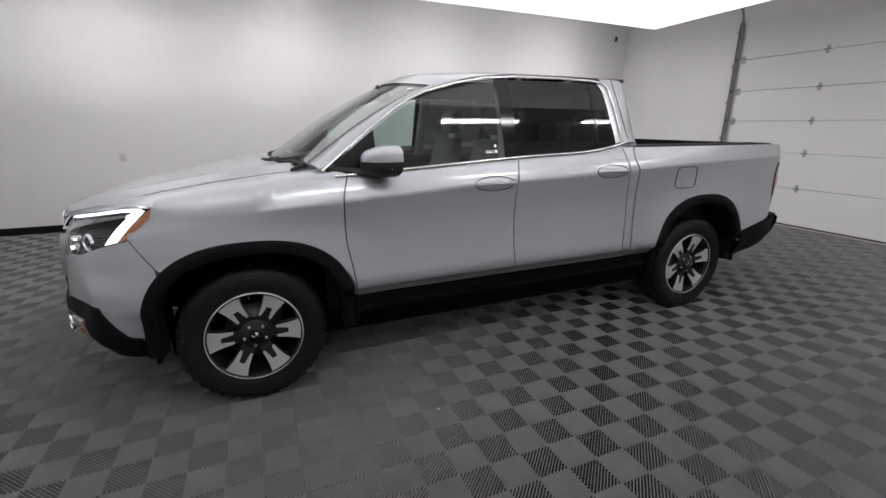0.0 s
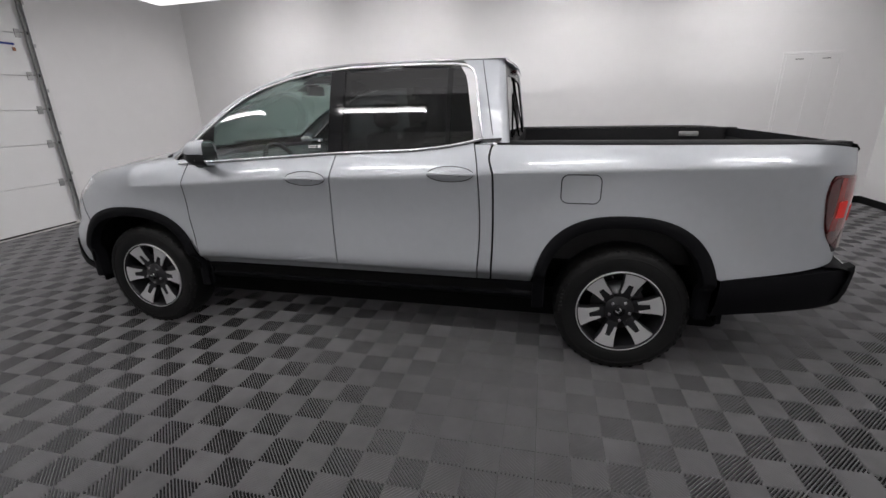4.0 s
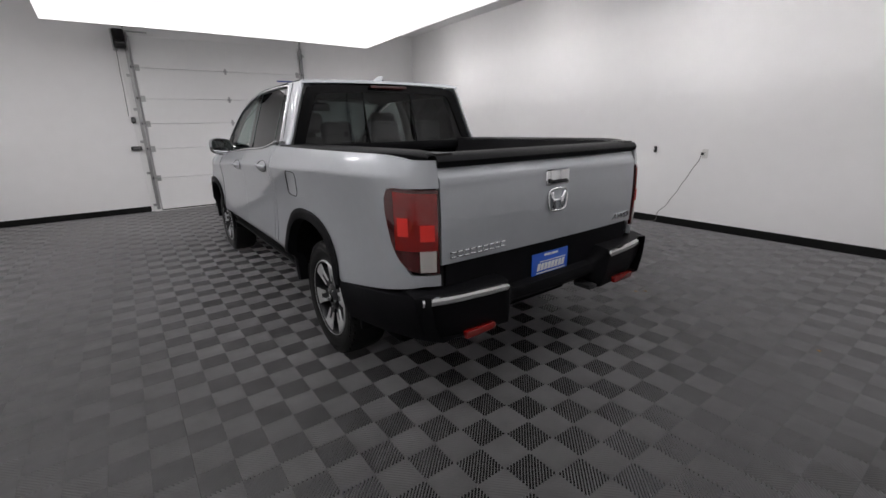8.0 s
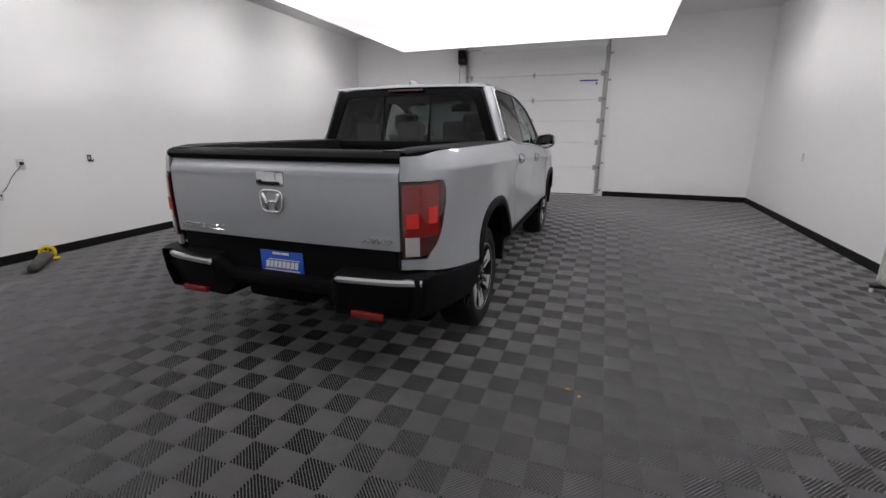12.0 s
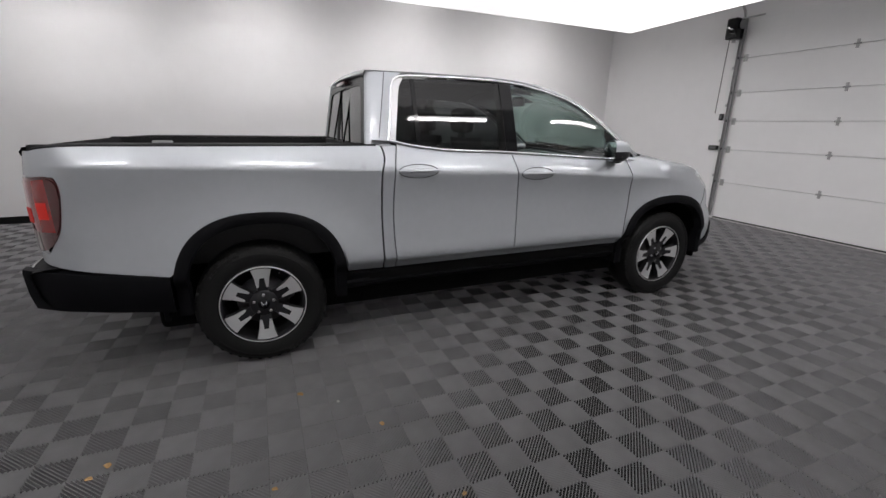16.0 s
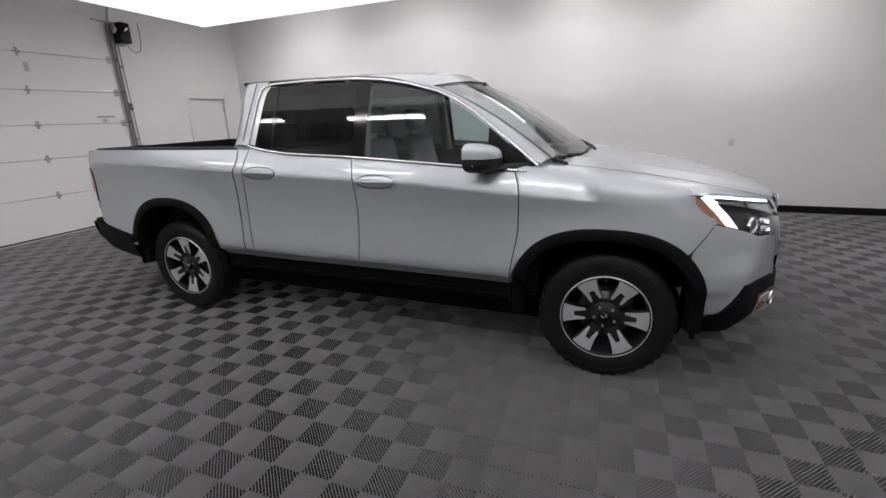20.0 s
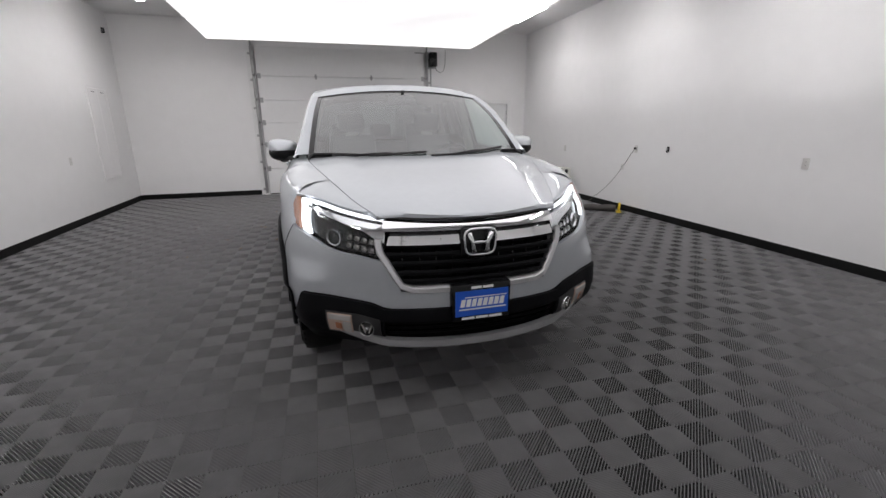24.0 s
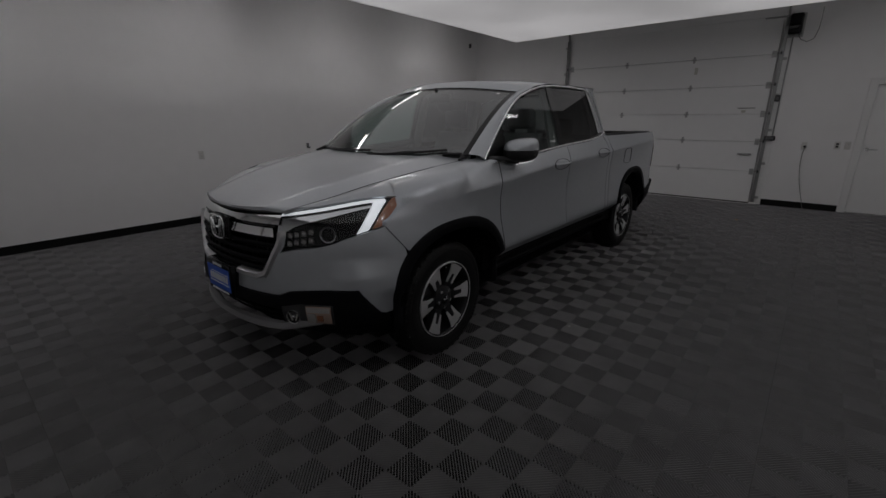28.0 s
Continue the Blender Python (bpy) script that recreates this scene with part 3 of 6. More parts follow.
def bonnet():
    rows = []
    for i in range(41):
        v = i / 40
        row = []
        for j in range(33):
            s = 2 * j / 32 - 1
            bow = 0.105 * (1 - s * s)
            y = lerp(1.235 + 0.17 * (1 - s * s), 2.365 + bow, v)
            w = SEAM_X(lerp(1.235, 2.365, v)) - 0.001
            ze = SEAM_Z(lerp(1.235, 2.365, v)) + 0.002
            zc = HOODZ(y)
            a = abs(s)
            # flat middle, raised ridges, falling shoulders
            z = lerp(ze, zc, 1 - a ** 2.6) + 0.010 * math.exp(-((a - 0.72) / 0.09) ** 2) * (1 - v * 0.7)
            row.append(Vector((s * w, y, z)))
        rows.append(row)
    front = [p + Vector((0, 0.004, -0.018)) for p in rows[-1]]
    bm = grid(rows + [front])
    bmesh.ops.recalc_face_normals(bm, faces=bm.faces[:])
    f = max(bm.faces, key=lambda f: f.calc_center_median().z)
    if f.normal.z < 0:
        bmesh.ops.reverse_faces(bm, faces=bm.faces[:])
    return bm


part("bonnet", bonnet(), M_PAINT, truck, "silver bonnet", angle=60)
part("bonnet_gap", tube([(0.455 * t, 2.368 + 0.105 * (1 - t * t), lerp(SEAM_Z(2.365) - 0.010, HOODZ(2.47) - 0.013, 1 - abs(t) ** 2.6)) for t in [lerp(-1, 1, k / 40) for k in range(41)]], 0.006, 6), M_SEAL, truck, "dark gap under the bonnet edge")

# front bumper skin, silver: centre strip and corners
GRILLE_SIDE = curve((0.64, 0.345), (0.68, 0.37), (0.76, 0.415), (0.85, 0.455), (0.93, 0.44))
BLACKLINE = lambda q: curve((0.0, 0.553), (0.44, 0.556), (0.52, 0.582), (0.62, 0.594), (0.80, 0.604), (0.93, 0.608))(plan(q)[0].x)
HL_LOW = lambda q: curve((0.40, 0.768), (0.46, 0.776), (0.56, 0.798), (0.66, 0.812), (0.72, 0.828), (0.76, 0.848), (0.825, 0.875), (0.893, 0.908), (0.925, 0.972), (0.945, 1.034))(plan(q)[0].x)
HL_TOP = lambda q: curve((0.44, 0.975), (0.55, 0.989), (0.68, 1.009), (0.78, 1.026), (0.86, 1.040), (0.91, 1.045), (0.945, 1.040))(plan(q)[0].x)


FRONTEDGE = curve((0.44, 2.047), (0.52, 2.046), (0.61, 2.034), (0.68, 2.005), (0.74, 1.958), (0.80, 1.972), (0.908, QA))


def bumper_corner():
    # region between the black line and the lamp, from the grille to the wing
    bm = patch(FRONTEDGE, lambda z: q_front(GRILLE_SIDE(z) + 0.034), BLACKLINE, HL_LOW, 40, 18, off=0.0)
    # flank foot between the opening and the black bumper
    lo = patch(FRONTEDGE, lambda z: q_front(lerp(0.874, 0.800, (z - 0.45) / 0.17)), const(0.455), BLACKLINE, 14, 10, off=0.0)
    bm = join(bm, lo)
    return bm


both("wing_seam", lambda: tube([tuple(skin(lerp(1.935, QA, k / 6), lerp(0.75, 0.906, k / 6), 0.001)) for k in range(7)], 0.0022, 5), M_SEAL, truck, "dark panel seam")
both("bumper_corner", bumper_corner, M_PAINT, truck, "silver bumper corner", angle=60)


def strip_front(x0, x1, z0, z1, off, nu=24, nv=4, rim=0.02):
    """A symmetric patch across the nose."""
    rows = []
    for j in range(nv + 1):
        row = []
        for i in range(nu + 1):
            x = lerp(-1, 1, i / nu)
            z = lerp(z0, z1, j / nv)
            w = x0 if x1 is None else lerp(x0, x1, j / nv)
            xx = x * w
            p = skin(q_front(abs(xx)), z, off)
            row.append(Vector((math.copysign(p.x, xx) if abs(xx) > 1e-6 else 0, p.y, z)))
        rows.append(row)
    back = lambda r: [p + Vector((0, -rim, 0)) for p in r]
    bm = grid([back(rows[0])] + rows + [back(rows[-1])])
    bmesh.ops.recalc_face_normals(bm, faces=bm.faces[:])
    f = max(bm.faces, key=lambda f: f.calc_center_median().y)
    if f.normal.y < 0:
        bmesh.ops.reverse_faces(bm, faces=bm.faces[:])
    return bm


part("bumper_strip", strip_front(0.43, 0.40, 0.553, 0.634, 0.001, 30), M_PAINT, truck, "silver bumper middle", angle=60)

# grille: black recess, mesh bars, satin surround, bright bar
grille = part("grille", strip_front(0.40, 0.46, 0.63, 0.97, -0.05, 30, 8), M_CLAD, truck, "black grille with honeycomb bars")
for k in range(5):
    z = 0.680 + 0.043 * k
    w = GRILLE_SIDE(z) - 0.004
    pts = []
    for i in range(31):
        x = lerp(-w, w, i / 30)
        p = skin(q_front(abs(x)), z, -0.012 + 0.005 * (k % 2))
        pts.append((x, p.y, z))
    part("grille_bar", tube(pts, 0.008, 6, ry=0.0135), M_CLAD, grille)
for k in range(10):
    x = lerp(-0.36, 0.36, k / 9)
    p0, p1 = skin(q_front(abs(x) + 0.0), 0.67, -0.03), skin(q_front(abs(x)), 0.855, -0.03)
    part("grille_rib", tube([(x, p0.y, 0.67), (x, p1.y, 0.855)], 0.006, 6), M_GLOSSB, grille)


def surround():
    """Satin frame that runs down the grille's sides and under it."""
    line = []
    zs = [0.885, 0.86, 0.82, 0.77, 0.72, 0.685, 0.662]
    left = [(-GRILLE_SIDE(z) - 0.016, z) for z in zs]
    bot = [(x, 0.642) for x in (-0.325, -0.22, -0.11, 0, 0.11, 0.22, 0.325)]
    line = left + bot + [(-x, z) for x, z in reversed(left)]
    rows = []
    P = []
    for x, z in line:
        p = skin(q_front(abs(x)), z, 0.0)
        P.append(Vector((x, p.y, z)))
    for i, p in enumerate(P):
        d = (P[min(i + 1, len(P) - 1)] - P[max(i - 1, 0)]).normalized()
        side = Vector((d.z, 0, -d.x)).normalized()
        w = 0.017
        rows.append([p + side * w + Vector((0, -0.02, 0)), p + side * w + Vector((0, 0.004, 0)), p + side * w * 0.6 + Vector((0, 0.014, 0)), p - side * w * 0.6 + Vector((0, 0.014, 0)), p - side * w + Vector((0, 0.004, 0)), p - side * w + Vector((0, -0.03, 0))])
    bm = grid(rows)
    bmesh.ops.recalc_face_normals(bm, faces=bm.faces[:])
    return bm


part("grille_surround", surround(), M_PAINTD, grille, "satin silver grille frame", angle=40)
part("grille_top_bar", strip_front(0.462, 0.462, 0.917, 0.966, 0.006, 30, 4, 0.05), M_CHROME, grille, "bright chrome upper bar", angle=40)
part("grille_slot", strip_front(0.43, 0.42, 0.897, 0.919, -0.012, 30, 2, 0.02), M_GLOSSB, grille, "gloss black slot")
part("grille_bright_bar", strip_front(0.44, 0.43, 0.856, 0.898, 0.008, 30, 5, 0.05), M_CHROME, grille, "bright chrome bar", angle=40)
part("bonnet_seal", strip_front(0.46, 0.455, 0.955, 0.976, -0.03, 24, 2, 0.04), M_SEAL, truck, "black seal strip")


def emblem(cx, cy, cz, w, h, facing, parent):
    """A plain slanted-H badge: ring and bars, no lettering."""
    s = 1 if facing > 0 else -1
    ring = []
    for k in range(32):
        a = 2 * math.pi * k / 32
        ca, sa = math.cos(a), math.sin(a)
        x = math.copysign(abs(ca) ** 0.5, ca) * w / 2
        z = math.copysign(abs(sa) ** 0.5, sa) * h / 2
        x *= 1 + 0.12 * (z / h)
        ring.append((cx + x, cy, cz + z))
    badge = part("badge", tube(ring, 0.006, 8, closed=True), M_CHROME, parent, "chrome badge")
    for sx in (-1, 1):
        pts = [(cx + sx * w * 0.37, cy, cz + h * 0.36), (cx + sx * w * 0.25, cy, cz), (cx + sx * w * 0.20, cy, cz - h * 0.38)]
        part("badge_bar", tube(pts, [0.013, 0.011, 0.014], 8), M_CHROME, badge)
    part("badge_bar", tube([(cx - w * 0.22, cy, cz - h * 0.02), (cx + w * 0.22, cy, cz - h * 0.02)], 0.008, 8), M_CHROME, badge)
    return badge


pad = part("badge_pad", moved(box(-0.092, 0.092, -0.02, 0.012, -0.075, 0.068, 0.02, 3), pose(0, 2.500, 0.866)), M_GLOSSB, grille, "gloss black badge pad")
emblem(0, 2.528, 0.866, 0.155, 0.125, 1, grille)

# black lower bumper
BB_TOP = lambda q: BLACKLINE(q) - 0.006


BLACKEDGE = curve((0.33, 2.06), (0.44, 2.075), (0.455, 2.10), (0.47, q_front(0.862)), (0.61, q_front(0.805)), (0.65, q_front(0.79)))


def black_half():
    bm = patch(BLACKEDGE, lambda z: q_front(0.46), const(0.335), BB_TOP, 34, 30, off=0.012)
    return bm


both("lower_bumper_side", black_half, M_CLAD, truck, "textured black lower bumper", angle=50)
part("lower_bumper", strip_front(0.465, 0.462, 0.49, 0.550, 0.014, 30, 5), M_CLAD, truck, "textured black lower bumper", angle=50)
part("lower_intake", strip_front(0.465, 0.465, 0.375, 0.492, -0.05, 30, 4), M_WELL, truck, "black lower air intake")
for k in range(3):
    z = 0.405 + 0.03 * k
    part("intake_bar", tube([(x, skin(q_front(abs(x)), z, -0.03).y, z) for x in [lerp(-0.46, 0.46, i / 20) for i in range(21)]], 0.006, 6), M_CLAD, truck)


def lip():
    rows = []
    for i in range(61):
        x = lerp(-0.80, 0.80, i / 60)
        a = abs(x)
        z = 0.352 + 0.012 * (a / 0.46) ** 2 + max(0, a - 0.46) * 0.20
        p = skin(q_front(a), 0.42, 0.02)
        h = 0.030 if a < 0.5 else 0.030 + (a - 0.5) * 0.10
        rows.append([(x, p.y - 0.06, z - 0.012), (x, p.y - 0.004, z - 0.01), (x, p.y + 0.006, z), (x, p.y + 0.002, z + h), (x, p.y - 0.03, z + h + 0.004)])
    bm = grid(rows)
    bmesh.ops.recalc_face_normals(bm, faces=bm.faces[:])
    return bm


part("skid_lip", lip(), M_LIP, truck, "satin silver skid lip", angle=40)
part("under_valance", strip_front(0.80, 0.86, 0.25, 0.36, -0.10, 24, 3), M_WELL, truck, "black under-valance")


# fog lamps and turn lamps in their pockets
def fog(sx):
    c = skin(q_front(0.535), 0.452, 0.0)
    n = plan(q_front(0.535))[1]
    yaw = math.degrees(math.atan2(n.y, n.x)) - 90
    e = pose(c.x, c.y, c.z, 0, 0, yaw)
    S = MIR if sx < 0 else Matrix.Identity(4)
    pocket = patch(lambda z: q_front(0.715), lambda z: q_front(0.475), const(0.408), lambda q: 0.523 - 0.25 * max(0, 0.57 - plan(q)[0].x), 12, 6, off=0.016, rim=0.03)
    lamp = part("fog_lamp", moved(pocket, S), M_POCKET, truck, "grey fog lamp pocket")
    part("fog_ring", moved(moved(lathe([(0.033, 0.004), (0.035, 0.016), (0.038, 0.017), (0.040, 0.010), (0.040, -0.01)], 28), e @ pose(0, 0.012, 0, 0, 0, 90)), S), M_CHROME, lamp, "thin chrome ring")
    part("fog_bowl", moved(moved(lathe([(0.0, -0.002), (0.02, 0.001), (0.034, 0.012)], 24), e @ pose(0, 0.012, 0, 0, 0, 90)), S), M_GLOSSB, lamp, "dark reflector bowl")
    bulb = part("fog_bulb", moved(moved(lathe([(0.0, 0.016), (0.007, 0.014), (0.012, 0.006), (0.012, -0.002)], 14), e @ pose(0, 0.014, 0, 0, 0, 90)), S), M_CHROME, lamp, "bright bulb shield")
    for k in (-1, 1):
        part("bulb_fin", moved(moved(box(-0.003, 0.003, 0.0, 0.010, -0.024, 0.024, 0.001, 1), e @ pose(k * 0.018, 0.014, 0, 0, 22 * k, 0)), S), M_CLEARLENS, bulb)
    lens = lambda x0, x1, z0, z1, off: moved(patch(lambda z: q_front(x1), lambda z: q_front(x0), const(z0), const(z1), 6, 4, off=off, rim=0.01), S)
    turn = part("turn_lamp", lens(0.600, 0.706, 0.420, 0.516, 0.020), M_PALEAMBER, lamp, "pale amber turn lamp")
    part("turn_lens", lens(0.604, 0.702, 0.484, 0.512, 0.024), M_CLEARLENS, turn, "clear upper lens")
    part("turn_lens", lens(0.604, 0.640, 0.424, 0.478, 0.024), M_CLEARLENS, turn, "clear inner lens")
    part("turn_bulb", lens(0.648, 0.672, 0.436, 0.468, 0.026), M_AMBER, turn, "amber bulb")


fog(1)
fog(-1)


# headlamps
def headlamp(S):
    base = patch(lambda z: q_front(0.940), lambda z: q_front(0.455), lambda q: HL_LOW(q) + 0.004, lambda q: HL_TOP(q) - 0.002, 40, 14, off=-0.045, rim=0.0)
    lamp = part("headlamp", moved(base, S), M_GLOSSB, truck, "clear headlamp with white running light and amber corner")
    drl = patch(lambda z: q_front(0.905), lambda z: q_front(0.452), lambda q: HL_TOP(q) - 0.024, lambda q: HL_TOP(q) - 0.011, 40, 3, off=-0.008, rim=0.004)
    part("running_light", moved(drl, S), M_DRL, lamp, "glowing white light bar")
    leg = patch(lambda z: q_front(lerp(0.846, 0.911, (z - 0.885) / 0.145)), lambda z: q_front(lerp(0.816, 0.884, (z - 0.885) / 0.145)), lambda q: HL_LOW(q) + 0.006, lambda q: HL_TOP(q) - 0.02, 8, 10, off=-0.012, rim=0.02)
    part("running_light_leg", moved(leg, S), M_DRL, lamp, "glowing white light leg")
    drop = curve((0.44, 0.125), (0.50, 0.100), (0.56, 0.075), (0.66, 0.062), (0.78, 0.052), (0.88, 0.045))
    brow = patch(lambda z: q_front(0.865), lambda z: q_front(0.452), lambda q: HL_TOP(q) - drop(plan(q)[0].x), lambda q: HL_TOP(q) - 0.036, 40, 3, off=-0.006, rim=0.03)
    part("lamp_brow", moved(brow, S), M_CHROME, lamp, "chrome brow strip that tapers outward")
    amber = patch(lambda z: q_front(0.941), lambda z: q_front(lerp(0.856, 0.920, (z - 0.885) / 0.145)), lambda q: HL_LOW(q) + 0.006, lambda q: HL_TOP(q) - 0.006, 8, 8, off=-0.006, rim=0.02)
    part("side_marker", moved(amber, S), M_AMBER, lamp, "amber side marker")
    q = q_front(0.70)
    c, n = skin(q, 0.872, -0.035), plan(q)[1]
    e = pose(c.x, c.y, c.z, 0, 0, math.degrees(math.atan2(n.y, n.x)))
    part("projector_ring", moved(moved(lathe([(0.030, -0.01), (0.036, 0.012), (0.041, 0.014), (0.043, 0.0)], 28), e), S), M_CHROME, lamp, "chrome projector ring")
    part("projector_lens", moved(moved(lathe([(0.0, 0.012), (0.016, 0.009), (0.029, -0.006)], 24), e), S), M_GLOSSB, lamp, "dark projector lens")
    for i in range(4):
        for j in range(2):
            x, z = 0.515 + 0.036 * i, 0.822 + 0.040 * j + 0.007 * i
            q = q_front(x)
            c, n = skin(q, z, -0.028), plan(q)[1]
            e = pose(c.x, c.y, c.z, 0, 0, math.degrees(math.atan2(n.y, n.x)))
            cell = part("reflector_cell", moved(moved(lathe([(0.003, -0.016), (0.010, -0.008), (0.0155, 0.006), (0.0165, 0.0)], 6), e), S), M_CHROME, lamp, "small chrome reflector cell")
            part("cell_lens", moved(moved(lathe([(0.0, 0.006), (0.005, 0.003), (0.008, -0.006)], 10), e), S), M_CLEARLENS, cell)
    cover = patch(lambda z: q_front(0.943), lambda z: q_front(0.452), HL_LOW, HL_TOP, 40, 14, off=0.0, rim=0.0)
    ob = part("lamp_cover", moved(cover, S), M_LAMPCOVER, lamp, "clear lamp cover")
    ob.visible_shadow = False


headlamp(Matrix.Identity(4))
headlamp(MIR)

# wing front bridge over the lamp, between lamp and bonnet
def lamp_bridge():
    rows = []
    for i in range(25):
        u = i / 24
        x = lerp(0.945, 0.452, u)
        q = q_front(x)
        a = skin(q, HL_TOP(q) + 0.002, 0.0)
        sy = lerp(1.845, 2.40, u)
        b = Vector((SEAM_X(sy) + 0.001, sy, SEAM_Z(sy)))
        if i == 24:
            b = a + Vector((-0.002, -0.01, 0.006))
        m1 = a.lerp(b, 0.33) + Vector((0.01, 0.012, 0.012)) * (1 - u)
        m2 = a.lerp(b, 0.66) + Vector((0.008, 0.01, 0.012)) * (1 - u)
        rows.append([a + Vector((0, -0.02, -0.012)), a, m1, m2, b, b + Vector((0, 0, -0.02))])
    bm = grid(rows)
    bmesh.ops.recalc_face_normals(bm, faces=bm.faces[:])
    f = max(bm.faces, key=lambda f: f.calc_area())
    if f.normal.z < 0:
        bmesh.ops.reverse_faces(bm, faces=bm.faces[:])
    return bm


both("wing_nose", lamp_bridge, M_PAINT, truck, "silver wing nose over the headlamp", angle=60)


# ---- black cladding: wheel-arch bands and sills ----
def arch_band(k):
    (cy, cz), w, h = FA[k]
    rows = []
    n = 56
    for i in range(n + 1):
        a = math.pi * i / n
        ca, sa = math.cos(a), math.sin(a)
        def ell(g, zz=0.0):
            ex = math.copysign(abs(ca) ** (2 / 2.4), ca) * (w + g)
            ez = abs(sa) ** (2 / 2.4) * (h + g)
            return cy + ex, max(cz + ez, 0.30)
        low = 0.0 if 0 < i < n else 0.12
        row = []
        for g, o in ((0.004, -0.005), (0.002, 0.010), (-0.01, 0.015), (-0.035, 0.016), (-0.058, 0.008), (-0.064, -0.05)):
            q, z = ell(g)
            p = skin(q, max(z, 0.47), o)
            row.append(Vector((p.x, p.y, z - low)))
        rows.append(row)
    bm = grid(rows)
    bmesh.ops.recalc_face_normals(bm, faces=bm.faces[:])
    f = max(bm.faces, key=lambda f: f.calc_center_median().x)
    if f.normal.x < 0:
        bmesh.ops.reverse_faces(bm, faces=bm.faces[:])
    return bm


both("front_arch_trim", lambda: arch_band(0), M_CLAD, truck, "textured black arch trim", angle=50)
both("rear_arch_trim", lambda: arch_band(1), M_CLAD, truck, "textured black arch trim", angle=50)


def sill_bar():
    rows = []
    for i in range(25):
        y = lerp(-1.12, 1.08, i / 24)
        p = skin(y, 0.5)
        rows.append([(p.x - 0.06, y, 0.52), (p.x - 0.012, y, 0.513), (p.x - 0.004, y, 0.495), (p.x - 0.02, y, 0.455), (p.x - 0.016, y, 0.445), (p.x - 0.004, y, 0.438), (p.x - 0.006, y, 0.425), (p.x - 0.05, y, 0.39), (p.x - 0.2, y, 0.36)])
    bm = grid(rows)
    bmesh.ops.recalc_face_normals(bm, faces=bm.faces[:])
    if max(bm.faces, key=lambda f: f.calc_center_median().x).normal.x < 0:
        bmesh.ops.reverse_faces(bm, faces=bm.faces[:])
    return bm


both("sill", sill_bar, M_CLAD, truck, "black sill step", angle=40)

# dark liners: wheel wells, underside and behind the panel gaps
def well(k):
    (cy, cz), w, h = FA[k]
    rows = []
    for i in range(25):
        a = math.pi * (i / 24)
        y, z = cy + math.cos(a) * (w - 0.04), max(cz + math.sin(a) * (h - 0.03), 0.2)
        rows.append([(0.93, y, z), (0.55, y, z), (0.52, cy + math.cos(a) * 0.02, 0.3)])
    return grid(rows)


both("wheel_well", lambda: well(0), M_WELL, truck, "black wheel well liner")
both("wheel_well", lambda: well(1), M_WELL, truck, "black wheel well liner")
both("well_front", lambda: box(0.45, 0.88, 2.012, 2.030, 0.30, 0.78), M_WELL, truck, "black wheel well liner", smooth=False)
# plain block for the underside, set low to keep light from under the truck
part("underbody", box(-0.71, 0.71, -2.16, 2.0, 0.215, 0.42, 0.04), M_WELL, truck, "black underbody block, set low to shade the floor")
both("gap_liner", lambda: box(0.80, 0.885, -0.95, 1.2, 0.45, 1.10), M_WELL, truck, "black liner", smooth=False)
part("engine_bay_liner", box(-0.56, 0.56, 1.15, 2.16, 0.5, 0.90), M_WELL, truck, "black liner", smooth=False)

# ---- cab: roof, pillars, glass ----
GX = lambda z: 0.854 - 0.295 * (z - 1.22) - 0.12 * max(z - 1.22, 0) ** 2


def side_glass_surf(y, z, off=0.0):
    nose = 0.05 * max(0, (y - 0.6) / 0.6) ** 2
    return Vector((GX(z) - nose * (z - 1.15) / 0.5 + off, y, z))


TOPLINE = curve((-0.83, 1.28), (-0.80, 1.45), (-0.765, 1.60), (-0.735, 1.655), (-0.68, 1.678), (-0.40, 1.685), (-0.01, 1.682), (0.20, 1.665), (0.385, 1.632), (0.58, 1.582), (0.78, 1.482), (0.92, 1.385), (1.05, 1.288), (1.19, 1.185))
REAREDGE = curve((1.20, -0.80), (1.285, -0.795), (1.45, -0.768), (1.60, -0.74), (1.66, -0.71), (1.69, -0.66))

# window surround line: (y, z) round both doors' glass
RING = [(-0.795, 1.283), (-0.78, 1.38), (-0.757, 1.53), (-0.745, 1.60), (-0.727, 1.645), (-0.69, 1.668), (-0.62, 1.677), (-0.35, 1.683), (-0.01, 1.680), (0.20, 1.664), (0.385, 1.630), (0.58, 1.578), (0.68, 1.535), (0.78, 1.478), (0.92, 1.380), (1.05, 1.283), (1.185, 1.180)]


def ring_mesh():
    rows = []
    for i, (y, z) in enumerate(RING):
        a, b = RING[max(i - 1, 0)], RING[min(i + 1, len(RING) - 1)]
        d = Vector((b[0] - a[0], b[1] - a[1])).normalized()
        w = lambda k, off: side_glass_surf(y - d.y * k, z + d.x * k, off)
        rows.append([w(-0.0075, 0.0), w(-0.007, 0.012), w(-0.003, 0.015), w(0.003, 0.015), w(0.006, 0.012), w(0.0065, 0.0)])
    bm = grid(rows)
    bmesh.ops.recalc_face_normals(bm, faces=bm.faces[:])
    return bm


both("window_chrome", ring_mesh, M_CHROME, truck, "bright chrome window trim", angle=60)


def belt_mesh():
    ys = [lerp(-0.797, 1.13, i / 30) for i in range(31)]
    pts = [(skin(y, BELT(y)).x + 0.004, y, BELT(y) + 0.010) for y in ys]
    return tube(pts, 0.006, 8, ry=0.007)


both("belt_chrome", belt_mesh, M_CHROME, truck, "bright chrome belt trim", angle=60)


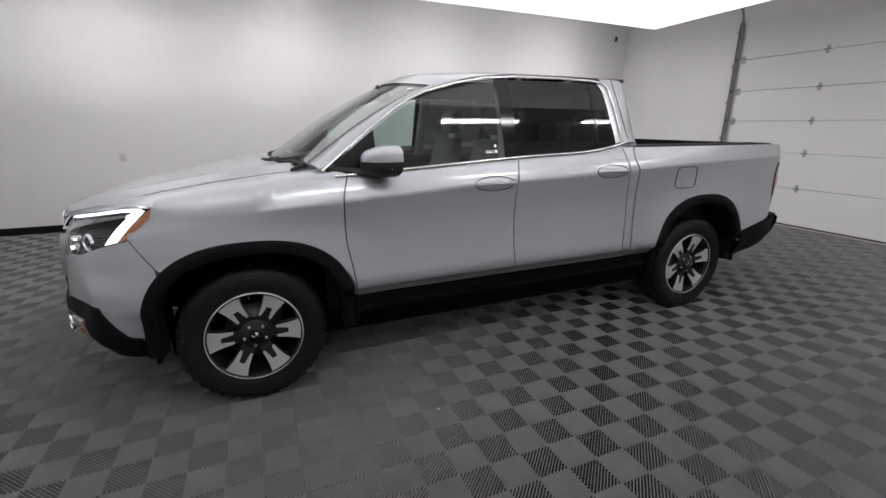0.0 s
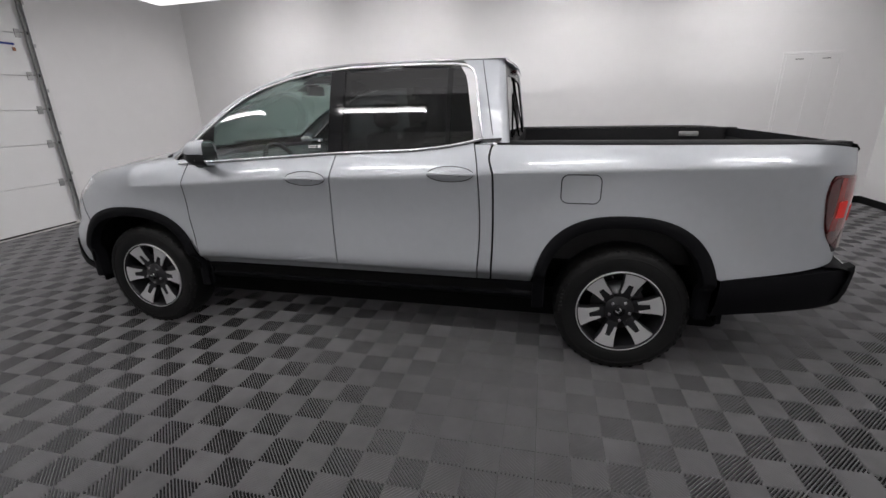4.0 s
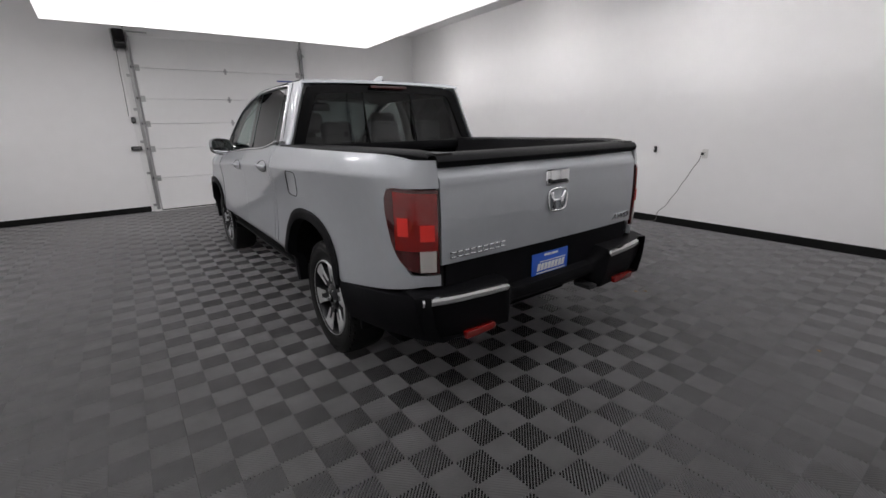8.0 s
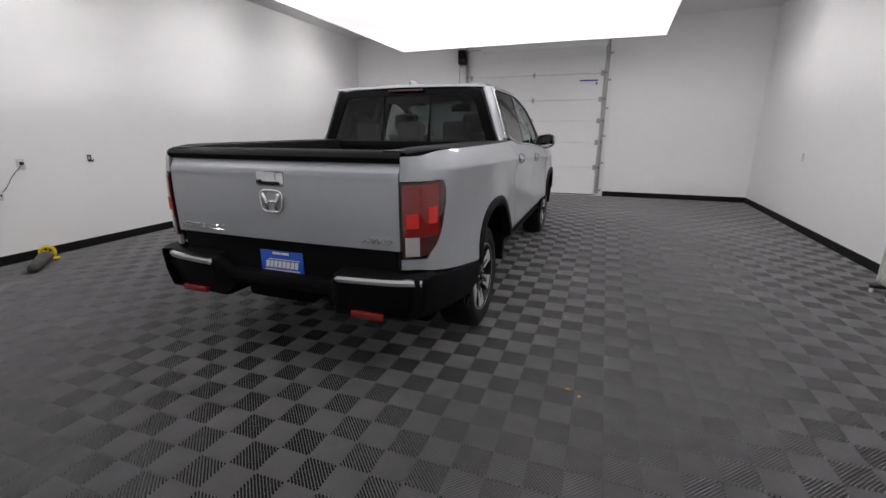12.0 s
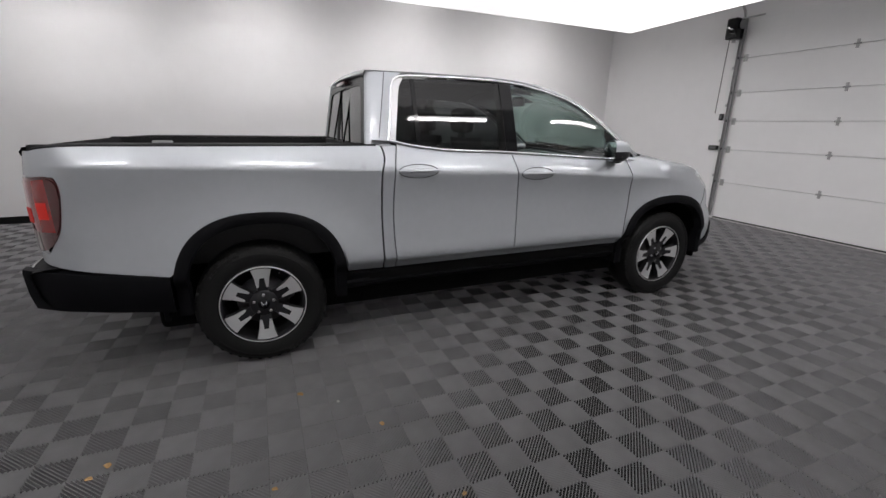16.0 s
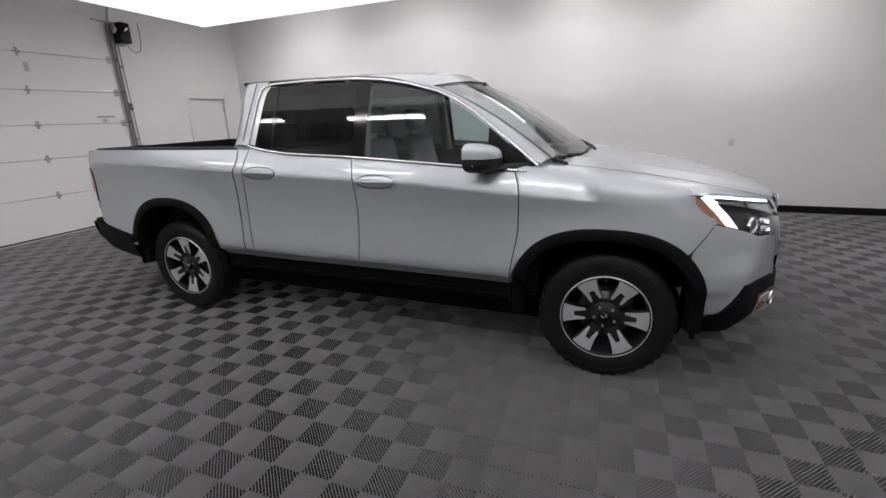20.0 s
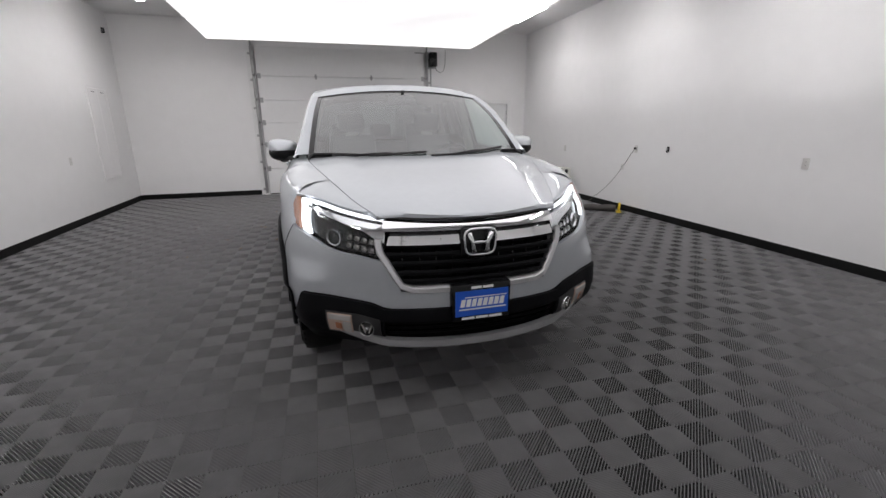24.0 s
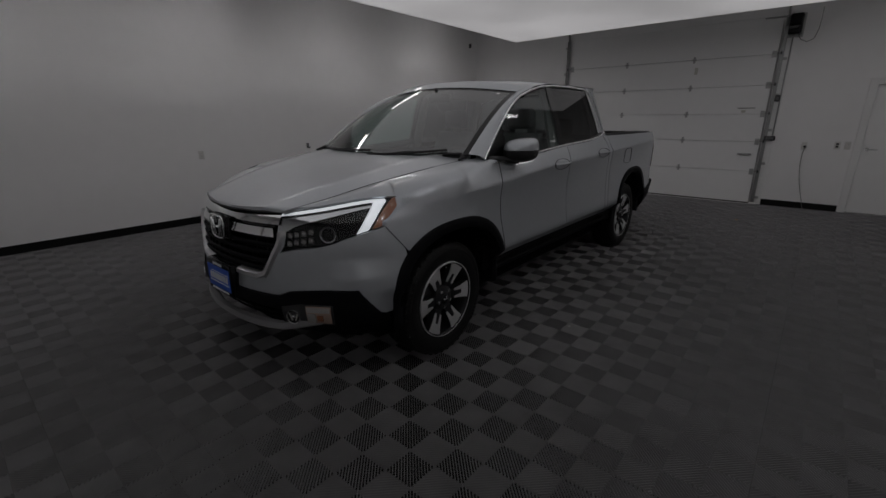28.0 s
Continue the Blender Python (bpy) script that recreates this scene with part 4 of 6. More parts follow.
def belt_shelf():
    rows = []
    for i in range(41):
        y = lerp(-0.90, 1.19, i / 40)
        z = BELT(y)
        rows.append([skin(y, z) - Vector((0.002, 0, 0)), Vector((GX(z) - 0.0, y, z + 0.012)), Vector((GX(z) - 0.06, y, z - 0.03))])
    return grid(rows)


both("belt_seal", belt_shelf, M_SEAL, truck, "black belt seal")


def window(y0, y1, top, bot, off=0.0, nu=16, nv=8):
    def make():
        return patch(y0, y1, bot, top, nu, nv, off=off, rim=0.0, surf=side_glass_surf)
    return make


def topz(d):
    f = curve(*[(y, z) for y, z in RING if y > -0.72])
    return lambda y: f(y) - d


QUARTER = -0.60
for y0, y1, z0, z1 in ((0.165, 0.185, 1.245, 1.262), (0.192, 0.245, 1.245, 1.250), (0.192, 0.245, 1.254, 1.259), (0.168, 0.182, 1.278, 1.292)):
    part("window_decal", moved(grid([[side_glass_surf(lerp(y0, y1, i), lerp(z0, z1, j), 0.003) for i in (0, 1)] for j in (0, 1)]), MIR), M_WHITEINK, truck, "small white window decal", smooth=False)
glass_obs = []
glass_obs += both("rear_door_glass", window(const(QUARTER + 0.012), const(0.03), topz(0.022), lambda y: BELT(y) + 0.012), M_TINT, truck, "dark tinted rear door glass")
glass_obs += both("quarter_glass", window(lambda z: REAREDGE(z) + 0.045, const(QUARTER - 0.012), topz(0.022), lambda y: BELT(y) + 0.012), M_TINT, truck, "dark tinted quarter glass")


def front_glass():
    cols = []
    for i in range(33):
        y = lerp(0.115, 1.10, i / 32)
        z0 = BELT(y) + 0.012
        z1 = max(topz(0.024)(y), z0 + 0.002)
        cols.append([side_glass_surf(y, lerp(z0, z1, j / 8)) for j in range(9)])
    return grid(cols)


glass_obs += both("front_door_glass", front_glass, M_GLASS, truck, "clear front door glass")
for ob in glass_obs:
    ob.visible_shadow = False
both("quarter_bar", window(const(QUARTER - 0.014), const(QUARTER + 0.014), topz(0.02), lambda y: BELT(y) + 0.01, 0.003, 2, 6), M_GLOSSB, truck, "black quarter bar")
both("door_pillar", window(const(0.028), const(0.118), topz(0.014), lambda y: BELT(y) + 0.008, 0.005, 4, 8), M_GLOSSB, truck, "gloss black door pillar")
both("front_sail", window(const(0.90), const(1.165), lambda y: max(topz(0.018)(y), BELT(y) + 0.016), lambda y: BELT(y) + 0.008, 0.008, 8, 4), M_SATINB, truck, "black mirror sail")
both("window_rear_frame", window(lambda z: REAREDGE(z) - 0.0, lambda z: REAREDGE(z) + 0.048, topz(0.006), lambda y: BELT(y) + 0.004, 0.004, 3, 8), M_PAINTD, truck, "satin bright window frame")

# roof with its rails, one skin from the side trim up over the middle
ROOFZ = curve((-0.93, 1.706), (-0.80, 1.720), (-0.5, 1.734), (0.0, 1.734), (0.25, 1.728), (0.45, 1.716), (0.50, 1.712))


def roof_point(v, s):
    a = abs(s)
    y = lerp(-0.915 + 0.02 * a, lerp(0.512, 0.418, a ** 2), v)
    zt = (curve(*[(yy, zz) for yy, zz in RING if yy > -0.62])(y)) + 0.012
    # crown, then a tight roll at the rails
    z = zt + (ROOFZ(y) - zt) * (1 - a ** 3.4) ** 0.9 - 0.018 * a * a * (1 - a)
    return (s * (GX(zt) + 0.008), y, z)


def roof():
    rows = [[roof_point(i / 36, 2 * j / 28 - 1) for j in range(29)] for i in range(37)]
    back = [(p[0] * 0.985, p[1] - 0.012, p[2] - 0.02) for p in rows[0]]
    bm = grid([back] + rows)
    bmesh.ops.recalc_face_normals(bm, faces=bm.faces[:])
    if max(bm.faces, key=lambda f: f.calc_center_median().z).normal.z < 0:
        bmesh.ops.reverse_faces(bm, faces=bm.faces[:])
    return bm


part("roof", roof(), M_PAINT, truck, "silver roof", angle=60)


def a_pillar():
    """Silver strip between the windscreen's edge and the side trim."""
    rows = []
    f = curve(*[(y, z) for y, z in RING if y > 0.1])
    for i in range(25):
        u = i / 24
        y = lerp(0.36, 1.20, u)
        z = f(min(y, 1.185)) + 0.010
        a = side_glass_surf(y, z, 0.012)
        w = ws_edge(u)
        m = a.lerp(w, 0.5) + Vector((0.008, 0.006, 0.009))
        rows.append([a + Vector((-0.01, 0, -0.012)), a, a.lerp(m, 0.6) + Vector((0.003, 0.003, 0.004)), m, w + Vector((0.004, 0, 0.006)), w + Vector((-0.012, 0, -0.01))])
    bm = grid(rows)
    bmesh.ops.recalc_face_normals(bm, faces=bm.faces[:])
    if max(bm.faces, key=lambda f: f.calc_area()).normal.x < 0:
        bmesh.ops.reverse_faces(bm, faces=bm.faces[:])
    return bm


def ws_edge(u):
    """Edge of the windscreen from header to cowl."""
    y = lerp(0.405, 1.235, u)
    z = lerp(1.648, 1.205, u) + 0.050 * math.sin(math.pi * u)
    x = lerp(0.655, 0.775, u ** 0.9)
    return Vector((x, y, z))


both("front_pillar", a_pillar, M_PAINT, truck, "silver front pillar", angle=60)


def ws_point(u, s, off=0.0):
    e = ws_edge(u)
    c = Vector((0, lerp(0.50, 1.44, u), lerp(1.708, 1.175, u) + 0.050 * math.sin(math.pi * u)))
    k = abs(s)
    y = lerp(c.y, e.y, k ** 2.2)
    z = lerp(c.z, e.z, k ** 2.0)
    return Vector((s * e.x, y + off * 0.5, z + off))


def windscreen(u0, u1, s0, s1, off, nu=16, ns=24):
    bm = grid([[ws_point(lerp(u0, u1, i / nu), lerp(s0, s1, j / ns), off) for j in range(ns + 1)] for i in range(nu + 1)])
    bmesh.ops.recalc_face_normals(bm, faces=bm.faces[:])
    if max(bm.faces, key=lambda f: f.calc_area()).normal.z < 0:
        bmesh.ops.reverse_faces(bm, faces=bm.faces[:])
    return bm


ob = part("windscreen", windscreen(0.0, 1.0, -1, 1, 0.0), M_WSHIELD, truck, "clear curved windscreen")
ob.visible_shadow = False


def roof_header():
    """Front edge of the roof, rolling down to the top of the screen."""
    cols = []
    for j in range(29):
        k = 2 * j / 28 - 1
        p, w = Vector(roof_point(1.0, k)), ws_point(0.135, k, 0.006)
        cols.append([p.lerp(w, i / 8) + Vector((0, 0, 0.002 * math.sin(math.pi * i / 8))) for i in range(9)])
    bm = grid(cols)
    bmesh.ops.recalc_face_normals(bm, faces=bm.faces[:])
    if max(bm.faces, key=lambda f: f.calc_area()).normal.z < 0:
        bmesh.ops.reverse_faces(bm, faces=bm.faces[:])
    return bm


part("roof_header", roof_header(), M_PAINT, truck, "silver roof front edge", angle=60)
part("windscreen_top_band", windscreen(0.12, 0.16, -1, 1, 0.002, 2), M_GLOSSB, truck, "black screen edge")
part("windscreen_foot_band", windscreen(0.955, 1.0, -1, 1, -0.004, 2), M_GLOSSB, truck, "black screen edge")
both("windscreen_side_band", lambda: windscreen(0.0, 1.0, 0.955, 1.0, 0.002, 16, 2), M_GLOSSB, truck, "black screen edge")
part("sensor_pod", windscreen(0.14, 0.26, -0.13, 0.13, -0.02, 4, 6), M_DASH, truck, "black camera pod behind the screen")
part("screen_sticker", windscreen(0.19, 0.225, -0.87, -0.83, 0.003, 1, 1), M_WHITEINK, truck, "small white screen sticker")


def cowl():
    rows = []
    for j in range(25):
        s = 2 * j / 24 - 1
        p = ws_point(1.0, s, 0.0)
        y2 = 1.245 + 0.17 * (1 - s * s)
        rows.append([p + Vector((0, -0.01, 0.002)), p + Vector((0, 0.015, -0.012)), Vector((s * 0.785, y2 + 0.01, 1.155 + 0.01 * (1 - s * s)))])
    return grid(rows)


part("cowl", cowl(), M_PLAST_B, truck, "black plastic cowl")


def wiper(x0, x1):
    arm = [ws_point(1.0, x0, 0.014), ws_point(0.99, lerp(x0, x1, 0.3), 0.014), ws_point(0.965, lerp(x0, x1, 0.62), 0.014)]
    w = part("wiper", tube([tuple(p) for p in arm], [0.012, 0.009, 0.006], 6), M_PLAST_B, truck, "black wiper arm")
    blade = [ws_point(lerp(0.995, 0.955, i / 10), lerp(x0 + (x1 - x0) * 0.15, x1, i / 10), 0.010) for i in range(11)]
    part("wiper_blade", tube([tuple(p) for p in blade], 0.005, 6, ry=0.009), M_SEAL, w)


wiper(0.80, -0.02)
wiper(-0.05, -0.82)
# black corner pieces at the foot of the screen
both("cowl_corner", lambda: tube([tuple(ws_point(0.985, 0.80, 0.006)), tuple(ws_point(1.0, 0.95, 0.006)), (0.765, 1.275, 1.196), (0.775, 1.33, 1.182)], [0.008, 0.012, 0.012, 0.006], 8), M_PLAST_B, truck, "black cowl corner")

# ---- cab back: rear pillar skin and rear window ----
def back_y(z):
    return lerp(-0.950, -0.896, (z - 1.26) / 0.46)


def c_pillar():
    rows = []
    for j in range(21):
        z = lerp(1.262, 1.69, j / 20)
        y1 = REAREDGE(z) - 0.004 if z > 1.283 else lerp(-0.775, -0.80, (z - 1.262) / 0.02)
        yb = back_y(z)
        xo = GX(z) + 0.010
        row = []
        low = min(max((1.33 - z) / 0.07, 0), 1)
        for i in range(9):
            y = lerp(y1, yb + 0.05, i / 8)
            t = (y1 - y) / max(y1 - yb, 0.01)
            row.append(Vector((xo - 0.020 * t * t + 0.012 * low, y, z)))
        # round the corner to the back
        xi = row[-1].x
        row += [Vector((xi - 0.006, yb + 0.022, z)), Vector((xi - 0.018, yb + 0.008, z)), Vector((xi - 0.032, yb + 0.008, z)), Vector((xi - 0.040, yb + 0.024, z))]
        rows.append(row)
    bm = grid(rows)
    bmesh.ops.recalc_face_normals(bm, faces=bm.faces[:])
    if max(bm.faces, key=lambda f: f.calc_area()).normal.x < 0:
        bmesh.ops.reverse_faces(bm, faces=bm.faces[:])
    return bm


both("rear_pillar", c_pillar, M_PAINT, truck, "silver rear pillar", angle=60)
both("pillar_seam", lambda: tube([(GX(z) + 0.009, lerp(-0.858, -0.780, (z - 1.275) / 0.40), z) for z in [lerp(1.275, 1.685, k / 12) for k in range(13)]], 0.0024, 5), M_SEAL, truck, "dark pillar seam")


def cab_strip():
    """Strip of the cab's flank behind the rear door."""
    bm = patch(shift(CABGAP, G + 0.004), shift(RDOOR, -G), const(0.515), lambda q: 1.262, 6, 34)
    return bm


both("cab_corner", cab_strip, M_PAINT, truck, "silver cab corner", angle=50)
both("cab_corner_top", lambda: grid([[skin(y, 1.262), Vector((GX(1.262) + 0.012, y, 1.268))] for y in [lerp(-0.86, -0.76, i / 6) for i in range(7)]]), M_PAINT, truck, "silver cab corner cap")


def rear_frame():
    """Black frame round the rear window."""
    outer = [(-0.80, 1.20), (0.80, 1.20), (0.795, 1.26), (0.672, 1.60), (0.64, 1.652), (0.54, 1.674), (0, 1.694), (-0.54, 1.674), (-0.64, 1.652), (-0.672, 1.60), (-0.795, 1.26)]
    inner = [(-0.715, 1.255), (0.715, 1.255), (0.71, 1.28), (0.598, 1.575), (0.578, 1.602), (0.53, 1.618), (0, 1.632), (-0.53, 1.618), (-0.578, 1.602), (-0.598, 1.575), (-0.71, 1.28)]
    f = lambda P, d: [Vector((x, back_y(z) + d, z)) for x, z in P]
    bm = grid([f(outer, 0.03), f(outer, 0.012), f(inner, 0.010), f(inner, 0.035)], close_u=True)
    bmesh.ops.recalc_face_normals(bm, faces=bm.faces[:])
    return bm


rw = part("rear_window_frame", rear_frame(), M_SATINB, truck, "gloss black rear window frame", angle=30)


def rear_pane(x0b, x1b, x0t, x1t, d):
    rows = []
    for j in range(7):
        v = j / 6
        z = lerp(1.255, 1.64, v)
        rows.append([Vector((lerp(lerp(x0b, x0t, v), lerp(x1b, x1t, v), i / 6), back_y(z) + d, z - 0.02 * abs(lerp(lerp(x0b, x0t, v), lerp(x1b, x1t, v), i / 6)) * v)) for i in range(7)])
    return grid(rows)


for a, b, c, d2, d in ((-0.72, -0.215, -0.585, -0.215, 0.016), (0.215, 0.72, 0.215, 0.585, 0.016), (-0.215, 0.215, -0.215, 0.215, 0.028)):
    ob = part("rear_pane", rear_pane(a, b, c, d2, d), M_REARMID if d > 0.02 else M_REARG, rw, "tinted rear window pane")
    ob.visible_shadow = False
for x in (-0.215, 0.215):
    part("rear_pane_bar", moved(box(x - 0.005, x + 0.005, -0.006, 0.006, -0.195, 0.195), pose(0, back_y(1.445) + 0.012, 1.445, -12.3)), M_SATINB, rw, smooth=False)
part("third_brake_light", box(-0.16, 0.16, -0.925, -0.895, 1.652, 1.674, 0.006), M_DARKRED, rw, "dark red high brake light")
part("cab_back_wall", prism([(-0.84, 0.72), (0.84, 0.72), (0.80, 1.22), (-0.80, 1.22)], -0.93, -0.895, "y"), M_SATINB, truck, "black cab back panel", smooth=False)


def fin():
    rows = []
    for i in range(11):
        v = i / 10
        y = lerp(-0.66, -0.82, v)
        h = 0.058 * math.sin(math.pi * (0.12 + 0.75 * v)) ** 0.8 * (0.25 + 0.75 * v)
        w = 0.030 * math.sin(math.pi * min(0.1 + 0.85 * v, 1)) + 0.004
        z = ROOFZ(y) - 0.004
        rows.append([(-w, y, z), (-w * 0.5, y, z + h * 0.7), (0, y - 0.02 * v, z + h), (w * 0.5, y, z + h * 0.7), (w, y, z)])
    bm = grid(rows)
    bmesh.ops.recalc_face_normals(bm, faces=bm.faces[:])
    return bm


part("roof_antenna", fin(), M_PAINT, truck, "silver shark-fin aerial", angle=60)


# ---- door mirrors ----
def mirror(S):
    cx, cy, cz = 0.955, 0.885, 1.222
    S0, S = S, S @ pose(cx, cy, 0) @ pose(0, 0, 0, 0, 0, -20) @ pose(-cx, -cy, 0)
    rows = []
    for k in range(13):
        v = k / 12
        y = lerp(-0.035, 0.115, v)
        r = (1 - max(0, v - 0.0) ** 3.2) ** 0.5 if v < 1 else 0.02
        row = []
        for i in range(28):
            a = 2 * math.pi * i / 28
            ca, sa = math.cos(a), math.sin(a)
            ex = math.copysign(abs(ca) ** 0.62, ca) * 0.110 * r
            ez = math.copysign(abs(sa) ** 0.62, sa) * 0.078 * r
            row.append(Vector((cx + ex + 0.006 - 0.02 * v, cy + y, cz + ez + 0.012 * ex / 0.118)))
        rows.append(row)
    bm = grid(rows, close_u=True)
    bmesh.ops.recalc_face_normals(bm, faces=bm.faces[:])
    low = bm.copy()
    cut = cz + 0.002
    bmesh.ops.bisect_plane(bm, geom=bm.verts[:] + bm.edges[:] + bm.faces[:], plane_co=(0, 0, cut + 0.002), plane_no=(0, 0, 1), clear_inner=True)
    bmesh.ops.bisect_plane(low, geom=low.verts[:] + low.edges[:] + low.faces[:], plane_co=(0, 0, cut - 0.002), plane_no=(0, 0, 1), clear_outer=True)
    shell = part("door_mirror", moved(bm, S), M_PAINT, truck, "silver door mirror with black foot", angle=60)
    part("mirror_lower", moved(low, S), M_PLAST_B, shell, "black mirror underside", angle=60)
    part("mirror_base", moved(tube([(0.850, 1.165, 1.176), (0.868, 1.09, 1.174), (0.89, 1.01, 1.170), (0.925, 0.95, 1.163), (0.965, 0.92, 1.158)], [0.010, 0.018, 0.030, 0.038, 0.030], 12, ry=0.020), S0), M_PLAST_B, shell, "black mirror foot")
    gl = [(math.copysign(abs(math.cos(a)) ** 0.62, math.cos(a)) * 0.100, math.copysign(abs(math.sin(a)) ** 0.62, math.sin(a)) * 0.068) for a in [2 * math.pi * i / 28 for i in range(28)]]
    part("mirror_glass", moved(prism([(cx + 0.006 + x, cz + z + 0.012 * x / 0.118) for x, z in gl], cy - 0.030, cy - 0.020, "y"), S), M_MIRROR, shell, "mirror glass", smooth=False)
    part("mirror_signal", moved(tube([(cx - 0.07, cy + 0.075, cz - 0.03), (cx + 0.03, cy + 0.07, cz - 0.03), (cx + 0.10, cy + 0.02, cz - 0.028)], 0.006, 6), S), M_CLEARLENS, shell, "clear signal strip")


mirror(Matrix.Identity(4))
mirror(MIR)


# ---- door handles, fuel flap ----
def handle(y0, y1, z, S):
    ym = (y0 + y1) / 2
    ps = skin(ym, z)
    rows = []
    for i in range(13):
        v = i / 12
        y = lerp(y0, y1, v)
        p = skin(y, z)
        b = math.sin(math.pi * v)
        rows.append(Vector((p.x + 0.008 + 0.020 * b ** 0.6, y, z + 0.004 * b)))
    h = part("door_handle", moved(tube([tuple(p) for p in rows], [0.006 + 0.004 * math.sin(math.pi * i / 12) for i in range(13)], 8, ry=0.0095), S), M_PAINT, truck, "satin silver door handle")
    cup = []
    for k in range(7):
        r = k / 6
        cup.append([Vector((skin(ym + math.cos(a) * (y1 - y0) * 0.5 * r, z + math.sin(a) * 0.040 * r).x + 0.0015 + 0.003 * math.sin(math.pi * min(r * 1.0, 1)), ym + math.cos(a) * (y1 - y0) * 0.5 * r, z + math.sin(a) * 0.040 * r)) for a in [2 * math.pi * i / 24 for i in range(24)]])
    part("handle_cup", moved(grid(cup, close_u=True), S), M_PAINT, h, "silver handle cup")
    part("handle_outline", moved(tube([tuple(p + Vector((0.002, 0, 0))) for p in cup[-1]], 0.0022, 5, closed=True), S), M_SEAL, h, "dark cup outline")
    part("handle_key", moved(box(-0.002, 0.004, -0.008, 0.008, -0.006, 0.006, 0.002, 1), S @ pose(skin(y0 + 0.07, z).x + 0.027, y0 + 0.07, z)), M_GLOSSB, h, "small black key button")


for S in (Matrix.Identity(4), MIR):
    handle(-0.765, -0.51, 1.118, S)
    handle(0.105, 0.36, 1.082, S)


def rounded(cy, cz, w, h, r, n=6):
    out = []
    for sy, sz, a0 in ((1, 1, 0), (-1, 1, 90), (-1, -1, 180), (1, -1, 270)):
        for k in range(n + 1):
            a = radians(a0 + 90 * k / n)
            out.append((cy + sy * (w / 2 - r) + r * math.cos(a), cz + sz * (h / 2 - r) + r * math.sin(a)))
    return out


flap = [(skin(y, z, 0.0015)) for y, z in rounded(-1.318, 1.052, 0.194, 0.145, 0.035)]
part("fuel_flap_gap", moved(tube([tuple(p) for p in flap], 0.0028, 5, closed=True), MIR), M_SEAL, truck, "fuel flap outline")

# ---- load bed ----
bed = part("bed_floor", box(-0.66, 0.66, -2.56, -0.93, 0.74, 0.78), M_PLAST_B, truck, "black ribbed bed floor", smooth=False)
for k in range(9):
    x = lerp(-0.56, 0.56, k / 8)
    part("bed_rib", box(x - 0.03, x + 0.03, -2.5, -0.97, 0.78, 0.79, 0.004, 1), M_PLAST_B, bed, smooth=False)
both("bed_inner_wall", lambda: box(0.64, 0.72, -2.57, -0.935, 0.60, 1.262), M_PLAST_B, truck, "black bed inner wall", smooth=False)


def rail_cap():
    rows = []
    for i in range(31):
        y = lerp(-2.545, -0.88, i / 30)
        z = RAIL(y)
        xo = skin(y, z).x if y > -2.44 else skin(-2.44, z).x - 0.06 * ((-2.44 - y) / 0.105) ** 1.5
        xo -= 0.012 + 0.05 * min(max((-2.25 - y) / 0.25, 0), 1)
        rows.append([(xo - 0.002, y, z - 0.012), (xo - 0.002, y, z + 0.003), (xo - 0.012, y, z + 0.009), (0.69, y, z + 0.010), (0.655, y, z + 0.006), (0.645, y, z - 0.022)])
    bm = grid(rows)
    bmesh.ops.recalc_face_normals(bm, faces=bm.faces[:])
    if max(bm.faces, key=lambda f: f.calc_center_median().z).normal.z < 0:
        bmesh.ops.reverse_faces(bm, faces=bm.faces[:])
    return bm


both("bed_rail_cap", rail_cap, M_CLAD, truck, "textured black bed rail cap", angle=50)
part("bed_front_cap", box(-0.70, 0.70, -0.965, -0.925, 1.19, 1.262, 0.012), M_CLAD, truck, "black bed front cap")
both("bed_cleat", lambda: box(0.615, 0.645, -2.30, -2.16, 1.20, 1.235, 0.008), M_GALV, truck, "steel tie-down cleat")

# ---- tailgate ----
def gate_surf(x, z, off=0.0):
    y = -2.612 + 0.016 * (x / 0.72) ** 2 - REAR(z) * 1.0
    if z > 1.145:
        y += (z - 1.145) * 0.25
    y -= 0.006 * math.exp(-((z - 1.145) / 0.012) ** 2)
    return Vector((x, y - off, z))


def gate_patch(x0, x1, z0, z1, off, nx=28, nz=22, rim=0.03):
    rows = [[gate_surf(lerp(x0, x1, i / nx), lerp(z0, z1, j / nz), off) for i in range(nx + 1)] for j in range(nz + 1)]
    back = lambda r: [p + Vector((0, rim, 0)) for p in r]
    bm = grid([back(rows[0])] + rows + [back(rows[-1])])
    for e in (0, -1):
        col = [r[e] for r in rows]
        bm = join(bm, grid([col, [p + Vector((0, rim, 0)) for p in col]]))
    bmesh.ops.remove_doubles(bm, verts=bm.verts[:], dist=0.0003)
    bmesh.ops.recalc_face_normals(bm, faces=bm.faces[:])
    if min(bm.faces, key=lambda f: f.calc_center_median().y).normal.y > 0:
        bmesh.ops.reverse_faces(bm, faces=bm.faces[:])
    return bm


gate = part("tailgate", gate_patch(-0.728, 0.728, 0.790, 1.205, 0.0), M_PAINT, truck, "silver tailgate", angle=50)
part("tailgate_inner", box(-0.70, 0.70, -2.56, -2.50, 0.76, 1.20), M_PLAST_B, gate, "black inner panel", smooth=False)


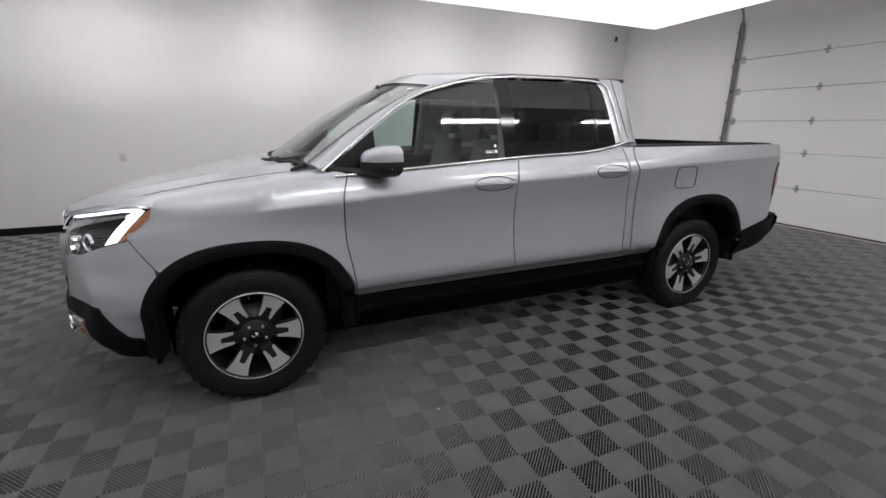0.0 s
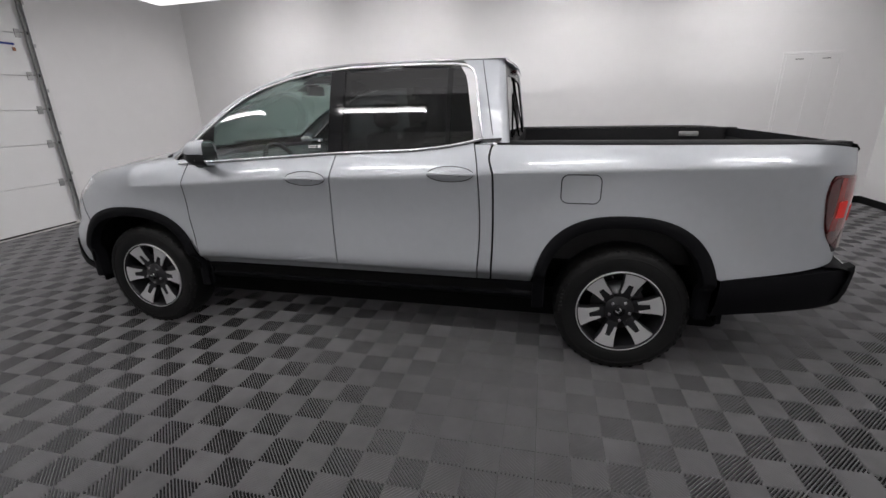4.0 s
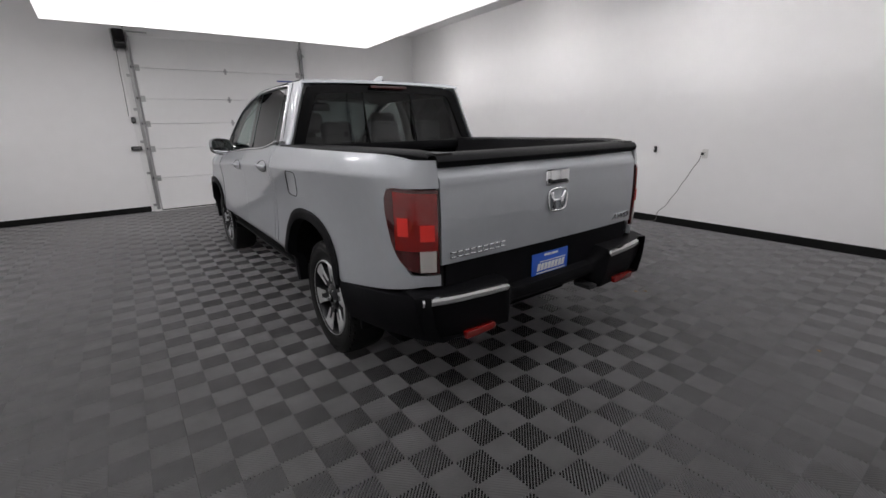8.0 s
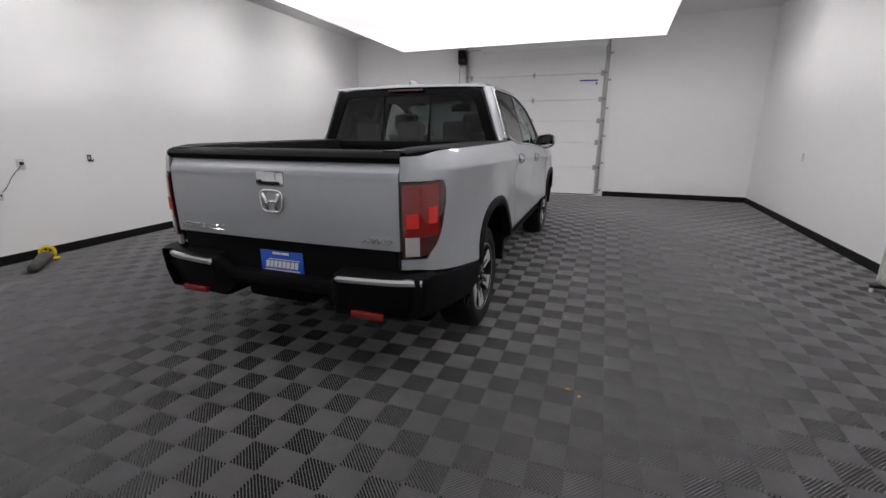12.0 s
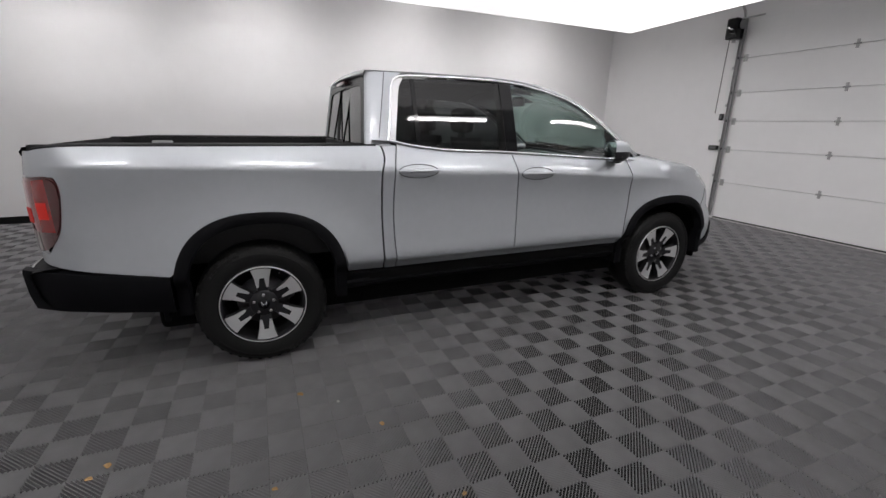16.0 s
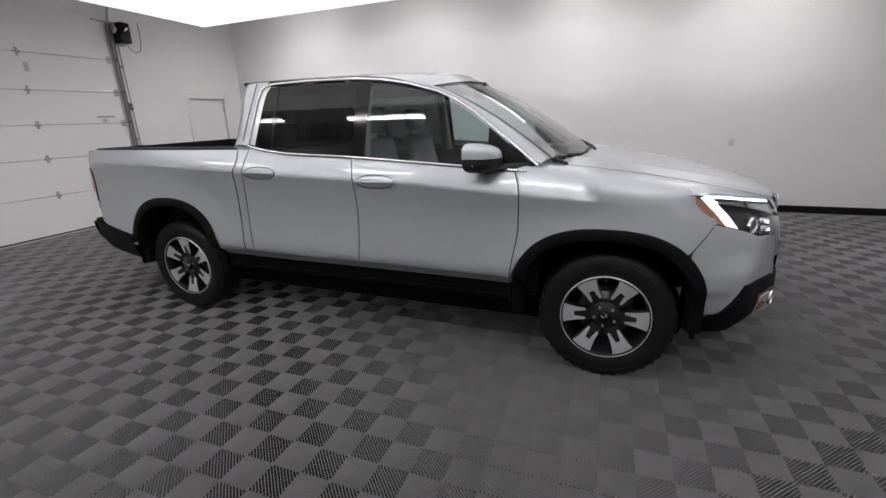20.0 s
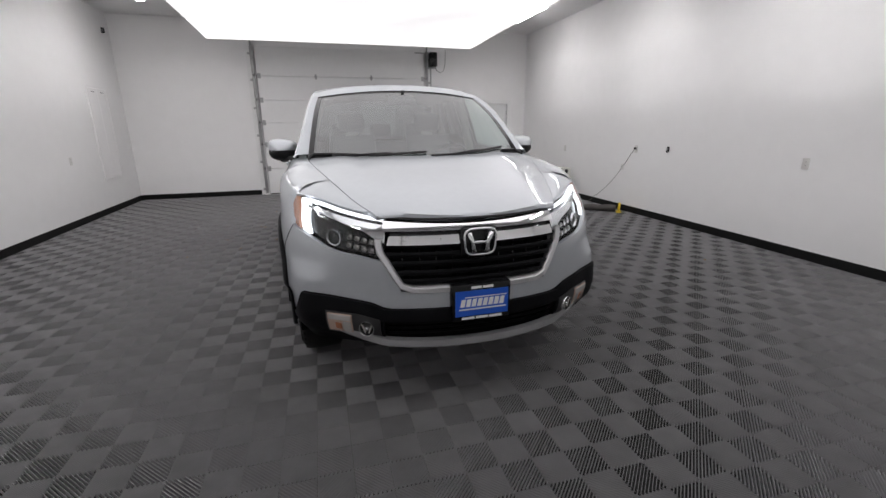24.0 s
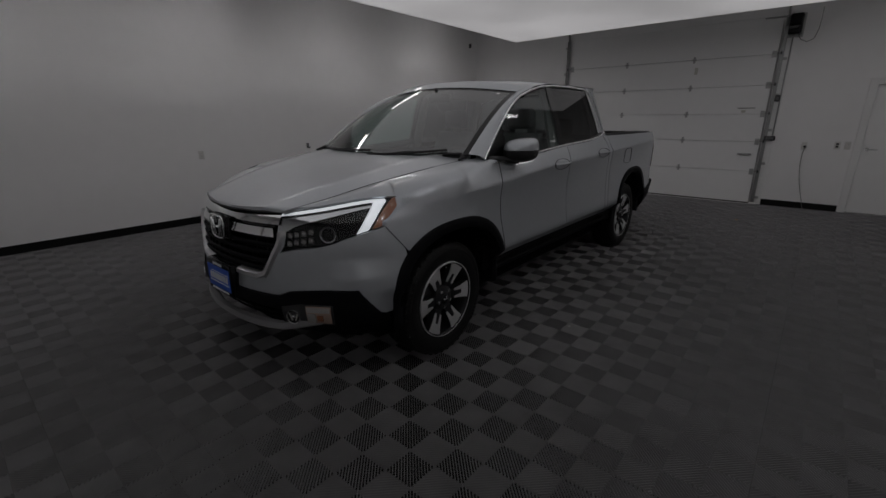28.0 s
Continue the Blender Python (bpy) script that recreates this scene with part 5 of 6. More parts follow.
def gate_cap():
    rows = []
    for i in range(25):
        x = lerp(-0.735, 0.735, i / 24)
        y = -2.602 + 0.016 * (x / 0.72) ** 2
        rows.append([(x, y + 0.012, 1.203), (x, y - 0.006, 1.214), (x, y - 0.012, 1.230), (x, y + 0.004, 1.252), (x, y + 0.09, 1.262), (x, y + 0.10, 1.20)])
    bm = grid(rows, cap=False)
    bmesh.ops.recalc_face_normals(bm, faces=bm.faces[:])
    if max(bm.faces, key=lambda f: f.calc_center_median().z).normal.z < 0:
        bmesh.ops.reverse_faces(bm, faces=bm.faces[:])
    return bm


part("tailgate_cap", gate_cap(), M_CLAD, gate, "textured black tailgate cap", angle=50)
hb = part("tailgate_handle", moved(box(-0.088, 0.088, -0.012, 0.010, -0.04, 0.04, 0.012), pose(0, -2.612, 1.112)), M_CHROME, gate, "chrome tailgate handle")
part("handle_recess", box(-0.062, 0.066, -2.628, -2.61, 1.082, 1.102, 0.006), M_GLOSSB, hb, "dark grip recess")
part("handle_lock", moved(cyl(0.011, 0.012, 16, m=pose(0, 0, 0, 90, 0, 0)), pose(-0.07, -2.625, 1.098)), M_GLOSSB, hb, "black lock")
emblem(0, -2.622, 1.0, 0.14, 0.112, -1, gate)
M_FLIP = pose(0, 0, 0, 90, 0, 0)
for k in range(9):
    x = lerp(-0.672, -0.375, k / 8)
    part("model_mark", box(x - 0.0145, x + 0.0145, -2.612, -2.602, 0.815, 0.821, 0.001, 1), M_CHROME, gate, "chrome bar mark", smooth=False)
    part("model_mark", box(x - 0.0145, x + 0.0115, -2.612, -2.602, 0.837, 0.843, 0.001, 1), M_CHROME, gate, "chrome bar mark", smooth=False)
    part("model_mark", box(x - 0.0145, x - 0.0085, -2.612, -2.602, 0.815, 0.843, 0.001, 1), M_CHROME, gate, "chrome bar mark", smooth=False)
word = moved(text_mesh("AWD", 0.060, 0.007, 0.25, 0.001), Matrix.Diagonal((1.12, 0.72, 1, 1)))
part("drive_lettering", moved(word, pose(0.605, -2.602, 0.832) @ M_FLIP), M_CHROME, gate, "chrome lettering", smooth=False)


# ---- tail lamps ----
def tail_lamp(S):
    lo = lambda q: curve((-2.85, 0.757), (q_rear(0.75), 0.757), (-2.56, 0.77), (-2.50, 0.81), (-2.46, 0.875), (-2.435, 0.98), (-2.42, 1.06))(q)
    hi = lambda q: curve((-2.85, 1.115), (-2.55, 1.122), (-2.48, 1.128), (-2.445, 1.118), (-2.43, 1.095), (-2.42, 1.07))(q)
    lamp = part("tail_lamp", moved(patch(const(q_rear(0.742)), const(-2.424), lo, hi, 34, 20, off=0.004), S), M_DARKRED, truck, "dark red wraparound tail lamp")
    part("brake_lens", moved(patch(const(q_rear(0.749)), const(-2.470), lambda q: max(0.862, lo(q) + 0.012), lambda q: hi(q) - 0.014, 24, 8, off=0.008, rim=0.008), S), M_REDLENS, lamp, "red brake lens")
    part("brake_glow", moved(patch(const(-2.545), const(-2.495), const(0.925), const(1.005), 10, 6, off=0.0105, rim=0.006), S), M_TAILGLOW, lamp, "lit red tail lens")
    part("tail_bar", moved(patch(const(q_rear(0.762)), const(q_rear(0.812)), const(0.905), const(0.975), 8, 8, off=0.0115, rim=0.006), S), M_TAILGLOW, lamp, "lit red tail bar")
    part("smoked_corner", moved(patch(const(-2.478), const(-2.430), lambda q: lo(q) + 0.012, lambda q: hi(q) - 0.012, 8, 14, off=0.0095, rim=0.006), S), M_DARKRED, lamp, "smoked red corner")
    part("reverse_lens", moved(patch(const(q_rear(0.757)), const(q_rear(0.815)), const(0.768), const(0.862), 12, 6, off=0.010, rim=0.008), S), M_CLEARLENS, lamp, "white reversing lens")


tail_lamp(Matrix.Identity(4))
tail_lamp(MIR)


# ---- rear bumper ----
def bumper_profile(x):
    """Rear face position and heights across the bumper."""
    a = abs(x)
    y = -2.70 + 0.02 * (a / 0.5) ** 2 + (0.30 * max(0, a - 0.66) ** 1.6)
    mid = min(max((0.40 - a) / 0.06, 0), 1)
    return y + 0.05 * mid, mid


def rear_bumper():
    rows = []
    for i in range(71):
        x = lerp(-0.88, 0.88, i / 70)
        y, mid = bumper_profile(x)
        zt = 0.672 - 0.075 * mid
        zb = lerp(0.435, 0.51, mid) + 0.10 * max(0, abs(x) - 0.72)
        xl, xm = x * 0.93, x * 0.975
        rows.append([(x, -2.50, zt + 0.012), (x, y + 0.05, zt + 0.010), (x, y + 0.008, zt), (x, y, zt - 0.02), (x, y + 0.004, zt - 0.05), (xm, y + 0.010, lerp(zt, zb, 0.6)), (xl, y + 0.03, zb + 0.01), (xl, y + 0.07, zb), (xl, -2.45, zb)])
    bm = grid(rows)
    bmesh.ops.recalc_face_normals(bm, faces=bm.faces[:])
    if min(bm.faces, key=lambda f: f.calc_center_median().y).normal.y > 0:
        bmesh.ops.reverse_faces(bm, faces=bm.faces[:])
    return bm


rb = part("rear_bumper", rear_bumper(), M_CLAD, truck, "textured black rear bumper", angle=40)


def bumper_side():
    rows = []
    for i in range(13):
        y = lerp(-2.02, -2.66, i / 12)
        x = skin(max(y, -2.42), 0.62).x + 0.008 - 0.16 * max(0, (-2.42 - y) / 0.24) ** 1.6 * 0.55
        t = lerp(0.612, 0.68, i / 12)
        b = lerp(0.40, 0.46, i / 12)
        rows.append([(x - 0.05, y, t + 0.004), (x, y, t), (x + 0.006, y, t - 0.03), (x - 0.01, y, lerp(t, b, 0.6)), (x - 0.05, y, b), (x - 0.2, y, b)])
    bm = grid(rows)
    bmesh.ops.recalc_face_normals(bm, faces=bm.faces[:])
    if max(bm.faces, key=lambda f: f.calc_center_median().x).normal.x < 0:
        bmesh.ops.reverse_faces(bm, faces=bm.faces[:])
    return bm


both("rear_bumper_side", bumper_side, M_CLAD, truck, "textured black bumper end", angle=40)


def chrome_strip():
    rows = []
    for i in range(31):
        x = lerp(0.405, 0.855, i / 30)
        y, mid = bumper_profile(x)
        z = 0.646 + 0.006 * i / 30
        h = 0.019 if i else 0.006
        rows.append([(x, y + 0.01, z - h), (x, y - 0.008, z - h * 0.8), (x, y - 0.011, z), (x, y - 0.006, z + h * 0.8), (x, y + 0.01, z + h)])
    bm = grid(rows)
    bmesh.ops.recalc_face_normals(bm, faces=bm.faces[:])
    if min(bm.faces, key=lambda f: f.calc_center_median().y).normal.y > 0:
        bmesh.ops.reverse_faces(bm, faces=bm.faces[:])
    return bm


both("bumper_chrome", chrome_strip, M_CHROME, rb, "chrome bumper strip", angle=50)
both("rear_reflector", lambda: box(0.485, 0.665, -2.690, -2.66, 0.453, 0.488, 0.006), M_REDLENS2, rb, "red reflector")
part("plate_recess", box(-0.70, 0.70, -2.585, -2.54, 0.52, 0.80), M_CLAD, truck, "black panel under the tailgate", smooth=False)
part("tow_hitch", moved(box(-0.035, 0.035, -0.06, 0.05, -0.012, 0.012, 0.004), pose(0.28, -2.62, 0.475)), M_PLAST_B, truck, "black tow socket")
both("mud_flap", lambda: box(0.72, 0.90, -2.09, -2.06, 0.34, 0.62, 0.008), M_CLAD, truck, "black rear mud flap")
both("front_flap", lambda: box(0.72, 0.90, 1.04, 1.06, 0.36, 0.52, 0.008), M_CLAD, truck, "black front flap")


# ---- dealer plates ----
def plate(y, z, facing, w, h):
    s = -1 if facing > 0 else 1
    R = pose(0, y, z) @ (pose(0, 0, 0, 90, 0, 180) if facing > 0 else pose(0, 0, 0, 90, 0, 0))
    ob = part("dealer_plate", moved(box(-w / 2, w / 2, -h / 2, h / 2, -0.004, 0.002, 0.002), R), M_PLATEBLUE if facing < 0 else M_GLOSSB, truck, "blue dealer plate with white lettering")
    if facing > 0:
        part("plate_field", moved(box(-w * 0.46, w * 0.46, -h * 0.36, h * 0.33, 0.002, 0.004), R), M_PLATEBLUE, ob, "blue field", smooth=False)
    # a plain wide mark in place of the dealer's name
    for k in range(8):
        x = lerp(-w * 0.34, w * 0.34, k / 7)
        part("plate_mark", moved(prism([(x - 0.012, -0.019), (x + 0.009, -0.019), (x + 0.017, 0.019), (x - 0.004, 0.019)], 0.004, 0.006), R), M_WHITEINK, ob, "white mark", smooth=False)
    part("plate_underline", moved(box(-w * 0.40, w * 0.42, -0.035, -0.029, 0.004, 0.006), R), M_WHITEINK, ob, "white line", smooth=False)
    part("plate_overline", moved(box(-w * 0.30, w * 0.43, 0.026, 0.030, 0.004, 0.006), R), M_WHITEINK, ob, "white line", smooth=False)
    for zz, wd, n in ((h * 0.41, 0.20, 2), (-h * 0.42, 0.36, 3)):
        for k in range(n):
            x0 = lerp(-w * wd, w * wd, k / n)
            part("plate_bar", moved(box(x0 + 0.003, x0 + 2 * w * wd / n - 0.003, zz - 0.006, zz + 0.006, 0.003, 0.005), R), M_WHITEINK, ob, "white bar", smooth=False)


plate(-2.592, 0.648, -1, 0.285, 0.150)
plate(2.560, 0.578, 1, 0.295, 0.185)
part("plate_holder", box(-0.15, 0.15, 2.49, 2.554, 0.486, 0.671, 0.006), M_GLOSSB, truck, "black front plate holder")


# ---- wheels ----
def wheel():
    """A wheel at the origin, its outer face to +x."""
    w = empty("wheel")
    prof = [(0.235, -0.115), (0.29, -0.122), (0.335, -0.122), (0.362, -0.108), (0.370, -0.085), (0.3735, 0.0), (0.370, 0.085), (0.362, 0.106), (0.335, 0.121), (0.30, 0.124), (0.262, 0.117), (0.246, 0.108), (0.238, 0.09)]
    part("tyre", lathe(prof, 72), M_TYRE, w, "black road tyre", angle=40)
    for k in range(40):
        a = 2 * math.pi * k / 40
        part("tread_block", moved(box(0.085, 0.110, -0.011, 0.011, 0.352, 0.3665, 0.003, 1), pose(0, 0, 0, math.degrees(a))), M_TYRE, w, smooth=False)
    for a0 in (20, 200):
        for k in range(9):
            part("sidewall_mark", moved(box(0.118, 0.1245, -0.008, 0.008, 0.330, 0.346, 0.002, 1), pose(0, 0, 0, a0 + 4.1 * k)), M_TYRE, w, smooth=False)
    part("tyre_ridge", lathe([(0.318, 0.122), (0.322, 0.1265), (0.326, 0.1225)], 60), M_TYRE, w)
    rim = part("rim", lathe([(0.238, 0.10), (0.243, 0.112), (0.238, 0.117), (0.231, 0.113), (0.226, 0.085), (0.218, 0.02), (0.214, -0.08), (0.0, -0.06)], 64), M_DARKALLOY, w, "dark alloy rim barrel")
    part("rim_lip", lathe([(0.2445, 0.108), (0.2435, 0.1175), (0.2385, 0.1185), (0.236, 0.112)], 72), M_ALLOY, rim, "machined rim lip")
    part("brake_disc", lathe([(0.152, 0.0), (0.152, 0.018), (0.07, 0.018), (0.06, 0.04), (0.0, 0.04)], 48), M_DISC, w, "steel brake disc")
    part("caliper", moved(box(0.0, 0.07, -0.05, 0.05, 0.11, 0.175, 0.012), pose(0, 0, 0, -70)), M_DARKALLOY, w, "dark caliper")
    hub = part("hub", lathe([(0.0, 0.098), (0.034, 0.098), (0.040, 0.094), (0.075, 0.088), (0.085, 0.078), (0.085, 0.05)], 40), M_DARKALLOY, rim, "dark wheel hub")
    part("hub_cap", lathe([(0.0, 0.105), (0.028, 0.104), (0.033, 0.100), (0.033, 0.095)], 32), M_GLOSSB, hub, "black hub cap")
    for sx in (-1, 1):
        part("hub_badge", tube([(0.106, sx * 0.013, 0.016), (0.106, sx * 0.010, -0.016)], 0.0032, 6), M_CHROME, hub)
    part("hub_badge", tube([(0.106, -0.010, 0.0), (0.106, 0.010, 0.0)], 0.003, 6), M_CHROME, hub)
    for k in range(5):
        a = 2 * math.pi * k / 5
        part("lug_nut", moved(cyl(0.0105, 0.03, 6, m=pose(0.088, 0, 0, 0, 90, 0), bev=0.002), pose(0, 0.058 * math.sin(a), 0.058 * math.cos(a))), M_CHROME, hub, "steel lug nut")
    for k in range(6):
        ang = 60 * k
        # dark web of the spoke
        web = []
        for r, hw, x in ((0.07, 0.030, 0.080), (0.12, 0.036, 0.090), (0.17, 0.045, 0.098), (0.215, 0.056, 0.104), (0.234, 0.062, 0.104)):
            web.append([(x - 0.045, -hw, r), (x - 0.006, -hw, r), (x, -hw * 0.9, r), (x, hw * 0.9, r), (x - 0.006, hw, r), (x - 0.045, hw, r)])
        part("spoke", moved(grid(web), pose(0, 0, 0, ang)), M_DARKALLOY, rim, "dark spoke web", angle=30)
        # machined faces: outer blade and two prongs beside a slot
        face = []
        for r, hw, x in ((0.166, 0.0425, 0.0995), (0.20, 0.051, 0.1035), (0.236, 0.0625, 0.1075)):
            face.append([(x - 0.004, -hw, r), (x + 0.0025, -hw + 0.002, r), (x + 0.0025, hw - 0.002, r), (x - 0.004, hw, r)])
        part("spoke_face", moved(grid(face), pose(0, 0, 0, ang)), M_ALLOY, rim, "machined spoke face", angle=30)
        for s in (-1, 1):
            pr = []
            for r, a, b, x in ((0.105, 0.021, 0.034, 0.0895), (0.135, 0.0165, 0.0385, 0.094), (0.166, 0.0135, 0.0425, 0.0995)):
                pr.append([(x - 0.004, s * a, r), (x + 0.0025, s * (a + 0.001), r), (x + 0.0025, s * (b - 0.002), r), (x - 0.004, s * b, r)])
            bm = grid(pr)
            bmesh.ops.recalc_face_normals(bm, faces=bm.faces[:])
            part("spoke_prong", moved(bm, pose(0, 0, 0, ang)), M_ALLOY, rim, "machined spoke prong", angle=30)
    part("valve_cap", moved(cyl(0.004, 0.02, 8, m=pose(0.11, 0, 0, 0, 90, 0)), pose(0, 0.10, 0.195)), M_CHROME, rim)
    return w


first = wheel()
first.parent = truck
first["label"] = "black tyre on a six-spoke machined alloy wheel"
UNIT = Matrix.Diagonal((1 / SIZE[0], 1 / SIZE[1], 1 / SIZE[2], 1))
first.matrix_basis = UNIT @ pose(0.778, 1.59, 0.372, 30)
for x, y, flip, turn in ((0.778, -1.59, False, 0), (-0.778, 1.59, True, 30), (-0.778, -1.59, True, 43)):
    copy_thing(first, UNIT @ pose(x, y, 0.372) @ (pose(0, 0, 0, 0, 0, 180) if flip else Matrix.Identity(4)) @ pose(0, 0, 0, turn))


# ---- inside the cab ----
def seat_shape(x0, x1, y0, top, lean):
    rows = []
    for i in range(12):
        v = i / 11
        z = lerp(0.62, top, v)
        y = y0 - lean * v
        w = (x1 - x0) / 2 * (1 - 0.12 * v)
        c = (x0 + x1) / 2
        d = 0.075 * (1 - 0.3 * v)
        rows.append([(c + w * math.copysign(abs(math.cos(a)) ** 0.5, math.cos(a)), y + d * math.copysign(abs(math.sin(a)) ** 0.6, math.sin(a)), z) for a in [2 * math.pi * k / 20 for k in range(20)]])
    return grid(rows, close_u=True, cap=True)


for sx in (-1, 1):
    st = part("front_seat", seat_shape(sx * 0.38 - 0.25, sx * 0.38 + 0.25, 0.10, 1.30, 0.16), M_SEAT, truck, "grey cloth front seat")
    part("headrest", box(sx * 0.38 - 0.13, sx * 0.38 + 0.13, -0.14, -0.03, 1.335, 1.51, 0.045, 3), M_SEAT, st)
    part("seat_cushion", box(sx * 0.38 - 0.26, sx * 0.38 + 0.26, 0.05, 0.62, 0.55, 0.75, 0.06, 3), M_SEAT, st)
    part("headrest_post", box(sx * 0.38 - 0.06, sx * 0.38 + 0.06, -0.09, -0.08, 1.28, 1.36), M_GALV, st, smooth=False)
bench = part("rear_bench", seat_shape(-0.66, 0.66, -0.68, 1.22, 0.12), M_SEAT, truck, "grey cloth rear bench")
for x in (-0.42, 0.0, 0.42):
    part("bench_headrest", box(x - 0.12, x + 0.12, -0.86, -0.77, 1.25, 1.42, 0.04, 3), M_SEAT, bench)
part("bench_cushion", box(-0.66, 0.66, -0.72, -0.25, 0.55, 0.76, 0.06, 3), M_SEAT, bench)


def dash():
    rows = []
    for i in range(21):
        x = lerp(-0.76, 0.76, i / 20)
        hood = 0.035 * math.exp(-((x + 0.38) / 0.18) ** 2)
        e = 0.16 * (x / 0.76) ** 2
        rows.append([(x, 1.36 - e, 1.12), (x, 1.22 - e, 1.142 + hood * 0.5), (x, 1.0, 1.135 + hood), (x, 0.90, 1.10 + hood), (x, 0.86, 1.02), (x, 0.92, 0.80)])
    bm = grid(rows)
    bmesh.ops.recalc_face_normals(bm, faces=bm.faces[:])
    return bm


part("dashboard", dash(), M_DASH, truck, "dark dashboard")
sw = empty("steering_wheel", pose(-0.38, 0.72, 1.06, 65, 0, 0))
sw.parent = truck
sw["label"] = "dark steering wheel"
part("steering_rim", tube([(0.185 * math.cos(2 * math.pi * k / 32), 0.185 * math.sin(2 * math.pi * k / 32), 0) for k in range(32)], 0.015, 8, closed=True), M_DASH, sw)
part("steering_boss", cyl(0.07, 0.05, 20, 0.06, bev=0.01), M_DASH, sw)
for a in (0, 180, 270):
    part("steering_spoke", moved(box(0.05, 0.18, -0.016, 0.016, -0.008, 0.008, 0.004, 1), pose(0, 0, 0, 0, 0, a)), M_PAINTD if a == 270 else M_DASH, sw, smooth=False)
part("interior_mirror", box(-0.12, 0.12, 0.60, 0.63, 1.55, 1.62, 0.012), M_DASH, truck, "dark interior mirror")
part("mirror_stalk", tube([(0, 0.63, 1.60), (0, 0.66, 1.66)], 0.012, 8), M_DASH, truck)
part("headliner", grid([[(lerp(-0.60, 0.60, i / 8), lerp(-0.88, 0.40, j / 8), ROOFZ(lerp(-0.88, 0.40, j / 8)) - 0.05 - 0.07 * (2 * i / 8 - 1) ** 4) for i in range(9)] for j in range(9)]), M_LINER, truck, "grey headliner")
both("door_card", lambda: box(0.80, 0.83, -0.80, 1.08, 0.55, 1.14), M_DASH, truck, "dark door lining", smooth=False)
both("belt_pillar", lambda: tube([(0.80, 0.07, 1.14), (0.72, 0.06, 1.45), (0.64, 0.06, 1.66)], [0.045, 0.04, 0.035], 8), M_LINER, truck, "grey inner pillar")
both("rear_inner_pillar", lambda: tube([(0.78, -0.86, 1.20), (0.70, -0.84, 1.45), (0.62, -0.82, 1.66)], [0.05, 0.045, 0.04], 8), M_LINER, truck, "grey inner pillar")
part("cab_floor", box(-0.78, 0.78, -0.88, 1.15, 0.45, 0.52), M_DASH, truck, "dark cab floor", smooth=False)
part("firewall", box(-0.78, 0.78, 1.12, 1.16, 0.45, 1.10), M_WELL, truck, "black firewall", smooth=False)

# ---- overhead doors ----


def overhead_door(name, x0, x1, y, s, cols, JOINTS, label):
    """A sectional door. y: its inner face; s: +1 where the room lies towards +y."""
    ob = tagged(empty(name, pose(0, y, 0)), label, "overhead door", kind="structure")
    zs = [0.02] + JOINTS + [2.99]
    for a, b in zip(zs, zs[1:]):
        part("door_section", box(x0 + 0.01, x1 - 0.01, -s * 0.05, 0, a + 0.0025, b - 0.0025, 0.004, 1), M_DOORW, ob, smooth=False)
    part("bottom_seal", box(x0 + 0.01, x1 - 0.01, -s * 0.04, s * 0.004, -0.006, 0.018), M_SEAL, ob, "black rubber bottom seal", smooth=False)
    part("sill_strip", box(x0 - 0.05, x1 + 0.05, -s * 0.02, s * 0.05, -0.011, 0.003), M_PLAST_W, ob, "white threshold strip", smooth=False)
    for z in JOINTS:
        for x in cols:
            h = part("hinge", box(x - 0.018, x + 0.018, 0, s * 0.006, z - 0.052, z + 0.052, 0.002, 1), M_GALV, ob, "steel hinge", smooth=False)
            part("hinge_knuckle", cyl(0.010, 0.075, 10, m=pose(x, s * 0.012, z, 0, 90, 0)), M_GALV, h)
        for x, d in ((x0, 1), (x1, -1)):
            h = part("roller_hinge", box(x + d * 0.02, x + d * 0.085, 0, s * 0.008, z - 0.05, z + 0.05, 0.002, 1), M_GALV, ob, "steel roller hinge", smooth=False)
            part("roller_stem", cyl(0.006, 0.11, 8, m=pose(x + d * 0.02, s * 0.03, z + 0.01, 0, 90, 0)), M_GALV, h)
            part("roller", cyl(0.021, 0.018, 16, m=pose(x - d * 0.036, s * 0.03, z + 0.01, 0, 90, 0)), M_SEAL, h)
    for x, d in ((x0, 1), (x1, -1)):
        xo = x - d * 0.045
        tr = part("track", box(xo - 0.022, xo + 0.022, s * 0.012, s * 0.016, 0.03, 2.98), M_GALV, ob, "galvanised door track", smooth=False)
        part("track_lip", box(xo - 0.025, xo - 0.022, s * 0.012, s * 0.05, 0.03, 2.98), M_GALV, tr, smooth=False)
        part("track_lip", box(xo + 0.022, xo + 0.025, s * 0.012, s * 0.05, 0.03, 2.98), M_GALV, tr, smooth=False)
        part("jamb_angle", box(xo - d * 0.022, xo - d * 0.115, -s * 0.045, s * 0.004, 0.0, 2.98, 0.003, 1), M_FRAMEW, ob, "white jamb angle", smooth=False)
        for z in (0.12, 0.7, 1.25, 1.8, 2.35, 2.85):
            part("track_bracket", box(xo - d * 0.02, xo - d * 0.075, s * 0.004, s * 0.020, z - 0.022, z + 0.022, 0.002, 1), M_GALV, tr, smooth=False)
        arc = [(xo, s * 0.03 + s * 0.30 * (1 - math.cos(a)), 2.98 + 0.30 * math.sin(a)) for a in [math.pi / 2 * k / 8 for k in range(9)]]
        part("track_curve", tube(arc, 0.018, 6), M_GALV, tr)
        part("track_foot", box(xo - 0.05, xo + 0.05, -s * 0.02, s * 0.06, 0.0, 0.03, 0.004, 1), M_FRAMEW, tr, smooth=False)
    return ob


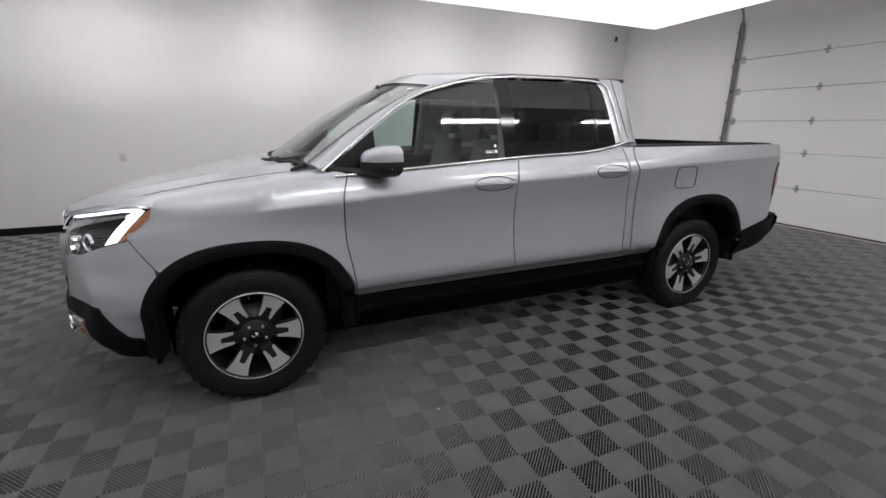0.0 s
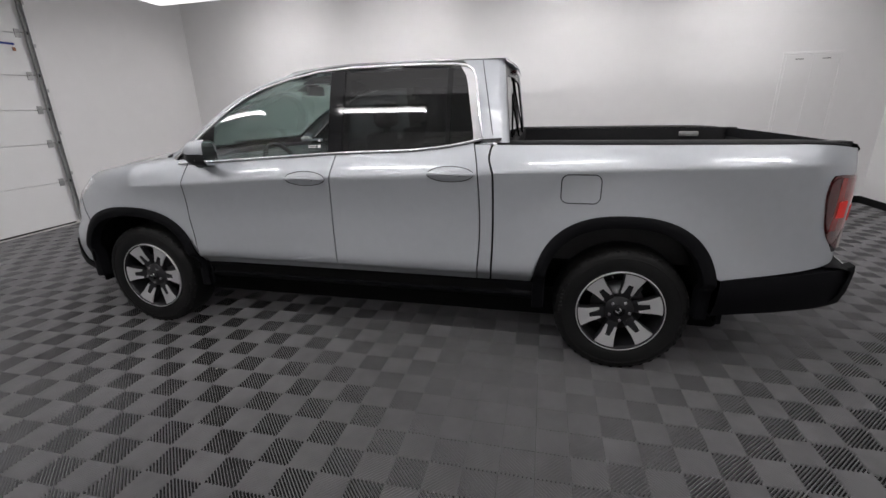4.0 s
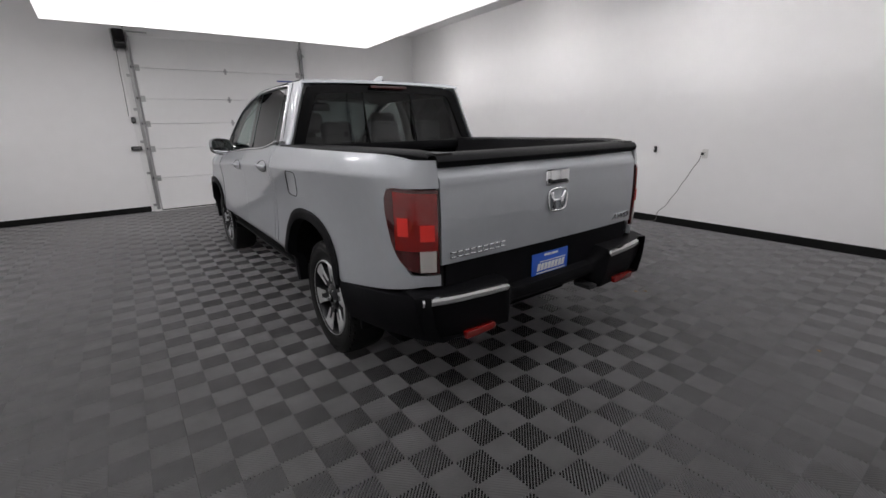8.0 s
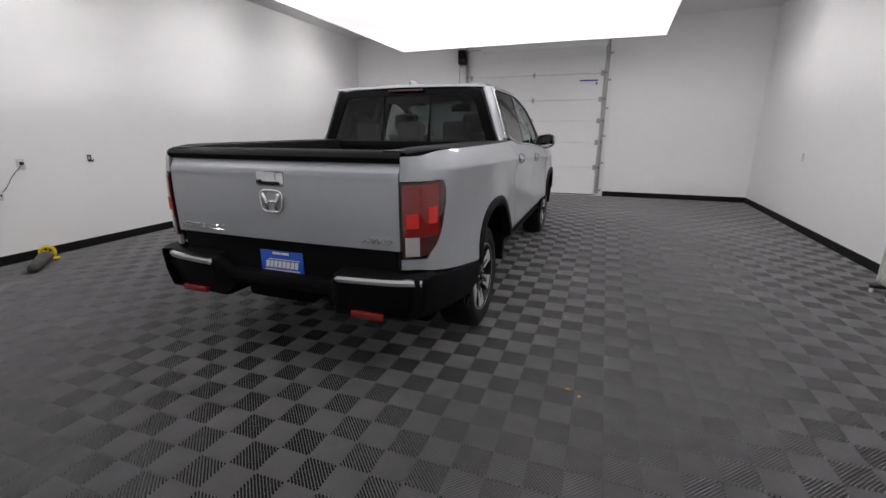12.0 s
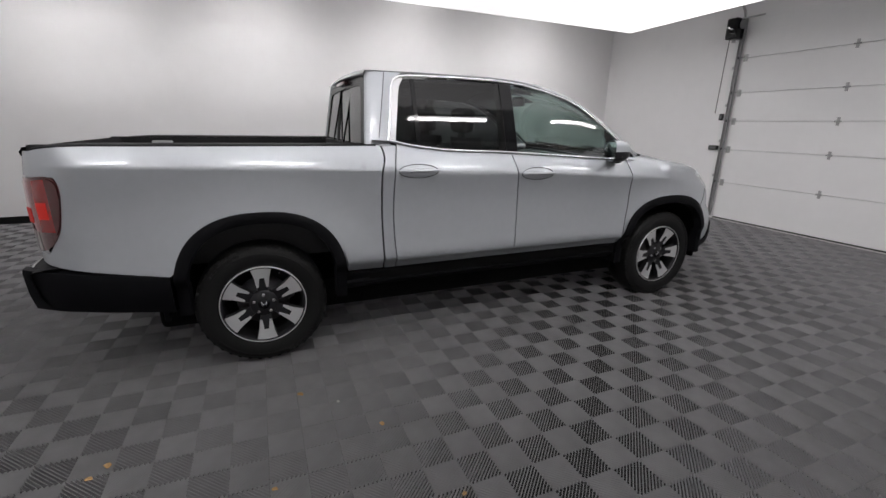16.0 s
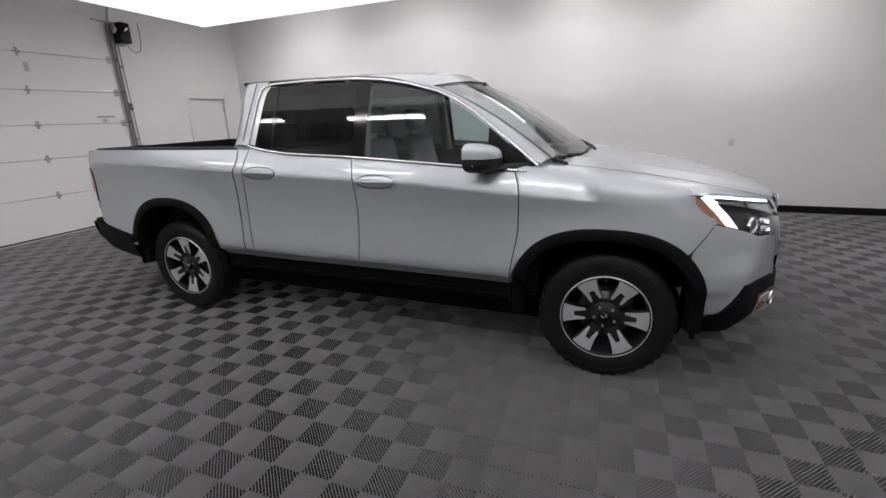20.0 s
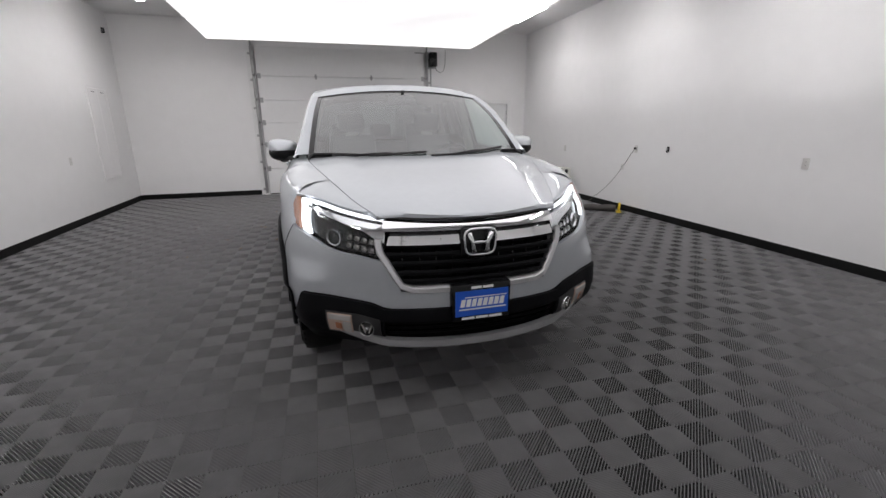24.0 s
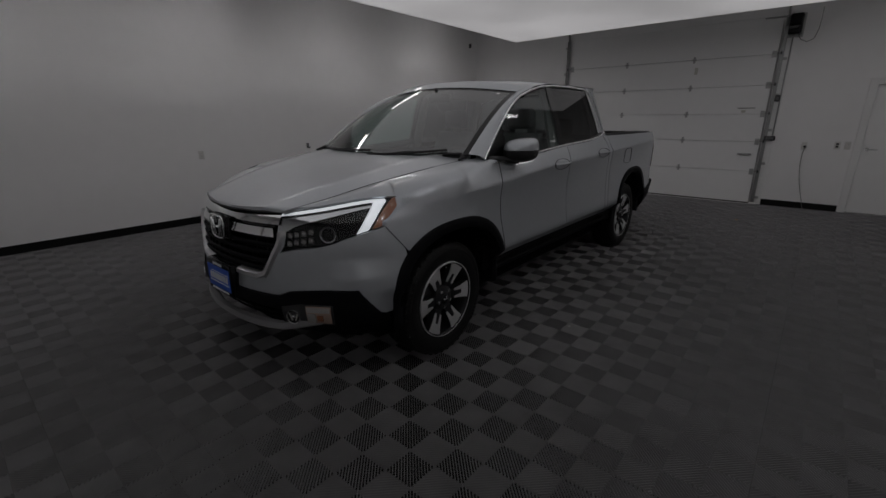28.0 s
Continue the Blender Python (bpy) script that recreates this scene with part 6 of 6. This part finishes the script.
nd = overhead_door("overhead_door_north", N_DOOR[0], N_DOOR[1], 5.44, -1, [0.068], [0.595, 1.118, 1.553, 1.976, 2.481], "white sectional overhead door with steel hinges, closed")
sd = overhead_door("overhead_door_south", S_DOOR[0], S_DOOR[1], -5.715, 1, [-0.52, 0.646], [0.554, 1.057, 1.508, 1.96, 2.43], "white sectional overhead door with steel hinges, closed")
for dy, ob in ((-0.012, nd), (0.012, sd)):
    part("warning_bar", box(-1.55 if ob is sd else 1.01, -1.30 if ob is sd else 1.36, dy - 0.002, dy + 0.002, (1.60 if ob is sd else 2.335), (1.612 if ob is sd else 2.36)), M_GREYINK if ob is sd else M_BLUE, ob, "dark printed strip", smooth=False)
part("door_tag", box(1.325, 1.36, -0.016, -0.011, 2.265, 2.307), M_AMBER, nd, "small orange tag", smooth=False)
part("notice", box(-1.42, -1.36, 0.010, 0.013, 1.53, 1.575), M_PAPER, sd, "small printed notice", smooth=False)
part("notice", box(-0.60, -0.55, 0.010, 0.013, 2.19, 2.30), M_PAPER, sd, "small printed notice", smooth=False)
part("slide_bolt", box(-1.62, -1.42, 0.0, 0.03, 0.83, 0.86, 0.004, 1), M_GALV, sd, "steel slide bolt", smooth=False)


def operator(x, y, z, s, loop, label):
    """A door motor on the wall beside the track."""
    ob = tagged(empty("door_operator", pose(x, y, z)), label, "door operator", group="door operators")
    part("motor_case", box(-0.085, 0.085, -0.10, 0.10, -0.15, 0.15, 0.03, 3), M_GLOSSB, ob, "black motor case")
    part("motor_plate", box(-0.10, 0.10, -s * 0.10, -s * 0.14, -0.17, 0.17, 0.004, 1), M_GALV, ob, smooth=False)
    part("motor_shaft", cyl(0.0125, 0.5, 12, m=pose(0.16, 0, 0.13, 0, 90, 0)), M_GALV, ob, "steel shaft")
    part("chain_wheel", cyl(0.06, 0.02, 24, m=pose(0.11, 0, 0.05, 0, 90, 0), bev=0.004), M_GALV, ob)
    if loop:
        pts = [(-0.05, 0, -0.15), (-0.09, 0, -0.22), (-0.17, 0, -0.26), (-0.25, 0, -0.22), (-0.285, 0, -0.08), (-0.29, 0, 0.10), (-0.29, 0, 0.2)]
    else:
        pts = [(-0.06, 0, -0.15), (-0.07, 0, -0.5), (-0.075, 0, -0.9), (-0.08, 0, -1.22)]
    part("power_cord", tube(pts, 0.006, 6), M_CORD, ob, "grey cord")
    part("conduit", tube([(0.02, -s * 0.11, -0.15), (0.02, -s * 0.11, -1.75)], 0.010, 8), M_GALV, ob, "steel conduit")
    return ob


operator(-1.50, 5.34, 2.90, -1, False, "black door motor hanging beside the overhead door track")
operator(-1.88, -5.60, 2.82, 1, True, "black door motor with a looped cord beside the track")


def wall_box(name, x, y, z, sx, sy, sz, material, label, cat):
    ob = tagged(empty(name, pose(x, y, z)), label, cat)
    part("case", box(-sx / 2, sx / 2, -sy / 2, sy / 2, -sz / 2, sz / 2, min(sx, sy, sz) * 0.2), material, ob)
    part("case_face", box(-sx / 2 * 0.7, sx / 2 * 0.7, sy / 2 * (-1 if y > 0 else 1), sy / 2 * (-1 if y > 0 else 1) * 1.1, -sz / 2 * 0.6, sz / 2 * 0.6), M_GREYINK, ob, smooth=False)
    return ob


wall_box("door_switch_box", -1.825, SY + 0.035, 1.75, 0.07, 0.06, 0.10, M_PLAST_B, "small black switch box beside the overhead door", "switch box")
wall_box("door_sensor", -1.83, SY + 0.035, 1.12, 0.15, 0.06, 0.07, M_PLAST_B, "black door sensor box beside the track", "sensor")
wall_box("door_switch_box", -1.52, NY - 0.035, 1.62, 0.06, 0.06, 0.10, M_PLAST_B, "small black switch box beside the overhead door", "switch box")
wall_box("door_sensor", -1.56, NY - 0.035, 1.14, 0.16, 0.06, 0.07, M_PLAST_B, "black door sensor box beside the track", "sensor")
wall_box("sensor", EX - 0.03, -5.42, 3.11, 0.05, 0.04, 0.09, M_PLAST_B, "small black sensor high on the wall", "sensor")


# ---- walk-in door ----
def walk_in_door():
    x0, x1, top = P_DOOR
    ob = tagged(empty("door_1", pose(0, SY, 0)), "plain off-white walk-in door with a steel lever, closed", "door", kind="structure")
    part("door_leaf", box(x0 + 0.045, x1 - 0.045, -0.085, -0.04, 0.012, top - 0.045, 0.003, 1), M_DOORW, ob, "off-white door leaf", smooth=False)
    for a, b in ((x0 - 0.05, x0 + 0.042), (x1 - 0.042, x1 + 0.05)):
        part("door_frame", box(a, b, -0.10, 0.016, -0.004, top + 0.05, 0.004, 1), M_FRAMEW, ob, smooth=False)
    part("door_frame", box(x0 + 0.042, x1 - 0.042, -0.10, 0.016, top - 0.042, top + 0.05, 0.004, 1), M_FRAMEW, ob, smooth=False)
    h = part("door_lever", cyl(0.028, 0.012, 20, m=pose(x1 - 0.105, -0.034, 0.98, 90, 0, 0)), M_CHROME, ob, "steel door lever")
    part("lever_arm", tube([(x1 - 0.105, -0.03, 0.98), (x1 - 0.105, 0.015, 0.98), (x1 - 0.14, 0.022, 0.98), (x1 - 0.22, 0.022, 0.978)], 0.008, 8), M_CHROME, h)
    for z in (0.25, 1.0, 1.7):
        part("door_hinge", cyl(0.008, 0.09, 10, m=pose(x0 + 0.045, -0.034, z)), M_GALV, ob)
    part("threshold", box(x0 + 0.04, x1 - 0.04, -0.10, 0.01, -0.008, 0.010), M_GALV, ob, smooth=False)


walk_in_door()


# ---- outlets, switches, cords ----
def outlet(pos, nrm, dark=False, label="white wall outlet with a cover plate"):
    """nrm: yaw of the wall's inward normal, degrees from +x."""
    ob = tagged(empty("wall_outlet", pose(*pos, 0, 0, nrm)), label, "outlet")
    part("cover_plate", box(0, 0.006, -0.036, 0.036, -0.058, 0.058, 0.003, 2), M_PLAST_W, ob)
    for z in (-0.02, 0.02):
        o = part("socket", box(0.006, 0.008, -0.016, 0.016, z - 0.014, z + 0.014, 0.001, 1), M_PLAST_B if dark else M_PLAST_W, ob, smooth=False)
        for y in (-0.006, 0.006):
            part("slot", box(0.008, 0.0085, y - 0.001, y + 0.001, z - 0.004, z + 0.005), M_GREYINK, o, smooth=False)
    return ob


outlet((EX, 3.22, 1.0), 180)
outlet((EX, 0.94, 0.975), 180)
outlet((EX, -3.40, 0.95), 180)
outlet((EX, -1.48, 0.985), 180, label="white wall outlet with a plugged-in cord")
outlet((WX, 3.20, 1.0), 0)
outlet((WX, -3.75, 0.95), 0)
outlet((WX, 1.0, 1.0), 0)
outlet((WX, -1.61, 1.03), 0, label="white wall outlet with a plugged-in cord")
outlet((-2.30, SY, 1.01), 90, label="white wall outlet with a plugged-in cord")
outlet((-2.70, SY, 1.03), 90, True, "black wall switch in a white plate")
outlet((-2.82, SY, 1.03), 90, label="white wall switch plate")


def thermostat(pos, nrm):
    ob = tagged(empty("wall_bracket", pose(*pos, 0, 0, nrm)), "small black bracket with a clip on the white wall", "bracket", group="wall brackets")
    part("bracket_plate", box(0, 0.008, -0.022, 0.022, -0.035, 0.045, 0.003), M_PLAST_B, ob)
    part("bracket_hook", tube([(0.006, 0.01, -0.02), (0.035, 0.012, -0.035), (0.05, 0.012, -0.01)], 0.007, 8), M_PLAST_B, ob)
    part("bracket_pin", box(0.008, 0.022, -0.018, -0.004, -0.01, 0.03, 0.003), M_GALV, ob)


thermostat((EX, -0.82, 1.02), 180)
thermostat((WX, -0.93, 1.05), 0)


def cord(pts, label, r=0.0045):
    """A slack cord through points, with small kinks."""
    ob = empty("power_cord")
    P = [Vector(p) for p in pts]
    fine = []
    for i in range(len(P) - 1):
        p0, p1, p2, p3 = P[max(i - 1, 0)], P[i], P[i + 1], P[min(i + 2, len(P) - 1)]
        for k in range(8):
            t = k / 8
            q = 0.5 * ((2 * p1) + (p2 - p0) * t + (2 * p0 - 5 * p1 + 4 * p2 - p3) * t * t + (3 * p1 - p0 - 3 * p2 + p3) * t ** 3)
            fine.append(q + Vector((0, 0.006 * math.sin(7.0 * (i * 8 + k)), 0.004 * math.sin(4.0 * (i * 8 + k)))))
    fine.append(P[-1])
    tagged(ob, label, "cord", group="power cords")
    part("cable", tube([tuple(p) for p in fine], r, 6), M_CORD, ob)
    part("plug", box(P[0].x - 0.016, P[0].x + 0.016, P[0].y - 0.014, P[0].y + 0.014, P[0].z - 0.016, P[0].z + 0.016, 0.005), M_PLAST_B, ob, "black plug")


cord([(EX - 0.025, -1.46, 0.985), (EX - 0.045, -1.41, 0.86), (EX - 0.04, -1.30, 0.66), (EX - 0.035, -1.20, 0.48), (EX - 0.03, -1.08, 0.28), (EX - 0.03, -0.96, 0.14), (EX - 0.05, -0.92, 0.02), (EX - 0.12, -0.45, 0.006), (EX - 0.15, -0.20, 0.006)], "grey cord hanging from an outlet to the heater")
cord([(WX + 0.025, -1.61, 1.04), (WX + 0.03, -1.74, 0.88), (WX + 0.03, -1.90, 0.68), (WX + 0.03, -2.2, 0.38), (WX + 0.03, -2.55, 0.14), (WX + 0.05, -2.72, 0.02), (WX + 0.10, -3.0, 0.006), (WX + 0.18, -3.14, 0.006)], "grey cord hanging from an outlet to the heater")
cord([(-2.31, SY + 0.025, 1.0), (-2.30, SY + 0.03, 0.75), (-2.34, SY + 0.03, 0.45), (-2.42, SY + 0.03, 0.15), (-2.46, SY + 0.05, 0.01), (-2.52, SY + 0.09, 0.006)], "grey cord hanging from an outlet to the floor")
inline = tagged(empty("cord_switch", pose(WX + 0.035, -1.86, 0.73)), "small white inline cord switch against the wall", "switch")
part("switch_case", box(-0.014, 0.014, -0.02, 0.02, -0.05, 0.04, 0.008), M_PLAST_W, inline)
part("switch_rocker", box(0.014, 0.018, -0.008, 0.008, -0.01, 0.014, 0.001, 1), M_PLAST_B, inline, smooth=False)


# ---- access panel on the east wall ----
def access_panel():
    ob = tagged(empty("access_panel", pose(EX, -4.72, 1.33)), "white flush access panel with two narrow doors", "panel")
    for a, b, c, d in ((-0.37, 0.37, 0.74, 0.78), (-0.37, 0.37, -0.78, -0.74), (-0.37, -0.33, -0.74, 0.74), (0.33, 0.37, -0.74, 0.74)):
        part("panel_frame", box(-0.016, 0, a, b, c, d, 0.003, 1), M_WALL, ob, smooth=False)
    for a, b in ((-0.325, -0.002), (0.002, 0.325)):
        dr = part("panel_door", box(-0.010, 0, a, b, -0.735, 0.735, 0.002, 1), M_WALL, ob, smooth=False)
        part("panel_pull", box(-0.016, -0.010, (a + b) / 2 - 0.05, (a + b) / 2 + 0.05, 0.68, 0.69), M_GREYINK, dr, smooth=False)


access_panel()


# ---- oil-filled heaters ----
def heater():
    """Fins along y, controls on the -y end."""
    ob = empty("oil_heater")
    n = 7
    for k in range(n):
        y = lerp(-0.10, 0.13, k / (n - 1))
        prof = rounded(0, 0.34, 0.20, 0.52, 0.05, 4)
        part("fin", prism(prof, y - 0.008, y + 0.008, "y", 0.003), M_HEATER, ob)
    part("fin_core", box(-0.04, 0.04, -0.10, 0.13, 0.12, 0.17, 0.01), M_HEATER, ob)
    part("fin_core", box(-0.04, 0.04, -0.10, 0.13, 0.52, 0.57, 0.01), M_HEATER, ob)
    c = part("control_box", box(-0.10, 0.10, -0.175, -0.112, 0.09, 0.60, 0.014), M_HEATER, ob, "cream control end")
    part("control_strip", box(-0.03, 0.03, -0.181, -0.174, 0.22, 0.57, 0.004), M_PLAST_B, c, "black control strip")
    part("knob", cyl(0.026, 0.03, 20, m=pose(0, -0.19, 0.53, 90, 0, 0), bev=0.004), M_PLAST_B, c, "black knob")
    part("cord_wrap", cyl(0.05, 0.03, 24, m=pose(0, -0.185, 0.13, 90, 0, 0), bev=0.006), M_HEATER, c)
    for y in (-0.13, 0.12):
        f = part("foot", box(-0.14, 0.14, y - 0.018, y + 0.018, 0.045, 0.075, 0.006), M_PLAST_B, ob, "black foot bar")
        for x in (-0.12, 0.12):
            part("caster", cyl(0.024, 0.018, 16, m=pose(x, y, 0.024, 0, 90, 0), bev=0.004), M_PLAST_W, f, "pale caster")
    return tagged(ob, "cream oil-filled radiator heater on casters by the wall", "heater", group="oil heaters")


h1 = heater()
h1.matrix_basis = pose(4.06, 0.07, 0)
copy_thing(h1, pose(-3.96, -3.40, 0, 0, 0, 180))


def extinguisher():
    ob = tagged(empty("fire_extinguisher", pose(-3.98, -4.0, 0)), "red fire extinguisher with a yellow tag on the floor", "fire extinguisher")
    rows = []
    for r, z in ((0.0, 0.0), (0.052, 0.0), (0.058, 0.008), (0.058, 0.24), (0.05, 0.275), (0.025, 0.295), (0.018, 0.31), (0.0, 0.31)):
        rows.append([(r * math.cos(2 * math.pi * k / 24), r * math.sin(2 * math.pi * k / 24), z) for k in range(24)])
    part("cylinder", grid(rows, close_u=True), M_RED, ob, "red steel bottle")
    part("label_band", lathe_z(0.0588, 0.11, 0.25), M_YELLOW, ob, "yellow label band")
    part("valve", box(-0.018, 0.018, -0.018, 0.018, 0.305, 0.335, 0.005), M_GALV, ob)
    part("lever", box(-0.012, 0.09, -0.01, 0.01, 0.345, 0.353, 0.002, 1), M_PLAST_B, ob, smooth=False)
    part("tag", box(0.02, 0.085, -0.03, -0.022, 0.20, 0.33, 0.004), M_YELLOW, ob, "yellow tag", smooth=False)
    part("hose", tube([(0.0, 0.02, 0.32), (-0.03, 0.06, 0.30), (-0.04, 0.07, 0.2), (-0.035, 0.065, 0.08)], 0.010, 8), M_PLAST_B, ob, "black hose")


def lathe_z(r, z0, z1):
    return grid([[(r * math.cos(2 * math.pi * k / 24), r * math.sin(2 * math.pi * k / 24), z) for k in range(24)] for z in (z0, z1)], close_u=True)


extinguisher()


def rolled_bag():
    ob = tagged(empty("rolled_bag", pose(-3.84, -1.83, 0, 0, 0, 50)), "brown rolled cloth bag with a yellow cap on the floor", "bag")
    rows = []
    for i in range(15):
        v = i / 14
        r = 0.062 * (0.55 + 0.45 * math.sin(math.pi * (0.15 + 0.55 * v))) * (1 + 0.07 * math.sin(9 * v))
        rows.append([(r * math.cos(a), lerp(-0.30, 0.22, v), r * 0.92 + r * 0.92 * math.sin(a) + 0.002) for a in [2 * math.pi * k / 16 for k in range(16)]])
    part("cloth_roll", grid(rows, close_u=True, cap=True), M_BROWN, ob, "brown rolled cloth")
    w = part("cap_ring", tube([(0.062 * math.cos(2 * math.pi * k / 24), 0.27, 0.082 + 0.062 * math.sin(2 * math.pi * k / 24)) for k in range(24)], 0.018, 8, closed=True), M_YELLOW, ob, "yellow ring")
    for k in range(5):
        a = 2 * math.pi * k / 5
        part("cap_spoke", tube([(0, 0.27, 0.082), (0.058 * math.cos(a), 0.27, 0.082 + 0.058 * math.sin(a))], 0.010, 6), M_YELLOW, w)
    part("cap_foot", box(-0.06, 0.10, 0.23, 0.31, 0.001, 0.02, 0.006), M_YELLOW, ob, "yellow foot")


rolled_bag()


# ---- bits on the floor ----
def leaf(x, y, size, turn, m, name="dry_leaf", label="small dry brown leaf scrap on the floor"):
    rows = []
    for i in range(7):
        v = i / 6
        w = math.sin(math.pi * (0.06 + 0.88 * v)) * 0.4
        rows.append([((v - 0.5) * size, s * w * size * (1 + 0.25 * math.sin(9 * v + s)), 0.004 + 0.25 * size * abs(s) * w + 0.05 * size * math.sin(5 * v)) for s in (-1, -0.5, 0, 0.5, 1)])
    ob = tagged(part(name, grid(rows), m, None, angle=180), label, "litter", group="floor litter")
    sol = ob.modifiers.new("thick", "SOLIDIFY")
    sol.thickness = 0.0015
    ob.matrix_basis = pose(x, y, 0, 0, 0, turn)


leaf(1.56, -2.25, 0.035, 20, M_LEAF)
leaf(1.62, -2.30, 0.03, 80, M_LEAF)
leaf(1.466, -1.27, 0.018, 40, M_PAPER, "paper_scrap", "crumpled pale paper scrap on the floor")
leaf(-1.75, -4.05, 0.06, 140, M_LEAF)
leaf(1.33, -1.45, 0.035, 60, M_LEAF)
leaf(1.72, -1.10, 0.03, 10, M_LEAF)
leaf(1.95, -1.6, 0.025, 70, M_LEAF)
leaf(2.25, -0.9, 0.025, 120, M_LEAF)
leaf(-0.85, 0.2, 0.02, 0, M_PAPER, "paper_scrap", "crumpled pale paper scrap on the floor")
leaf(-1.35, 0.75, 0.018, 30, M_PAPER, "paper_scrap", "crumpled pale paper scrap on the floor")
leaf(1.5, -3.5, 0.03, 30, M_LEAF)
leaf(-3.2, 0.9, 0.03, 15, M_LEAF)

# ---- floor squares: slanted ribs over a lower cross grid ----
SQ = 0.1532
X0, Y0 = 0.061 - 30 * SQ, 0.066 - 40 * SQ
NRIB, RIBT, RIBW, RIBH = 17, 0.0013, 0.0023, 0.0190
HALF = SQ / 2 - 0.0006


def clip(poly, nx, ny, d):
    out = []
    for i, p in enumerate(poly):
        q = poly[(i + 1) % len(poly)]
        a, b = p[0] * nx + p[1] * ny - d, q[0] * nx + q[1] * ny - d
        if a <= 0:
            out.append(p)
        if a * b < 0:
            t = a / (a - b)
            out.append((p[0] + (q[0] - p[0]) * t, p[1] + (q[1] - p[1]) * t))
    return out


def square_geometry(slant):
    """Vertices and faces of one square; slant +1: ribs run towards +x+y."""
    V, F = [], []
    k = math.sqrt(0.5)
    nx, ny = (k, -k) if slant > 0 else (k, k)
    full = [(-HALF, -HALF), (HALF, -HALF), (HALF, HALF), (-HALF, HALF)]
    span = SQ * math.sqrt(2)
    for i in range(NRIB):
        c = (i + 0.5) / NRIB * span - span / 2
        p = clip(clip(full, nx, ny, c + RIBT / 2), -nx, -ny, -(c - RIBT / 2))
        if len(p) < 3:
            continue
        o = len(V)
        V += [(x, y, 0.0) for x, y in p]
        F.append(tuple(range(o, o + len(p))))
        # sloping flank, then an upright one, on either side
        for sg in (1, -1):
            ends = []
            for d, z in ((RIBT / 2, 0.0), (RIBW / 2, -0.0012), (RIBW / 2, -RIBH)):
                m = sg * d + c
                half = max(span / 2 - abs(m) - 0.0008, 0.0004)
                ends.append([(nx * m + t * -ny * half, ny * m + t * nx * half, z) for t in (-1, 1)])
            o = len(V)
            for e in ends:
                V += e
            for r in (0, 2):
                F.append((o + r, o + r + 1, o + r + 3, o + r + 2) if sg > 0 else (o + r + 1, o + r, o + r + 2, o + r + 3))
    for i in range(NRIB):
        c = (i + 0.5) / NRIB * span - span / 2
        p = clip(clip(full, ny, -nx, c + RIBW * 0.1), -ny, nx, -(c - RIBW * 0.1))
        if len(p) < 3:
            continue
        o = len(V)
        V += [(x, y, -0.0165) for x, y in p]
        F.append(tuple(range(o, o + len(p))))
    return np.array(V), F


GEO = {s: square_geometry(s) for s in (1, -1)}
SQUARE = {}
for s, (V, F) in GEO.items():
    me = bpy.data.meshes.new("floor_square")
    me.from_pydata(V.tolist(), [], F)
    me.materials.append(M_TILE)
    SQUARE[s] = me

near, rest = [], []
for i in range(-10, 80):
    for j in range(-10, 90):
        x, y = X0 + (i + 0.5) * SQ, Y0 + (j + 0.5) * SQ
        if not (WX < x < EX and SY + 0.02 < y < NY + 0.02):
            continue
        s = 1 if (i + j) % 2 == 0 else -1
        # the squares in a lane east of the truck are laid singly
        if 1.35 < x < 2.85 and -2.3 < y < 2.15:
            near.append((x, y, s))
        else:
            rest.append((x, y, s))
near.sort(key=lambda p: abs(p[0] - 2.0) + abs(p[1]) * 0.3)
rest += near[296:]
for x, y, s in near[:296]:
    ob = new("floor_square", SQUARE[s])
    ob.parent = floor
    ob.location = (x, y, 0)

VV, FF, base = [], [], 0
for x, y, s in rest:
    V, F = GEO[s]
    VV.append(V + np.array([x, y, 0.0]))
    FF += [tuple(a + base for a in f) for f in F]
    base += len(V)
me = bpy.data.meshes.new("floor_squares")
me.from_pydata(np.concatenate(VV).tolist(), [], FF)
me.materials.append(M_TILE)
ob = new("floor_squares", me)
ob.parent = floor
tagged(ob, "dark grey ribbed plastic floor squares", kind="stuff")
